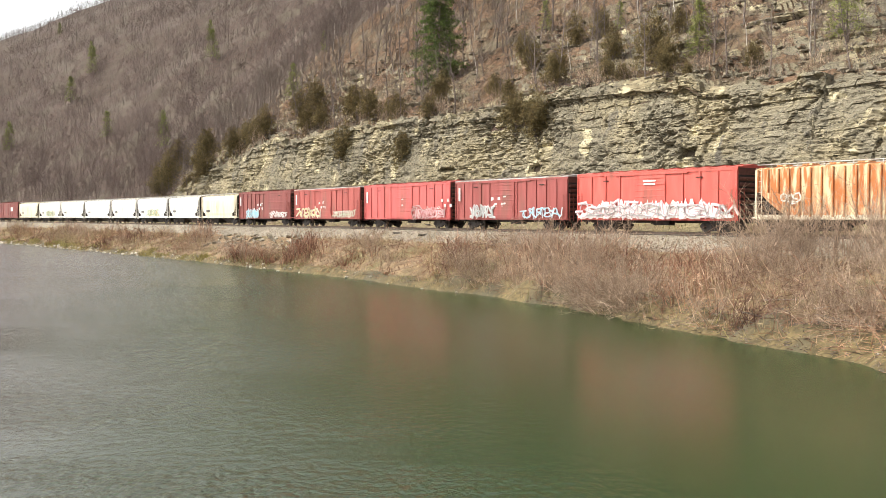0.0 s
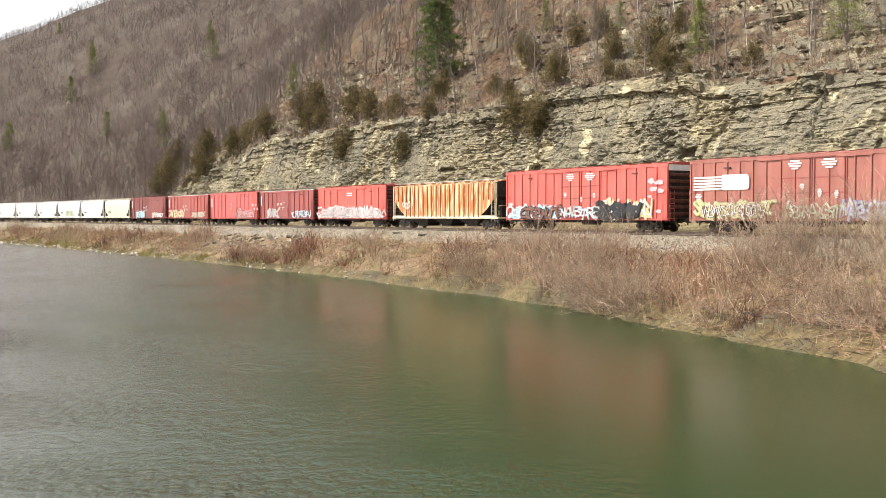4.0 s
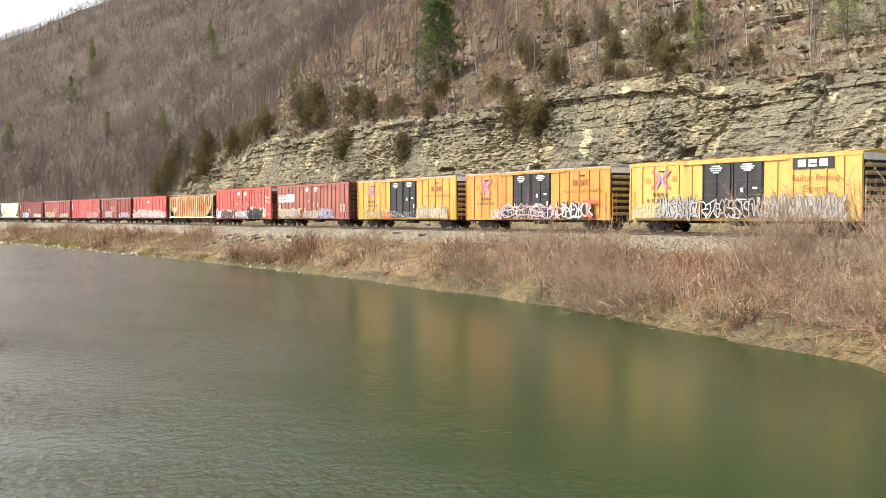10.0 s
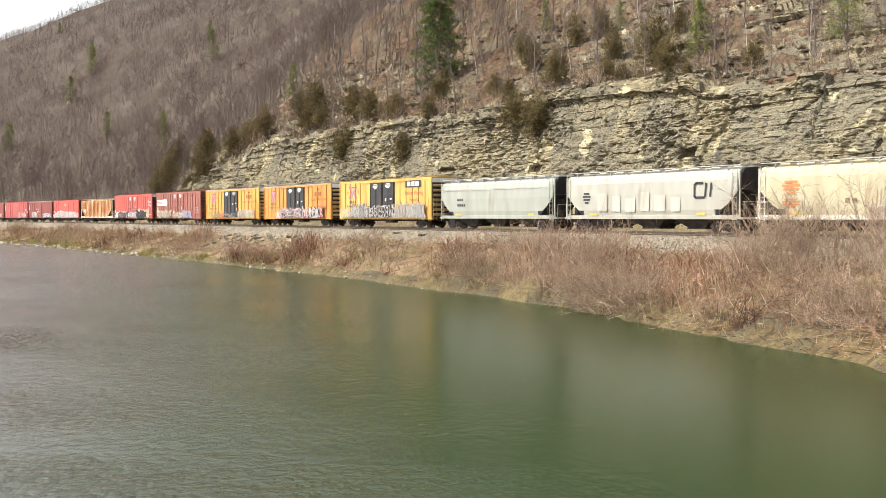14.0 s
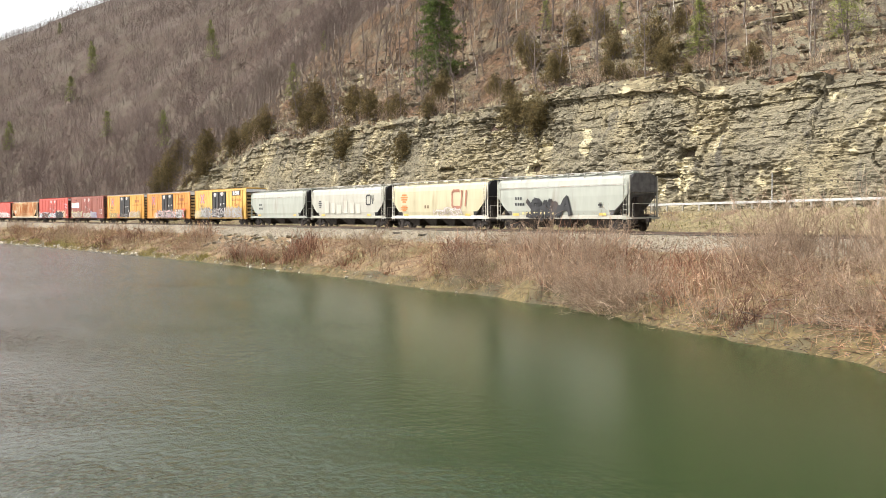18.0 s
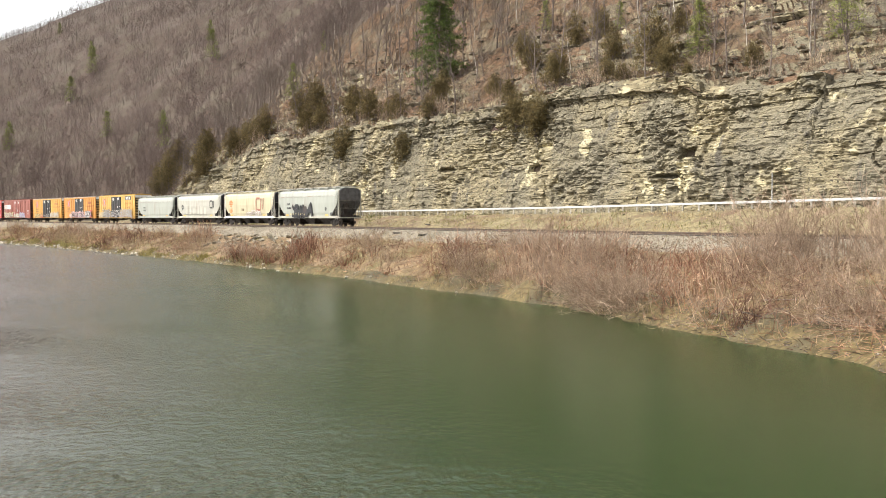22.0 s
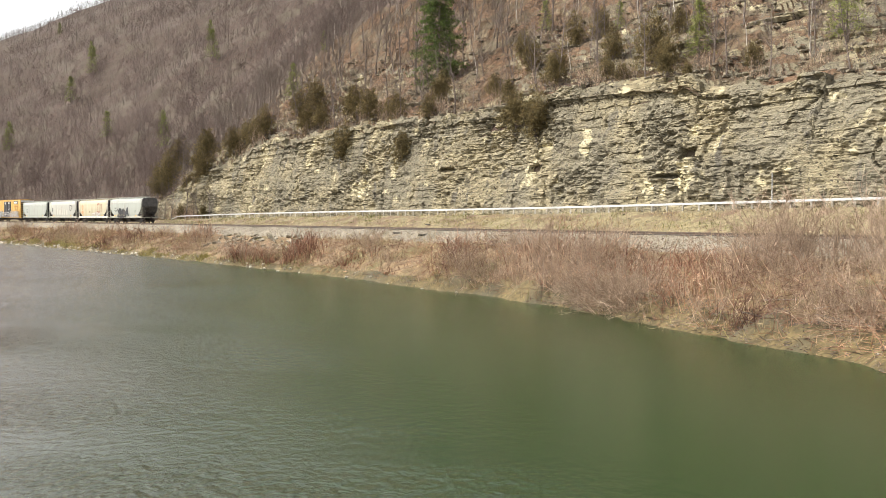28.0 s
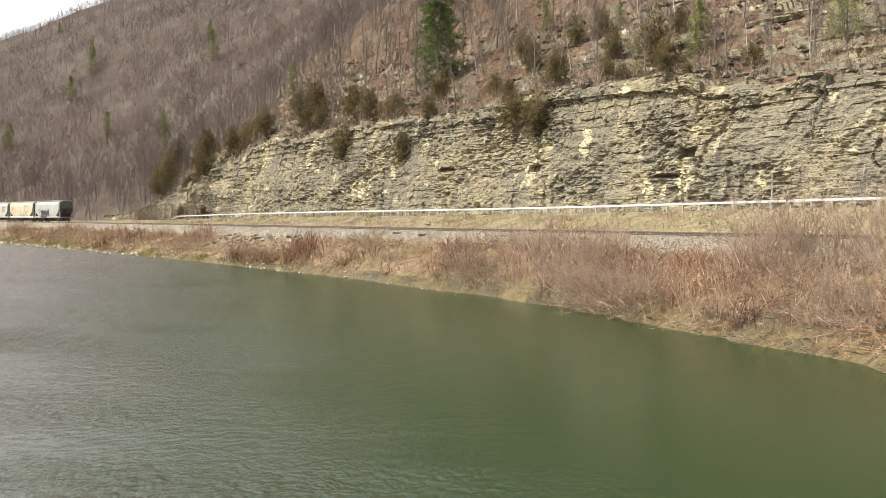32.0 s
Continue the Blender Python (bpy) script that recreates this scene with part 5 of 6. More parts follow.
def grow(p, d, length, r, segs, rng, bend=0.25, up=0.1, sides=3, tip=0.35):
    """A curved tapering stem: its pieces, and points and directions along it."""
    pts, dirs = [np.asarray(p, float)], []
    d = unit(np.asarray(d, float))
    for _ in range(segs):
        d = unit(d + rng.normal(0, bend, 3) + np.array([0, 0, up]))
        pts.append(pts[-1] + d * length / segs)
        dirs.append(d)
    pts = np.array(pts)
    rr = r * (1 - (1 - tip) * np.arange(segs + 1) / segs)
    v, f = [], []
    n = 0
    for i in range(segs):
        vv, ff = spikes(pts[i:i + 1], pts[i + 1:i + 2], rr[i], rr[i + 1], sides)
        v.append(vv), f.append(ff + n)
        n += len(vv)
    return (np.concatenate(v), np.concatenate(f)), pts, np.array(dirs)


def bare_tree(seed, h, limbs, twigs, r=0.14, lean=0.08, first=0.3, sides=5, twig_r=0.018, reach=1.0, limb_segs=2, trunk_segs=5):
    """Trunk pieces and crown pieces of a leafless tree."""
    rng = np.random.default_rng(seed)
    trunk, crown = [], []
    g, pts, dirs = grow((0, 0, -0.4), (rng.normal(0, lean), rng.normal(0, lean), 1), h * 0.92, r, trunk_segs, rng, 0.06, 0.12, sides, 0.18)
    trunk.append(g)
    ends = []
    for i in range(limbs):
        f = first + (0.97 - first) * (i + rng.random()) / limbs
        k = min(trunk_segs - 1, int(f * trunk_segs))
        base = pts[k] + (pts[k + 1] - pts[k]) * (f * trunk_segs - k)
        az = rng.random() * 2 * math.pi
        el = rng.uniform(0.35, 1.0)
        d = (math.cos(az) * math.cos(el), math.sin(az) * math.cos(el), math.sin(el))
        ln = h * rng.uniform(0.16, 0.36) * (1.25 - f * 0.75) * reach
        g, lp, ld = grow(base, d, ln, r * 0.42 * (1.15 - f * 0.8), limb_segs, rng, 0.16, 0.14, 3, 0.35)
        crown.append(g)
        ends.append((lp, ld, ln))
    p0, p1 = [], []
    for i in range(twigs):
        lp, ld, ln = ends[rng.integers(len(ends))]
        t = rng.uniform(0.25, 1.0) * limb_segs
        k = min(limb_segs - 1, int(t))
        b = lp[k] + (lp[k + 1] - lp[k]) * (t - k)
        d = unit(ld[k] * 0.8 + rng.normal(0, 0.55, 3) + np.array([0, 0, 0.35]))
        p0.append(b), p1.append(b + d * ln * rng.uniform(0.25, 0.6))
    if p0:
        crown.append(spikes(np.array(p0), np.array(p1), twig_r, twig_r * 0.35, 3))
    return merged(trunk), merged(crown)


def shrub_mesh(seed, h, stems, twigs, spread=0.5, r=0.02, arch=0.0):
    rng = np.random.default_rng(seed)
    stem, fine = [], []
    for i in range(stems):
        az, tilt = rng.random() * 2 * math.pi, abs(rng.normal(0, spread))
        d = (math.cos(az) * math.sin(tilt), math.sin(az) * math.sin(tilt), math.cos(tilt))
        b = (0.16 * h * rng.normal(), 0.16 * h * rng.normal(), -0.2)
        ln = h * rng.uniform(0.55, 1.1)
        g, pts, dirs = grow(b, d, ln, r * rng.uniform(0.6, 1.2), 4, rng, 0.12, 0.05 - arch, 3, 0.25)
        stem.append(g)
        k = rng.integers(1, 4, twigs)
        t = rng.random(twigs)[:, None]
        p0 = pts[k] + (pts[k + 1] - pts[k]) * t
        dd = unit(dirs[k] + rng.normal(0, 0.5, (twigs, 3)))
        ll = (ln * rng.uniform(0.12, 0.34, twigs))[:, None]
        fine.append(spikes(p0, p0 + dd * ll, r * 0.4, r * 0.16, 3))
        dd2 = unit(dd + rng.normal(0, 0.5, (twigs, 3)))
        q0 = p0 + dd * ll * 0.6
        fine.append(spikes(q0, q0 + dd2 * ll * 0.6, r * 0.3, r * 0.14, 3))
    return merged(stem), merged(fine)


def tufts(centres, size, n, rng, thick=0.35, droop=0.0, wild=1.0):
    """Small leafy sprays round each centre."""
    c = np.repeat(centres, n, 0)
    s = np.repeat(np.broadcast_to(size, len(centres)), n)[:, None]
    d = unit(rng.normal(0, wild, c.shape) + np.array([0, 0, 0.15 - droop]))
    p0 = c + rng.normal(0, 0.3, c.shape) * s
    return spikes(p0, p0 + d * s * rng.uniform(0.6, 1.3, (len(c), 1)), (s * thick * 0.5)[:, 0], (s * 0.05)[:, 0], 3)


def cedar_mesh(seed, h, w, n):
    """Bushy juniper: short trunk, many leaf sprays in an uneven egg."""
    rng = np.random.default_rng(seed)
    trunk, pts, _ = grow((0, 0, -0.5), (0.05, 0, 1), h * 0.8, 0.07, 4, rng, 0.1, 0.1, 5, 0.3)
    u = unit(rng.normal(0, 1, (n, 3)))
    rad = rng.random(n) ** 0.45
    lump = 1 + 0.45 * np.sin(u[:, 0] * 4 + seed) * np.cos(u[:, 2] * 5 + seed * 2) + 0.3 * np.sin(u[:, 1] * 9 + u[:, 2] * 5)
    c = u * (rad * lump)[:, None] * np.array([w / 2, w / 2, h / 2]) + np.array([0, 0, h * 0.5])
    taper = np.clip(1.15 - 0.6 * c[:, 2] / h, 0.35, 1.1)
    c[:, :2] *= taper[:, None]
    limbs = spikes(np.repeat(pts[1:2], 14, 0) + rng.normal(0, 0.1, (14, 3)), c[:14], 0.03, 0.01, 3)
    return merged([trunk, limbs]), tufts(c, 0.07 * (w + h) / 2, 5, rng, 0.2, -0.4, 0.8)


def conifer_mesh(seed, h, w, whorls, per, dens=7, shape=0.8, tuft=0.36, thick=0.2, n=6):
    """Evergreen with drooping boughs in whorls."""
    rng = np.random.default_rng(seed)
    trunk, pts, _ = grow((0, 0, -0.5), (0, 0, 1), h, 0.16, 5, rng, 0.015, 0.1, 6, 0.15)
    boughs, cent = [], []
    for i in range(whorls):
        f = 0.06 + 0.92 * i / whorls
        for j in range(per):
            az = rng.random() * 2 * math.pi
            ln = w / 2 * (1 - f) ** shape * rng.uniform(0.5, 1.25) + 0.25
            b = np.array([0, 0, h * f + rng.normal(0, 0.15)])
            d = np.array([math.cos(az), math.sin(az), rng.uniform(-0.25, 0.25)])
            boughs.append((b, b + d * ln))
            for t in np.linspace(0.3, 1.0, dens):
                cent.append(b + d * ln * t + rng.normal(0, 0.1, 3) + np.array([0, 0, -0.18 * t * t * ln]))
    p = np.array(boughs)
    return merged([trunk, spikes(p[:, 0], p[:, 1], 0.035, 0.012, 3)]), tufts(np.array(cent), tuft, n, rng, thick, 0.2)


def stand(a, o, rz=None, s=1.0, dz=0.0, z=None):
    x, y = place(a, o)
    z = float(ground_z(a, o)) if z is None else z
    return Matrix.Translation((float(x), float(y), z + dz)) @ Matrix.Rotation(rz if rz is not None else float(R.random() * 6.28), 4, "Z") @ Matrix.Scale(s, 4)


def plant(name, label, category, group, pieces, mats):
    """A plant built once, out of a wooden and a fine part; returns its root."""
    root = tagged(new(name), label, category, group)
    for (pname, geo), m in zip(pieces, mats):
        ob = part(pname, mesh_np(pname, geo[0], geo[1], m), m, root)
        if pname.endswith("_mass"):
            tagged(ob, kind="stuff")
    return root


def scaled(ob, m):
    """A copy that keeps the scale of m."""
    c = copy_thing(ob, m)
    c.matrix_basis = m
    return c


# wooded hillside: single trees near the cliff's top, the far woods as one mass
def woods():
    kinds = []
    for i in range(5):
        t, c = bare_tree(100 + i, 9.0 + 1.2 * i, 16, 85, 0.11 + 0.01 * i, 0.1, 0.25)
        kinds.append(plant("bare_tree", "leafless grey-brown tree on the hillside", "tree", "bare trees above the cliff", (("trunk", t), ("crown", c)), (BARK, BARK)))
    spots, tries = [], 0
    while len(spots) < 290 and tries < 9000:
        tries += 1
        a, o = R.uniform(38, 250), 80 + 34 * R.random() ** 1.2
        keep = 0.45 + 0.55 * np.clip((a - 90) / 90, 0, 1) + 0.3 * (o > 100)
        if R.random() > keep or any((a - b) ** 2 + (o - q) ** 2 < 6.0 for b, q in spots):
            continue
        spots.append((a, o))
    for i, (a, o) in enumerate(spots):
        m = stand(a, o, s=float(R.uniform(0.5, 0.95) if o < 92 else R.uniform(0.75, 1.15)))
        if i < 5:
            kinds[i].matrix_basis = m
        else:
            scaled(kinds[i % 5], m)
    for i in range(20):                      # at the low end of the cliff
        a = 196 + 80 * (i + R.random()) / 20
        scaled(kinds[i % 5], stand(a, R.uniform(72.5, 75.3) if a < 250 else R.uniform(66, 78), s=float(R.uniform(0.5, 0.95))))
    # far woods
    T = []
    for i in range(8):
        t, c = bare_tree(200 + i, 10.5, 13, 66, 0.07, 0.16, 0.3, 3, 0.02, 1.5, 1, 3)
        T.append(merged([t, c]))
    for i in range(8):
        t, c = bare_tree(220 + i, 7.6, 7, 30, 0.05, 0.2, 0.3, 3, 0.03, 2.0, 1, 1)
        T.append(merged([t, c]))
    vs, fs, n = [], [], 0
    A, O = 40 + 720 * R.random(26000) ** 0.8, 80 + 270 * R.random(26000) ** 1.15
    XX, YY = place(A, O)
    ZZ = ground_z(A, O)
    ok = ((O > 113) | (A > 248)) & (YY > 10) & (XX / YY > -0.50) & (XX / YY < 0.47) & ((ZZ - EYE_Z) / YY < 0.23)
    far = (YY > 270) & ok
    mid = (YY <= 270) & ok
    for i in np.concatenate([np.nonzero(mid)[0][:1400], np.nonzero(far)[0][:5200]]):
        X, Y, z = XX[i], YY[i], ZZ[i]
        v, f = T[int(R.integers(8)) + (8 if Y > 270 else 0)]
        s, t = R.uniform(0.7, 1.2) * (1 - 0.4 * min(1, max(0, (Y - 400) / 300))), R.random() * 6.28
        z -= 0.05 * max(0, min(20, (Y - 400) / 15))
        c, d = math.cos(t) * s, math.sin(t) * s
        w = np.empty_like(v)
        w[:, 0], w[:, 1], w[:, 2] = float(X) + v[:, 0] * c - v[:, 1] * d, float(Y) + v[:, 0] * d + v[:, 1] * c, z + v[:, 2] * s
        vs.append(w), fs.append(f + n)
        n += len(v)
    for _ in range(150):
        a, o = R.uniform(238, 420), R.uniform(71, 112)
        if a < 262 and o < 80:
            continue
        X, Y = place(a, o)
        v, f = T[int(R.integers(8))]
        s, t = R.uniform(0.9, 1.5), R.random() * 6.28
        c, d = math.cos(t) * s, math.sin(t) * s
        w = np.stack([float(X) + v[:, 0] * c - v[:, 1] * d, float(Y) + v[:, 0] * d + v[:, 1] * c, float(ground_z(a, o)) + v[:, 2] * s], -1)
        vs.append(w), fs.append(f + n)
        n += len(v)
    # slim pale trunks that show among the grey
    ii = np.nonzero(ok)[0][-900:]
    p0 = np.stack([XX[ii], YY[ii], ZZ[ii] - 0.5], -1)
    hh = R.uniform(4, 9, len(ii))[:, None]
    d0 = unit(R.normal(0, 0.13, p0.shape) + np.array([0, 0, 1.0]))
    thick = 0.05 + 0.00018 * YY[ii]
    geo = merged([spikes(p0, p0 + d0 * hh * 0.6, thick, thick * 0.7), spikes(p0 + d0 * hh * 0.6, p0 + d0 * hh + R.normal(0, 0.5, p0.shape), thick * 0.7, thick * 0.2)])
    tagged(new("pale_trunks", mesh_np("pale_trunks", geo[0], geo[1], GREY_BARK)), "slim pale grey trunks in the woods", "woods", kind="stuff")
    tagged(new("woodland", mesh_np("woodland", np.concatenate(vs), np.concatenate(fs), WOODS)), "dense leafless woods covering the hillside", "woods", kind="stuff")


def hillside_trees():
    big = plant("hemlock_tree", "tall dark green conifer above the cliff", "conifer tree", "", zip(("trunk", "crown"), conifer_mesh(3, 23.0, 9.4, 36, 8, 9, 0.5, 0.42, 0.22, 6)), (BARK, HEMLOCK))
    big.matrix_basis = stand(141.7, 90.6, 0.0)
    pine = plant("young_pine", "yellow-green young pine on the slope", "pine tree", "green conifers on the hill", zip(("trunk", "crown"), conifer_mesh(4, 8.5, 4.6, 20, 5, 5, 0.8, 0.3, 0.13, 5)), (BARK, PINE))
    for i, (a, o, s) in enumerate(((63.1, 87.1, 0.95), (72.0, 95.0, 0.8), (81.1, 85.9, 0.8), (264.4, 158.1, 0.9), (224.4, 117.3, 0.7), (368.5, 169.4, 0.9), (451.7, 166.5, 0.9), (555.3, 218.3, 0.8), (420.9, 112.5, 0.9), (297.6, 109.4, 0.9), (126, 100, 0.6), (105, 96, 0.5), (433.6, 156.4, 1.5), (330.7, 145.7, 1.3), (284.6, 103.2, 1.2), (409.7, 133.2, 1.3), (413.2, 110.1, 1.4), (336.2, 109.9, 1.1), (199.2, 94.4, 0.9))):
        m = stand(a, o, s=s)
        if i == 0:
            pine.matrix_basis = m
        else:
            scaled(pine, m)
    kinds = [plant("juniper_bush", "brown-green juniper bush on the rock", "bush", "juniper bushes on the cliff", zip(("trunk", "crown"), cedar_mesh(20 + i, 5.6, 4.4, 640)), (BARK, CEDAR)) for i in range(3)]
    rows = ((149.7, 77.5, 14.2, 1.2), (153.2, 82.0, 19.4, 1.15), (131.0, 77.3, 13.0, 1.0), (100.0, 77.8, 15.0, 1.15), (104.6, 78.0, 16.5, 1.0), (86.1, 83.9, 20.4, 1.25), (80.1, 79.9, 16.6, 0.8), (88.1, 80.8, 18.4, 0.45),
            (76.9, 79.7, 16.4, 0.35), (185.4, 80.5, 20.9, 1.1), (206.9, 78.2, 17.5, 1.3), (175.6, 86.4, 23.2, 1.4), (225.3, 77.3, 12.0, 1.5), (253.2, 92.8, 16.5, 1.6), (131.7, 84.4, 20.5, 0.9), (180.2, 85.2, 23.0, 1.0),
            (121.3, 86.8, 21.4, 0.7), (72.1, 84.2, 19.7, 0.55), (142.6, 81.9, 19.5, 0.6), (127.6, 79.6, 16.6, 0.75), (195.9, 82.1, 21.0, 1.0), (231.0, 77.1, 10.2, 1.1), (102.5, 82.5, 19.8, 0.8), (108.0, 87.5, 23.4, 0.9), (113.0, 95.0, 28.5, 0.9),
            (203.0, 75.4, 5.3, 0.5), (213.5, 75.2, 5.1, 0.6), (211.0, 78.6, 12.0, 1.0), (217.0, 78.4, 10.4, 0.9),
            (93.0, 83.0, 0, 0.6), (97.5, 88.0, 0, 0.8), (112.0, 82.5, 0, 0.7), (117.5, 90.5, 0, 0.9), (124.0, 94.0, 0, 0.8), (90.0, 92.0, 0, 0.7), (108.5, 95.5, 0, 0.9), (84.0, 89.5, 0, 0.6),
            (163.0, 80.6, 0, 0.85), (170.0, 81.5, 0, 1.1), (190.0, 80.4, 0, 0.9), (199.5, 80.8, 0, 1.2), (213.0, 80.2, 0, 1.2), (219.0, 81.8, 0, 1.0), (236.0, 80.5, 0, 1.3), (242.0, 84.0, 0, 1.2), (159.0, 84.5, 0, 0.9), (147.0, 81.0, 0, 1.0), (137.5, 80.3, 0, 0.8))
    for i, (a, o, z, s) in enumerate(rows):
        m = stand(a, o, s=s * 0.95, z=z - 0.3 if o < 79.4 else float(ground_z(a, o)) - 0.3)
        if i < 3:
            kinds[i].matrix_basis = m
        else:
            scaled(kinds[i % 3], m)
    birch = []
    for i in range(3):
        t, c = bare_tree(300 + i, 8.5, 9, 45, 0.10, 0.1, 0.35)
        birch.append(plant("pale_birch", "slender pale-barked leafless tree", "tree", "pale-barked trees on the slope", (("trunk", t), ("crown", c)), (PALE_BARK, BARK)))
    for i, (a, o, s) in enumerate(((94.9, 90.3, 1.1), (132.2, 91.6, 0.75), (140.2, 105.8, 1.0), (104.6, 87.1, 0.7), (91.9, 93.4, 1.0), (138.7, 113.3, 1.0), (188.3, 112.8, 1.0), (74.9, 86.6, 0.6), (66.9, 86.5, 0.7), (148.8, 103.3, 1.0), (254.1, 112.1, 1.1), (315.2, 148.7, 1.3), (120.0, 101.0, 0.9), (168.0, 104.0, 0.9), (205.0, 108.0, 1.0), (84.0, 96.0, 0.9))):
        m = stand(a, o, s=s)
        if i < 3:
            birch[i].matrix_basis = m
        else:
            scaled(birch[i % 3], m)


def bank_plants():
    small = [plant("shrub", "leafless brown twiggy shrub on the bank", "shrub", "twiggy shrubs on the bank", zip(("stem_mass", "twig_mass"), shrub_mesh(40 + i, 2.3, 15, 7, 0.55, 0.02)), (TWIG, TWIG)) for i in range(4)]
    tall = [plant("sapling_thicket", "tall leafless thicket of thin grey-brown stems", "shrub", "tall thickets on the bank", zip(("stem_mass", "twig_mass"), shrub_mesh(60 + i, 4.0, 17, 15, 0.7, 0.024)), (TWIG, TWIG)) for i in range(3)]
    arch = [plant("arching_shrub", "arching grey leafless shrub at the water", "shrub", "arching shrubs on the bank", zip(("stem_mass", "twig_mass"), shrub_mesh(80 + i, 2.8, 22, 10, 0.8, 0.02, 0.16)), (TWIG, TWIG)) for i in range(2)]
    used = {id(k): False for k in small + tall + arch}

    def put(k, m):
        if used[id(k)]:
            scaled(k, m)
        else:
            k.matrix_basis, used[id(k)] = m, True

    for i in range(28):                      # tall stems before the track
        a = R.uniform(21, 38.5)
        o = R.uniform(44.0, 49.8) if a < 34 else R.uniform(43.0, 47.0)
        put(tall[i % 3], stand(a, o, s=float(R.uniform(0.85, 1.25) if a < 40 else R.uniform(0.6, 0.85))))
    for i in range(16):
        a = R.uniform(50, 62)
        put(tall[i % 3], stand(a, R.uniform(43.5, 47.0), s=float(R.uniform(0.6, 0.9))))
    for i in range(42):
        a = R.uniform(21, 66)
        f = R.uniform(0.03, 0.4)
        ow = float(shore(a))
        f = f * 0.5 if 38 < a < 51 else f
        put(arch[i % 2], stand(a, ow + (50.3 - ow) * f, s=float(R.uniform(0.7, 1.15))))
    for i in range(150):
        a = 22 + 190 * R.random() ** 1.5
        ow = float(shore(a))
        f = R.uniform(0.13 if a > 48 else 0.2, 0.85)
        if 103 < a < 132 and f > 0.4:
            f = 0.25
        lump = 0.6 + 0.4 * float(vnoise(a / 6.0, 1.0, 71))
        put(small[i % 4], stand(a, ow + (50.3 - ow) * f, s=float(R.uniform(0.6, 1.1) * (0.75 + 0.4 * lump) * (0.45 if 38 < a < 51 else 1))))
    for i in range(84):                      # brown bushes on the slope above the cliff
        a = 45 + 150 * R.random() ** 1.2
        put(small[i % 4], stand(a, 80 + 26 * R.random() ** 1.3, s=float(R.uniform(0.6, 1.25)), dz=-0.2))
    for i in range(46):                      # leafless bushes along the cliff's edge and before its low end
        if i < 26:
            a = R.uniform(60, 235)
            put(small[i % 4], stand(a, R.uniform(79.5, 81.5), s=float(R.uniform(0.7, 1.5)), dz=-0.2))
        else:
            a = R.uniform(204, 252)
            put((small + arch)[i % 6], stand(a, R.uniform(75.2, 76.2), s=float(R.uniform(0.9, 2.0))))
    for i in range(26):                      # brush at the far end of the line and by the woods
        a = R.uniform(190, 270)
        put(small[i % 4], stand(a, R.uniform(43.5, 49.0), s=float(R.uniform(0.8, 1.5))))

    def blades(n, a_pow, f0, f1, h0, h1, lean, r, name, label, material, keep, bend=0.3, a1=250.0):
        a = 20 + (a1 - 20) * R.random(n) ** a_pow
        ow = shore(a)
        f = R.uniform(f0, f1, n)
        o = ow + (50.3 - ow) * f
        ok = keep(a, f) > R.random(n)
        a, o = a[ok], o[ok]
        n = len(a)
        X, Y = place(a, o)
        Z = ground_z(a, o) - 0.05
        p0 = np.stack([X, Y, Z], -1)
        h = R.uniform(h0, h1, n)[:, None] * (0.22 + 1.3 * np.clip(0.42 + 1.7 * fnoise(a / 3.4, o / 2.2, 77, 2), 0, 1))[:, None]
        h = h * np.where((a > 38) & (a < 51), 0.62, 1.0)[:, None]
        d = unit(R.normal(0, lean, (n, 3)) * np.array([1, 1, 0.2]) + np.array([0, 0, 1]))
        p1 = p0 + d * h * 0.55
        d2 = unit(d + R.normal(0, bend, (n, 3)) + np.array([0, 0, -0.15]))
        p2 = p1 + d2 * h * 0.5
        rr = r * (1 + np.clip((np.hypot(X, Y) - 70) / 70, 0, 2))
        geo = merged([spikes(p0, p1, rr, rr * 0.75), spikes(p1, p2, rr * 0.75, rr * 0.25)])
        tagged(new(name, mesh_np(name, geo[0], geo[1], material)), label, "dry plants", kind="stuff")

    clump = lambda a, f, s, b: np.clip(b + 1.3 * vnoise(a / 5.5, f * 3.0, s), 0, 1) * np.where((a > 103) & (a < 132) & (f > 0.45), 0.05, 1)
    blades(13000, 1.7, 0.035, 0.97, 0.5, 1.9, 0.42, 0.017, "dry_canes", "reddish-brown dead canes crowding the bank", CANE, lambda a, f: clump(a, f, 72, 0.35) * np.where(f > 0.9, 0.5, 1) * np.where(a > 72, 0.5, 1))
    blades(3000, 1.0, 0.1, 0.62, 0.8, 1.9, 0.42, 0.034, "broad_dead_stalks", "thick pinkish-tan dead stalks leaning on the bank", BROAD, lambda a, f: np.clip(0.25 + 1.5 * vnoise(a / 3.0, f * 3.0, 79), 0, 1) * np.where((a > 36) & (a < 62), 1, 0.25), 0.45, 80.0)
    patch = lambda a, f, s: np.clip(-0.2 + 2.2 * vnoise(a / 4.5, f * 2.5, s), 0, 1) * np.where((f > 0.1) & (f < 0.75), 1, 0.15)
    blades(7500, 1.25, 0.06, 0.8, 0.9, 2.0, 0.34, 0.027, "red_dead_stalks", "stout red-brown dead stalks in leaning patches", RED_STALK, lambda a, f: np.where((a > 38) & (a < 52), 0.75, patch(a, f, 83)) * np.where((a > 103) & (a < 132) & (f > 0.4), 0.05, 1), 0.5, 120.0)
    blades(12000, 1.7, 0.15, 0.9, 0.6, 1.7, 0.6, 0.012, "pale_dead_stalks", "pale broken dead stalks on the bank", DRY_GRASS, lambda a, f: clump(a, f, 73, 0.1), 0.6)
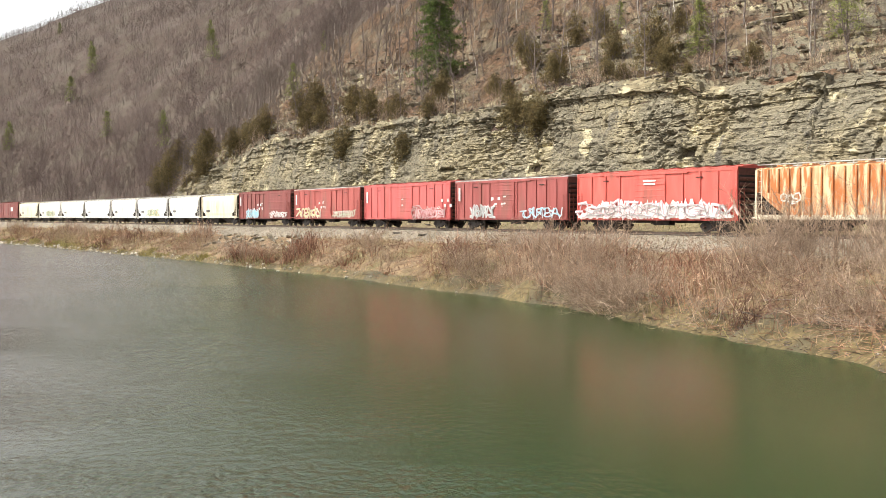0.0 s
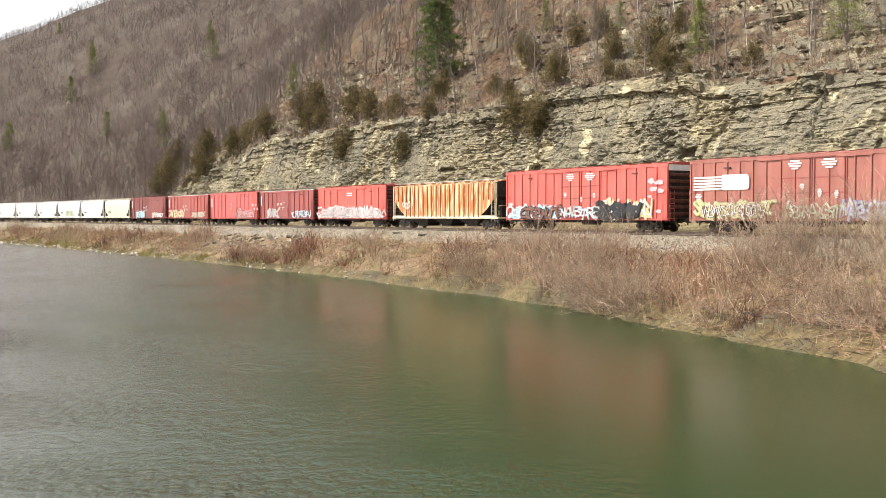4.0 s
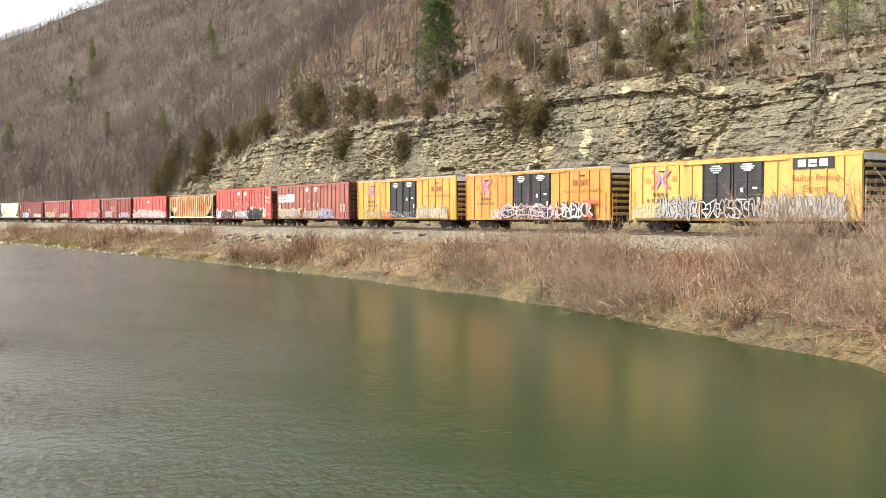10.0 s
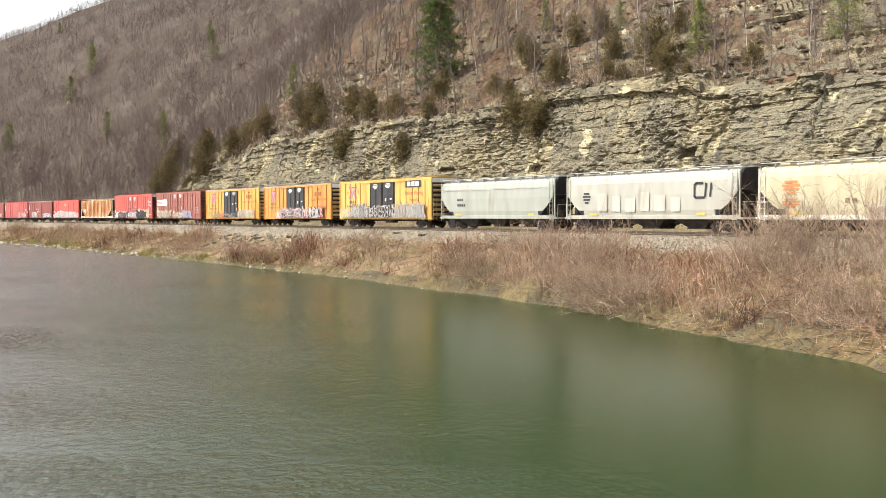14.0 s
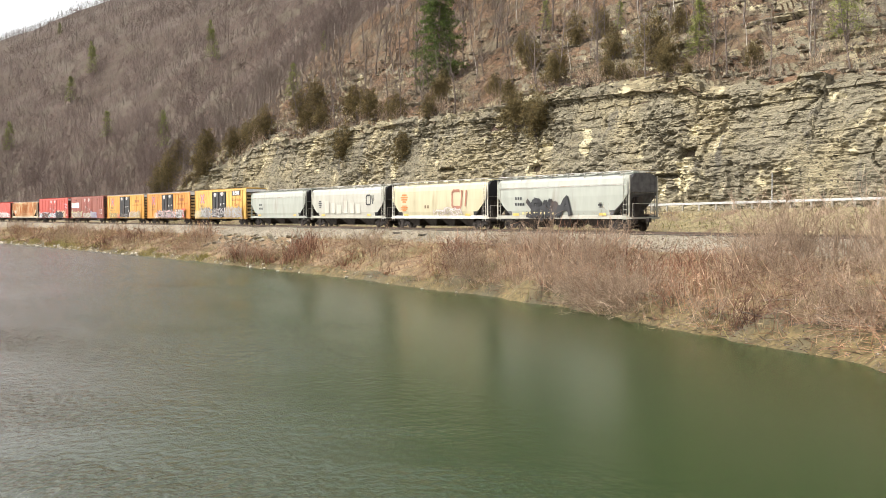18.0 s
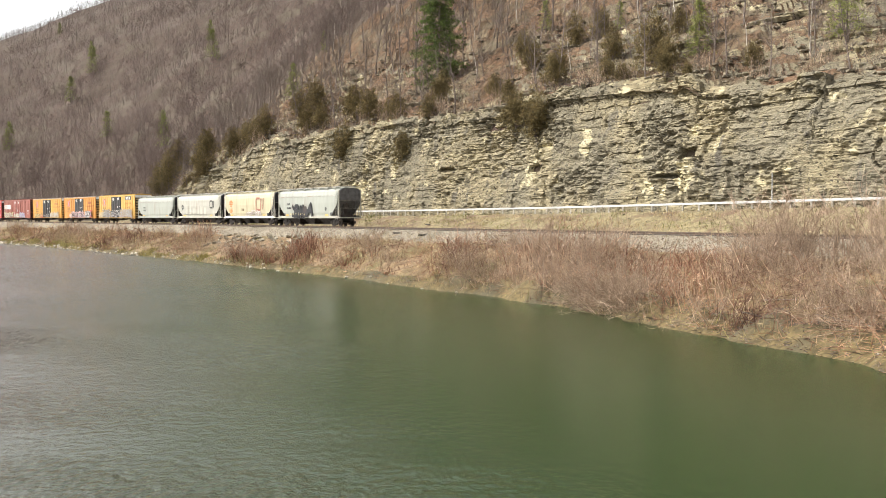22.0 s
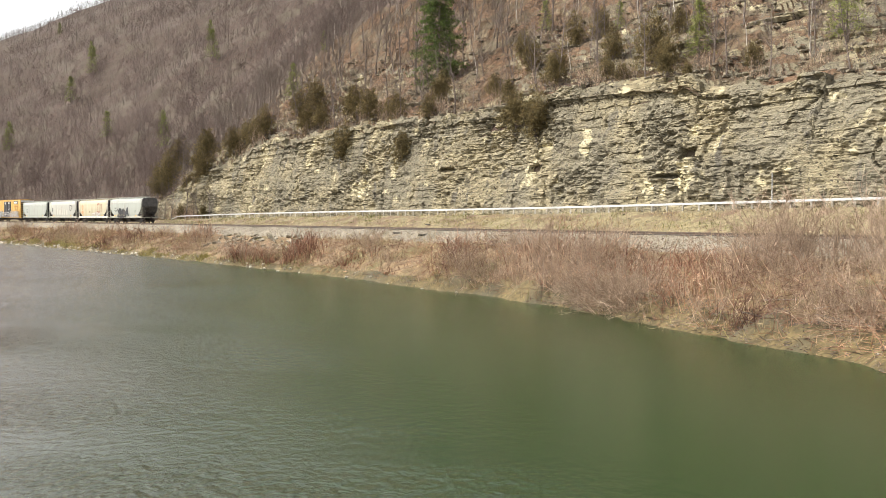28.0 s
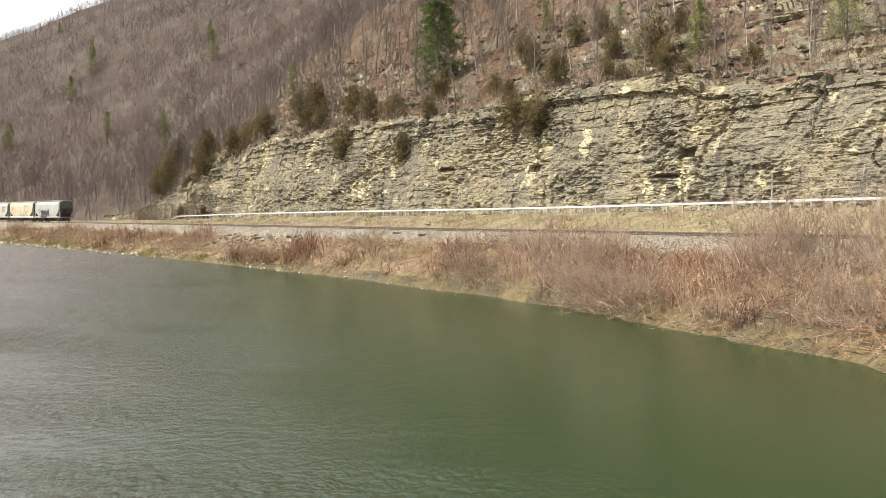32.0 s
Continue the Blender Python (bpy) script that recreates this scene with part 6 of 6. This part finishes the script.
    blades(36000, 1.2, 0.0, 1.0, 0.15, 0.5, 0.5, 0.012, "dry_grass", "short straw-coloured dry grass on the bank", DRY_GRASS, lambda a, f: clump(a, f, 74, 0.35) * np.where(a > 60, 1, 0.4) + np.where((f < 0.1) & (a > 55), 0.4, 0))
    blades(12000, 1.0, 0.0, 0.17, 0.2, 0.6, 0.45, 0.017, "shore_grass", "yellow-green tufts of grass along the water's edge", SHORE_GRASS, lambda a, f: np.where(a > 64, clump(a, f, 78, 0.6), 0.03))
    blades(12000, 1.0, 0.04, 0.3, 0.1, 0.35, 0.4, 0.014, "new_grass", "short new green grass near the water", GREEN_GRASS, lambda a, f: np.where(a > 125, 0.6, np.exp(-((a - 104) / 30) ** 2)) * np.where(f < 0.2, 0.9, 0.4) + 0.25 * clump(a, f, 75, -0.2) * (a > 60))


def brush():
    """Fine growth that nobody could count: hillside saplings, tangled dead stems, litter on the mud."""
    n = 26000
    a, o = 42 + 220 * R.random(n) ** 1.3, 79.5 + 36 * R.random(n) ** 1.2
    ok = vnoise(a / 7.0, o / 5.0, 81) + R.normal(0, 0.5, n) > 0.0
    a, o = a[ok], o[ok]
    X, Y = place(a, o)
    p0 = np.stack([X, Y, ground_z(a, o) - 0.25], -1)
    d = unit(R.normal(0, 0.45, p0.shape) + np.array([0, 0, 1.0]))
    h = (0.7 + 1.8 * R.random(len(a)) ** 2)[:, None]
    q = p0 + d * h
    d2 = unit(d + R.normal(0, 0.5, p0.shape))
    w = p0 + d * h * 0.45
    geo = merged([spikes(p0, q, 0.022, 0.008), spikes(w, w + d2 * h * 0.5, 0.014, 0.006)])
    tagged(new("hillside_brush", mesh_np("hillside_brush", geo[0], geo[1], BARK)), "thin leafless saplings and brush on the slope", "brush", kind="stuff")
    n = 34000
    a = 20 + 225 * R.random(n) ** 1.9
    ow = shore(a)
    f = 0.03 + 0.91 * R.random(n)
    o = ow + (50.3 - ow) * f
    ok = (vnoise(a / 4.0, f * 4.0, 82) + R.normal(0, 0.45, n) > -0.1) & ((f > 0.12) | (R.random(n) < 0.7)) & ((a < 72) | (R.random(n) < 0.45)) & ~((a > 103) & (a < 132) & (f > 0.45))
    a, o, f = a[ok], o[ok], f[ok]
    X, Y = place(a, o)
    lift = np.where(f < 0.12, 0.05, 0.1 + 1.5 * R.random(len(a)) ** 1.5 * np.clip(0.6 + 0.9 * vnoise(a / 3.5, o / 2.5, 77), 0.15, 1.3))
    p0 = np.stack([X, Y, ground_z(a, o) + lift], -1)
    d = unit(R.normal(0, 1, p0.shape) * np.array([1, 1, 0.7]) + np.array([0, 0, -0.1]))
    d[f < 0.12, 2] = 0.05
    h = (0.25 + 0.9 * R.random(len(a)))[:, None]
    q = p0 + d * h
    q2 = q + unit(d + R.normal(0, 0.35, d.shape)) * h * 0.6
    r = 0.008 * (1 + np.clip((np.hypot(X, Y) - 60) / 70, 0, 2)) * (0.6 + R.random(len(a)))
    pale = R.random(len(a)) < 0.16
    for name, pick, m, lab in (("tangled_stems", ~pale, CANE, "tangled red-brown dead stems on the bank"), ("bleached_stems", pale, DRY_GRASS, "bleached broken stems in the tangle")):
        geo = merged([spikes(p0[pick], q[pick], r[pick], r[pick] * 0.8), spikes(q[pick], q2[pick], r[pick] * 0.8, r[pick] * 0.4)])
        tagged(new(name, mesh_np(name, geo[0], geo[1], m)), lab, "dry plants", kind="stuff")
    n = 2600
    a = 20 + 32 * R.random(n) ** 1.2
    ow = shore(a)
    o = ow + 0.03 + (50.3 - ow) * 0.2 * R.random(n)
    X, Y = place(a, o)
    p0 = np.stack([X, Y, ground_z(a, o) + 0.02], -1)
    d = unit(R.normal(0, 1, p0.shape) * np.array([1, 1, 0.35]) + np.array([0, 0, 0.1]))
    h = (0.06 + 0.5 * R.random(n) ** 2.5)[:, None]
    dark = R.random(n) < 0.6
    for name, pick, m, lab in (("mud_debris", dark, BARK, "dark rotten sticks and leaves on the mud"), ("mud_straw", ~dark, CANE, "red-brown broken stems on the mud")):
        geo = merged([spikes(p0[pick], (p0 + d * h)[pick], 0.018, 0.012), spikes((p0 + d * h)[pick], (p0 + d * h * 1.5 + np.array([0, 0, -0.03]))[pick], 0.012, 0.005)])
        tagged(new(name, mesh_np(name, geo[0], geo[1], m)), lab, "debris", kind="stuff")
    n = 1300
    a = 21 + 75 * R.random(n) ** 1.2
    ow = shore(a)
    o = ow + 0.02 + (50.3 - ow) * 0.13 * R.random(n) ** 1.5
    X, Y = place(a, o)
    c = np.stack([X, Y, ground_z(a, o)], -1)
    oct_v = np.array([(1, 0, 0), (-1, 0, 0), (0, 1, 0), (0, -1, 0), (0, 0, 1), (0, 0, -1)], float)
    oct_f = np.array([(0, 2, 4), (2, 1, 4), (1, 3, 4), (3, 0, 4), (2, 0, 5), (1, 2, 5), (3, 1, 5), (0, 3, 5)])
    v = c[:, None] + oct_v[None] * (0.015 + 0.06 * R.random(n) ** 3)[:, None, None] * R.uniform(0.7, 1.3, (n, 6, 1)) * np.array([1.0, 1.0, 0.4])
    tagged(new("shore_pebbles", mesh_np("shore_pebbles", v.reshape(-1, 3), (oct_f[None] + np.arange(n)[:, None, None] * 6).reshape(-1, 3), RUBBLE)), "small pebbles scattered on the muddy shore", "gravel", kind="stuff")
    n = 24000
    a, o = 34 + 170 * R.random(n) ** 1.4, R.uniform(58.6, 66, n)
    ok = vnoise(a / 2.2, o / 1.2, 84) + R.normal(0, 0.3, n) > 0.1
    a, o = a[ok], o[ok]
    X, Y = place(a, o)
    p0 = np.stack([X, Y, ground_z(a, o) - 0.03], -1)
    q = p0 + unit(R.normal(0, 0.6, p0.shape) + np.array([0, 0, 0.8])) * R.uniform(0.12, 0.45, (len(a), 1))
    green = vnoise(a / 6.0, o / 2.0, 85) + R.normal(0, 0.3, len(a)) > 0.1
    for name, pick, m, lab in (("verge_grass", ~green, DRY_GRASS, "dry straw-coloured grass tufts on the verge"), ("verge_new_grass", green, GREEN_GRASS, "short new green grass on the verge")):
        geo = spikes(p0[pick], q[pick], 0.022, 0.008)
        tagged(new(name, mesh_np(name, geo[0], geo[1], m)), lab, "dry plants", kind="stuff")
    n = 9000
    a = 28 + 120 * R.random(n) ** 1.5
    o = 50.4 + 2.6 * R.random(n)
    X, Y = place(a, o)
    c = np.stack([X, Y, ground_z(a, o) + 0.01], -1)
    oct_v = np.array([(1, 0, 0), (-1, 0, 0), (0, 1, 0), (0, -1, 0), (0, 0, 1), (0, 0, -1)], float)
    oct_f = np.array([(0, 2, 4), (2, 1, 4), (1, 3, 4), (3, 0, 4), (2, 0, 5), (1, 2, 5), (3, 1, 5), (0, 3, 5)])
    size = (0.03 + 0.06 * R.random(n))[:, None, None] * R.uniform(0.6, 1.3, (n, 6, 1))
    v = c[:, None] + oct_v[None] * size * np.array([1, 1, 0.7])
    fc = oct_f[None] + np.arange(n)[:, None, None] * 6
    tagged(new("ballast_stones", mesh_np("ballast_stones", v.reshape(-1, 3), fc.reshape(-1, 3), CRUSHED)), "crushed grey ballast stones on the railway shoulder", "gravel", kind="stuff")


def stones():
    rng = np.random.default_rng(5)

    def rock(seed, s=1.0):
        g = np.random.default_rng(seed)
        bm = bmesh.new()
        bmesh.ops.create_icosphere(bm, subdivisions=1, radius=0.5)
        for v in bm.verts:
            v.co = Vector((v.co.x * g.uniform(0.8, 1.3), v.co.y * g.uniform(0.7, 1.1), max(-0.25, v.co.z * g.uniform(0.45, 0.8)))) * s
        return bm

    kinds = [mesh_bm("shore_stone", rock(i), PALE_STONE) for i in range(5)]

    def slab(seed):
        g = np.random.default_rng(40 + seed)
        bm = bmesh.new()
        bmesh.ops.create_cube(bm, size=1.0)
        for v in bm.verts:
            v.co = Vector((v.co.x * g.uniform(0.8, 1.5), v.co.y * g.uniform(0.6, 1.1), v.co.z * g.uniform(0.3, 0.6)))
        bmesh.ops.bevel(bm, geom=bm.edges[:], offset=0.07, segments=1, affect="EDGES")
        bm.transform(pose(0, 0, 0, g.uniform(-35, 35), g.uniform(-30, 30), 0))
        return bm

    slabs = [mesh_bm("riprap_stone", slab(i), STONE) for i in range(6)]
    for i in range(230):
        a = 62 + 190 * rng.random() ** 0.55
        o = float(shore(a)) + rng.uniform(-0.1, 0.7)
        ob = tagged(new("shore_stone", kinds[i % 5]), "pale weathered stone at the water's edge", "stone", "stones along the shore")
        ob.matrix_basis = stand(a, o, s=float(rng.uniform(0.1, 0.3) * (1 + a / 130)), dz=0.03)
    for i in range(130):
        a, o = rng.uniform(104, 131), rng.uniform(46.5, 50.6)
        ob = tagged(new("riprap_stone", slabs[i % 6]), "grey broken stone dumped on the embankment", "stone", "riprap on the embankment")
        ob.matrix_basis = stand(a, o, s=float(rng.uniform(0.2, 0.6)), dz=0.06)
    # loose scree over the slope and below the cliff, too many to count
    me = rock(9)
    v0 = np.array([tuple(v.co) for v in me.verts])
    f0 = np.array([[v.index for v in f.verts] for f in me.faces])
    me.free()
    vs, fs = [], []
    n = 3600
    for i in range(n):
        if i < 1500:
            a, o, s = rng.uniform(40, 240), 79.6 + 26 * rng.random() ** 1.3, rng.uniform(0.2, 0.9)
        elif i < 2000:
            a, o, s = rng.uniform(35, 240), 75.6 + rng.normal(0, 0.35), rng.uniform(0.15, 0.6)
        else:
            a, o, s = rng.uniform(35, 200), rng.uniform(58.6, 65.6), rng.uniform(0.06, 0.22)
        x, y = place(a, o)
        t = rng.random() * 6.28
        c, d = math.cos(t), math.sin(t)
        q = v0 * s * np.array([1.3, 1.0, 0.8])
        w = np.stack([float(x) + q[:, 0] * c - q[:, 1] * d, float(y) + q[:, 0] * d + q[:, 1] * c, float(ground_z(a, o)) + q[:, 2] + 0.08 * s], -1)
        vs.append(w), fs.append(f0 + i * len(v0))
    tagged(new("scree", mesh_np("scree", np.concatenate(vs), np.concatenate(fs), RUBBLE)), "loose tan rock rubble on the slope", "rubble", kind="stuff")


def ledges():
    """Rock benches that stand out of the slope above the cliff."""
    rng = np.random.default_rng(8)
    for i in range(64):
        a = rng.uniform(42, 125) if i < 46 else rng.uniform(120, 215)
        o = 80 + 19 * rng.random() ** 1.2
        ln, th, dp = rng.uniform(2.5, 9.0), rng.uniform(0.5, 1.1), 2.6
        n = max(6, int(ln / 0.4))
        bm = bmesh.new()
        xs = np.linspace(-ln / 2, ln / 2, n)
        front = [1.0 * rng.random() * (1 - (abs(x) / (ln / 2)) ** 4 * 0.7) for x in xs]
        lo = [bm.verts.new((x, -f * 0.7, -th + rng.normal(0, 0.05))) for x, f in zip(xs, front)]
        mid = [bm.verts.new((x, -f - 0.25, -0.2 * th + rng.normal(0, 0.04))) for x, f in zip(xs, front)]
        hi = [bm.verts.new((x, -f - 0.12, rng.normal(0, 0.05))) for x, f in zip(xs, front)]
        bk = [bm.verts.new((x, dp, 0.25)) for x in xs]
        bb = [bm.verts.new((x, dp, -th)) for x in xs]
        for r, q in ((lo, mid), (mid, hi), (hi, bk), (bk, bb), (bb, lo)):
            for k in range(n - 1):
                bm.faces.new((r[k], r[k + 1], q[k + 1], q[k]))
        bm.faces.new((lo[0], mid[0], hi[0], bk[0], bb[0])), bm.faces.new((bb[-1], bk[-1], hi[-1], mid[-1], lo[-1]))
        bmesh.ops.recalc_face_normals(bm, faces=bm.faces[:])
        x, y = place(a, o)
        part("rock_ledge", bm, ROCK, cliff, m=pose(float(x), float(y), float(ground_z(a, o)) - 0.1, rng.uniform(-4, 4), rng.uniform(-3, 3), heading(a) + 180 + rng.uniform(-9, 9)))


def driftwood():
    rng = np.random.default_rng(3)
    for a, o, z, ln, rz, m, r, lab in ((36.3, 36.6, 0.12, 1.1, 35, PALE_BARK, 0.035, "bleached forked stick at the water's edge"), (32.9, 37.0, 0.2, 2.4, 15, BARK, 0.06, "dark fallen branch lying on the mud"), (23.2, 34.0, 0.15, 1.6, -20, PALE_BARK, 0.06, "bleached driftwood log at the shore"),
                                       (33.5, 40.0, 1.0, 3.6, -25, PALE_BARK, 0.035, "pale fallen branch on the bank"), (27.5, 42.5, 1.9, 2.6, -28, PALE_BARK, 0.05, "pale broken branch on the bank"), (66.0, 42.0, 0.3, 1.0, 60, BARK, 0.05, "dark stump root at the shore"), (29.5, 38.6, 0.2, 2.6, -35, PALE_BARK, 0.03, "pale forked branch drooping on the mud"), (26.3, 37.4, 0.2, 2.0, 150, BARK, 0.035, "brown forked branch on the mud"), (31.0, 36.9, 0.2, 1.2, 200, BARK, 0.05, "dark waterlogged stick at the shore"), (24.6, 35.6, 0.2, 1.4, 70, PALE_BARK, 0.03, "bleached stick on the mud")):
        g, pts, dirs = grow((0, 0, 0), (1, 0, 0.06), ln, r, 5, rng, 0.1, 0.0, 6, 0.4)
        h, _, _ = grow(pts[2], (0.7, 0.6, 0.3), ln * 0.4, r * 0.6, 3, rng, 0.1, 0, 5, 0.4)
        k, _, _ = grow(pts[3], (0.7, -0.5, 0.2), ln * 0.3, r * 0.5, 3, rng, 0.1, 0, 5, 0.4)
        geo = merged([g, h, k])
        x, y = place(a, o)
        ob = tagged(new("driftwood", mesh_np("driftwood", geo[0], geo[1], m)), lab, "driftwood")
        ob.matrix_basis = pose(float(x), float(y), float(ground_z(a, o)) + 0.06, 0, 0, rz)


def scrap():
    for a, o, rz in ((89.5, 51.9, 20), (98.7, 61.3, -5), (84.0, 51.6, 70), (60.5, 51.8, 5)):
        x, y = place(a, o)
        ob = tagged(new("scrap_tie", mesh_bm("scrap_tie", boxes((-0.45, 0.45, -0.11, 0.11, -0.08, 0.08), bevel=0.015), TIE)), "broken dark wooden tie lying on the ballast", "scrap wood", "scrap ties beside the track")
        ob.matrix_basis = pose(float(x), float(y), float(ground_z(a, o)) + 0.08, 0, 0, heading(a) + rz)


def road_sign_pole():
    pole = tagged(new("marker_pole"), "thin grey steel pole beside the road", "pole")
    part("shaft", rod(bmesh.new(), (0, 0, -0.3), (0, 0, 2.9), 0.045, 8), GALVANISED, pole)
    part("cap", rod(bmesh.new(), (0, 0, 2.9), (0, 0, 2.95), 0.06, 8), GALVANISED, pole)
    x, y = place(55.0, 70.5 - 3.9)
    pole.matrix_basis = pose(float(x), float(y), float(road_z(55.0)))


woods()
hillside_trees()
bank_plants()
brush()
stones()
ledges()
driftwood()
scrap()
road_sign_pole()


# ---------------------------------------------------------------- what moves
def travelled(t):
    return SPEED * (t - 9) + GAIN * (t - 9) ** 2 / 2


def motions():
    # the train runs along the track
    for car, c in CARS:
        rows = []
        for i in range(33):
            a = c + travelled(float(i))
            x, y = place(a, TRACK_O)
            rows.append((float(i), pose(float(x), float(y), RAIL, 0, 0, heading(a))))
        walk(car, rows)
    # its wheels roll on the rails while their car is on this stretch of the line
    for car, c in CARS:
        roll = [k / FPS for k in range(int(LENGTH * FPS) + 1) if 22 < c + travelled(k / FPS) < 285]
        times = sorted({0.0, *roll, LENGTH})
        inside = (roll[0], roll[-1]) if roll else (0.0, 0.0)
        turns = [travelled(min(max(t, inside[0]), inside[1])) / 0.425 for t in times]
        for w in WHEELS:
            if w.parent.parent is car:
                x = w.location.x
                walk(w, [(t, Matrix.Translation((x, 0, 0.425)) @ Matrix.Rotation(r, 4, "Y")) for t, r in zip(times, turns)])
    # the river slides past its banks
    walk(water, [(0.0, pose(0, 0, 0)), (16.0, pose(2.2, -3.3, 0)), (32.0, pose(4.4, -6.6, 0))])


motions()
